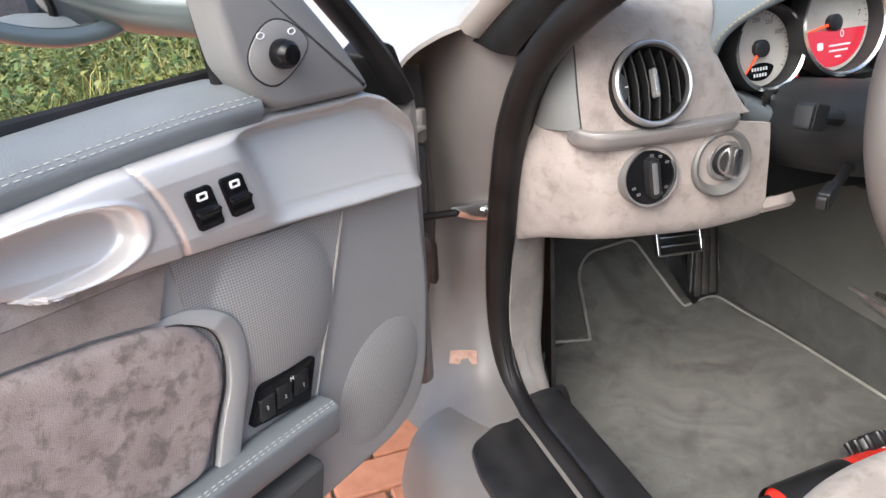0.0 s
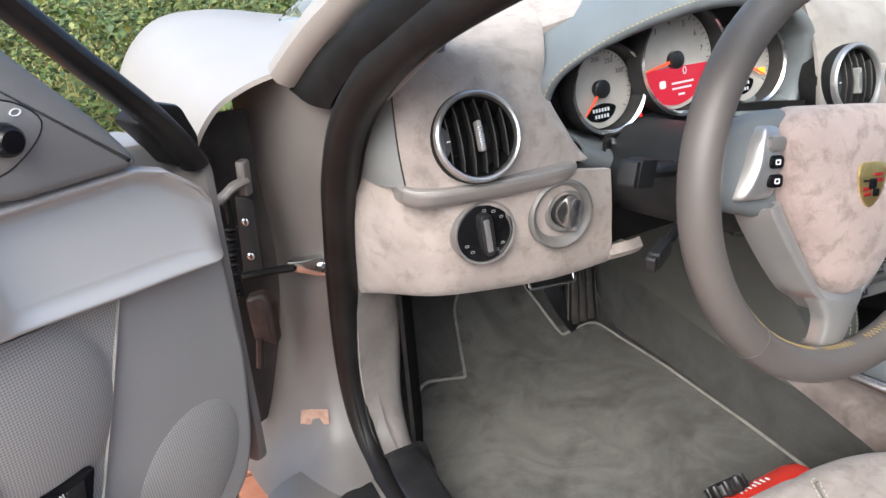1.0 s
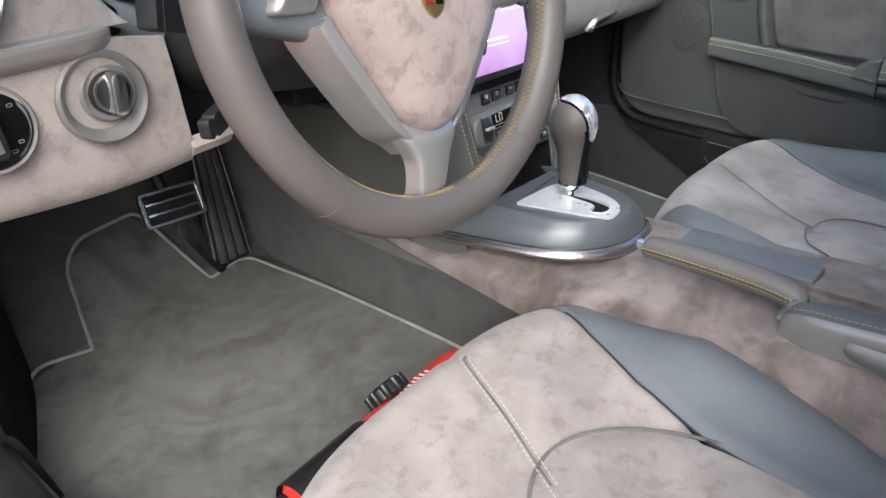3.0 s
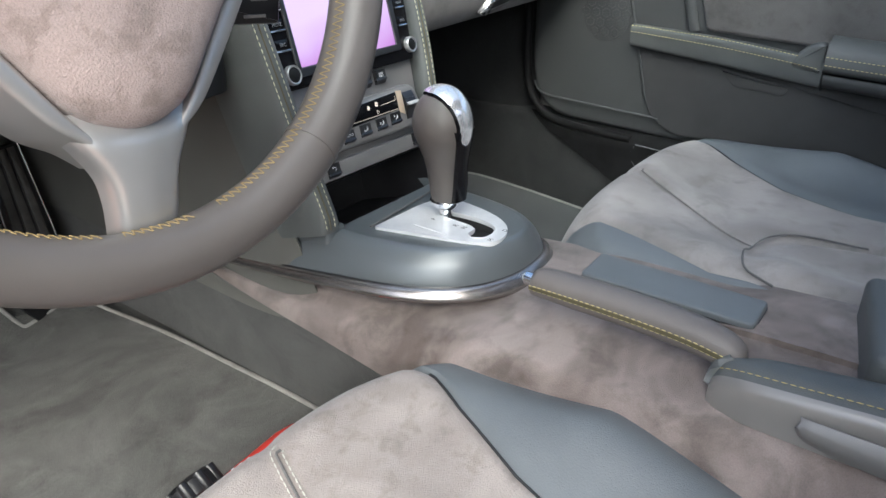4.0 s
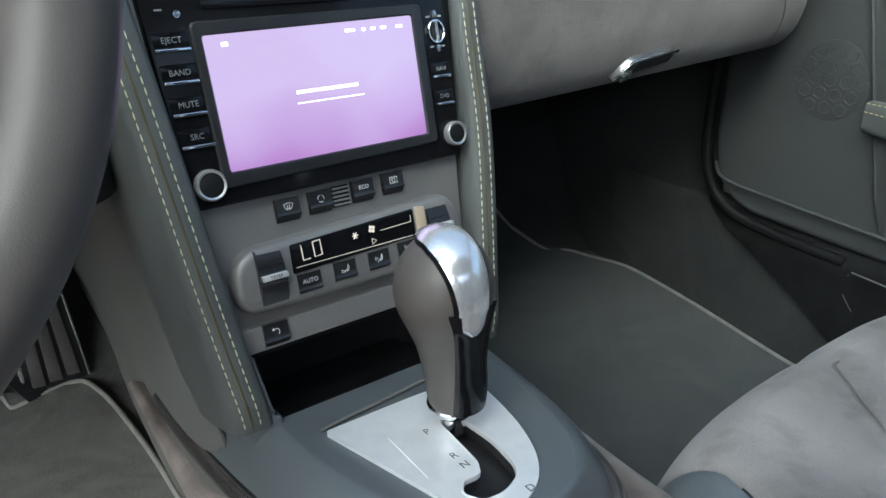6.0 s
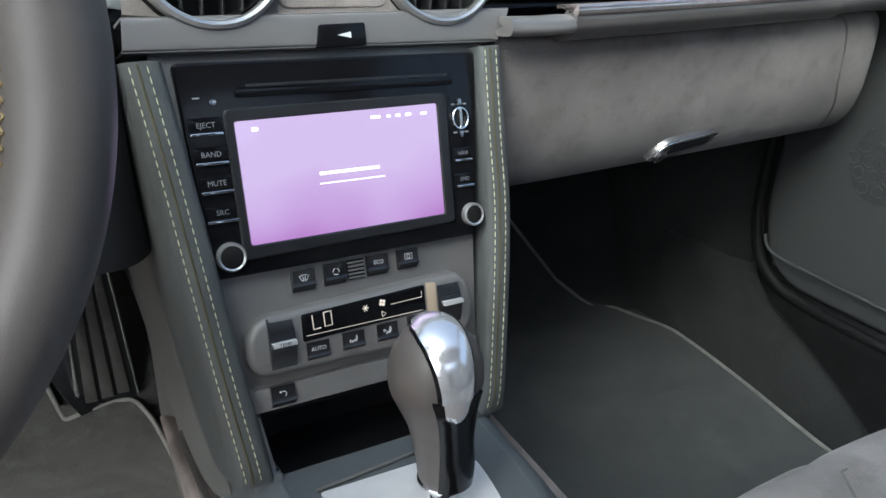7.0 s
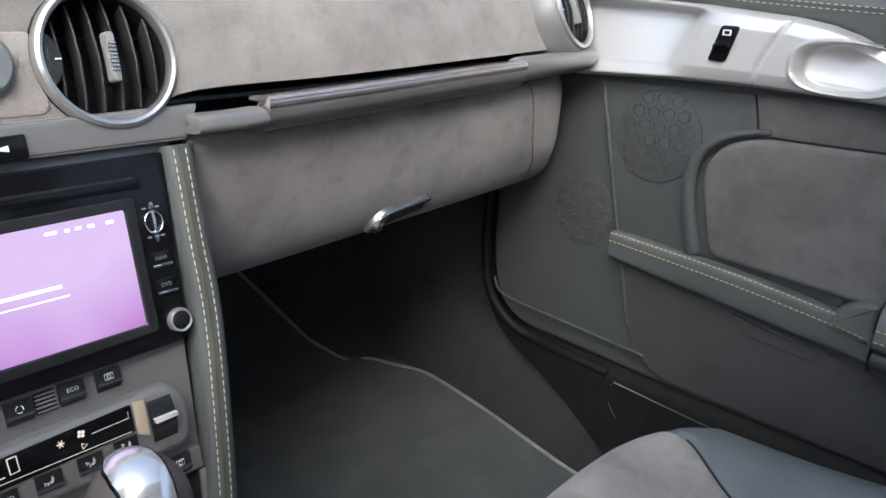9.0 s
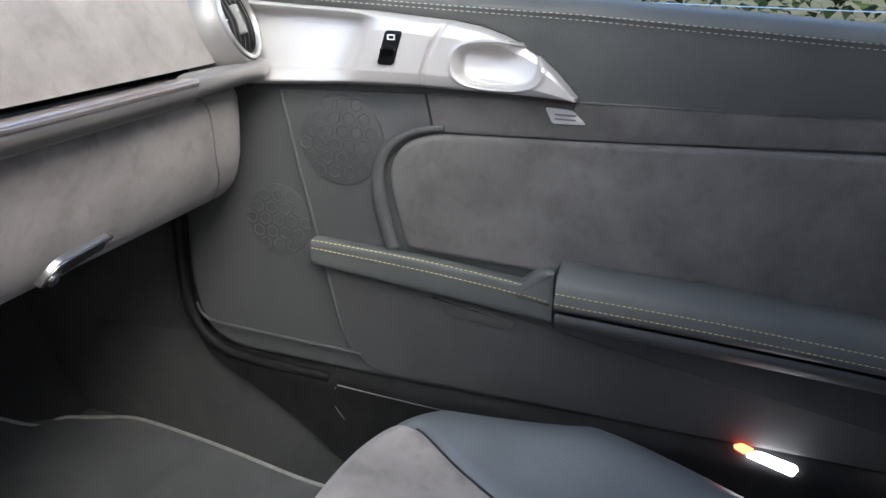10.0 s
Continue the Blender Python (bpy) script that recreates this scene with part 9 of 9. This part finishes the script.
rp = nt.nodes.new("ShaderNodeValToRGB")
rp.color_ramp.elements[0].color, rp.color_ramp.elements[1].color = (0.24, 0.085, 0.045, 1), (0.42, 0.19, 0.11, 1)
nz = nt.nodes.new("ShaderNodeTexNoise")
nz.inputs["Scale"].default_value, nz.inputs["Detail"].default_value = 28, 5
nt.links.new(co.outputs["Object"], nz.inputs["Vector"])
ma = nt.nodes.new("ShaderNodeMath")
ma.operation = "MULTIPLY_ADD"
ma.inputs[1].default_value = 0.45
nt.links.new(oi.outputs["Random"], ma.inputs[0])
nt.links.new(nz.outputs["Fac"], ma.inputs[2])
ms = nt.nodes.new("ShaderNodeMath")
ms.operation = "SUBTRACT"
ms.inputs[1].default_value = 0.22
nt.links.new(ma.outputs[0], ms.inputs[0])
nt.links.new(ms.outputs[0], rp.inputs[0])
nt.links.new(rp.outputs[0], nt.nodes["Principled BSDF"].inputs["Base Color"])
nt.nodes["Principled BSDF"].inputs["Roughness"].default_value = 0.8
bpn = nt.nodes.new("ShaderNodeBump")
bpn.inputs["Strength"].default_value, bpn.inputs["Distance"].default_value = 0.6, 0.004
nt.links.new(nz.outputs["Fac"], bpn.inputs["Height"])
nt.links.new(bpn.outputs[0], nt.nodes["Principled BSDF"].inputs["Normal"])
bm = prism(rect(-0.0965, -0.0465, 0.0965, 0.0465, 0.006, 2), WORLD, -0.03, 0.0, 0.005)
bmesh.ops.recalc_face_normals(bm, faces=bm.faces)
bme = bpy.data.meshes.new("brick")
bm.to_mesh(bme)
bm.free()
bme.materials.append(BRICK)
far_v, far_f = [], []
base_v = [tuple(v.co) for v in bme.vertices]
base_f = [tuple(p.vertices) for p in bme.polygons]
brng = random.Random(3)
for j in range(-40, 22):
    for i in range(-16, 17):
        x, y = 0.2 * i + (0.1 if j % 2 else 0), 0.1 * j
        dz, tw = brng.uniform(-0.003, 0.003), brng.uniform(-1.2, 1.2)
        if -1.9 < x < -0.3 and -0.3 < y < 1.5:
            b = new("brick", bme)
            b.parent = pave
            b.matrix_basis = pose(x, y, dz, 0, 0, tw)
        else:
            m = pose(x, y, dz, 0, 0, tw)
            k = len(far_v)
            far_v += [tuple(m @ Vector(v)) for v in base_v]
            far_f += [tuple(k + q for q in f) for f in base_f]
fm = bpy.data.meshes.new("bricks")
fm.from_pydata(far_v, [], far_f)
fm.materials.append(BRICK)
fb = new("outer_bricks", fm)
fb.parent = pave
tagged(fb, "", "", "", "stuff")
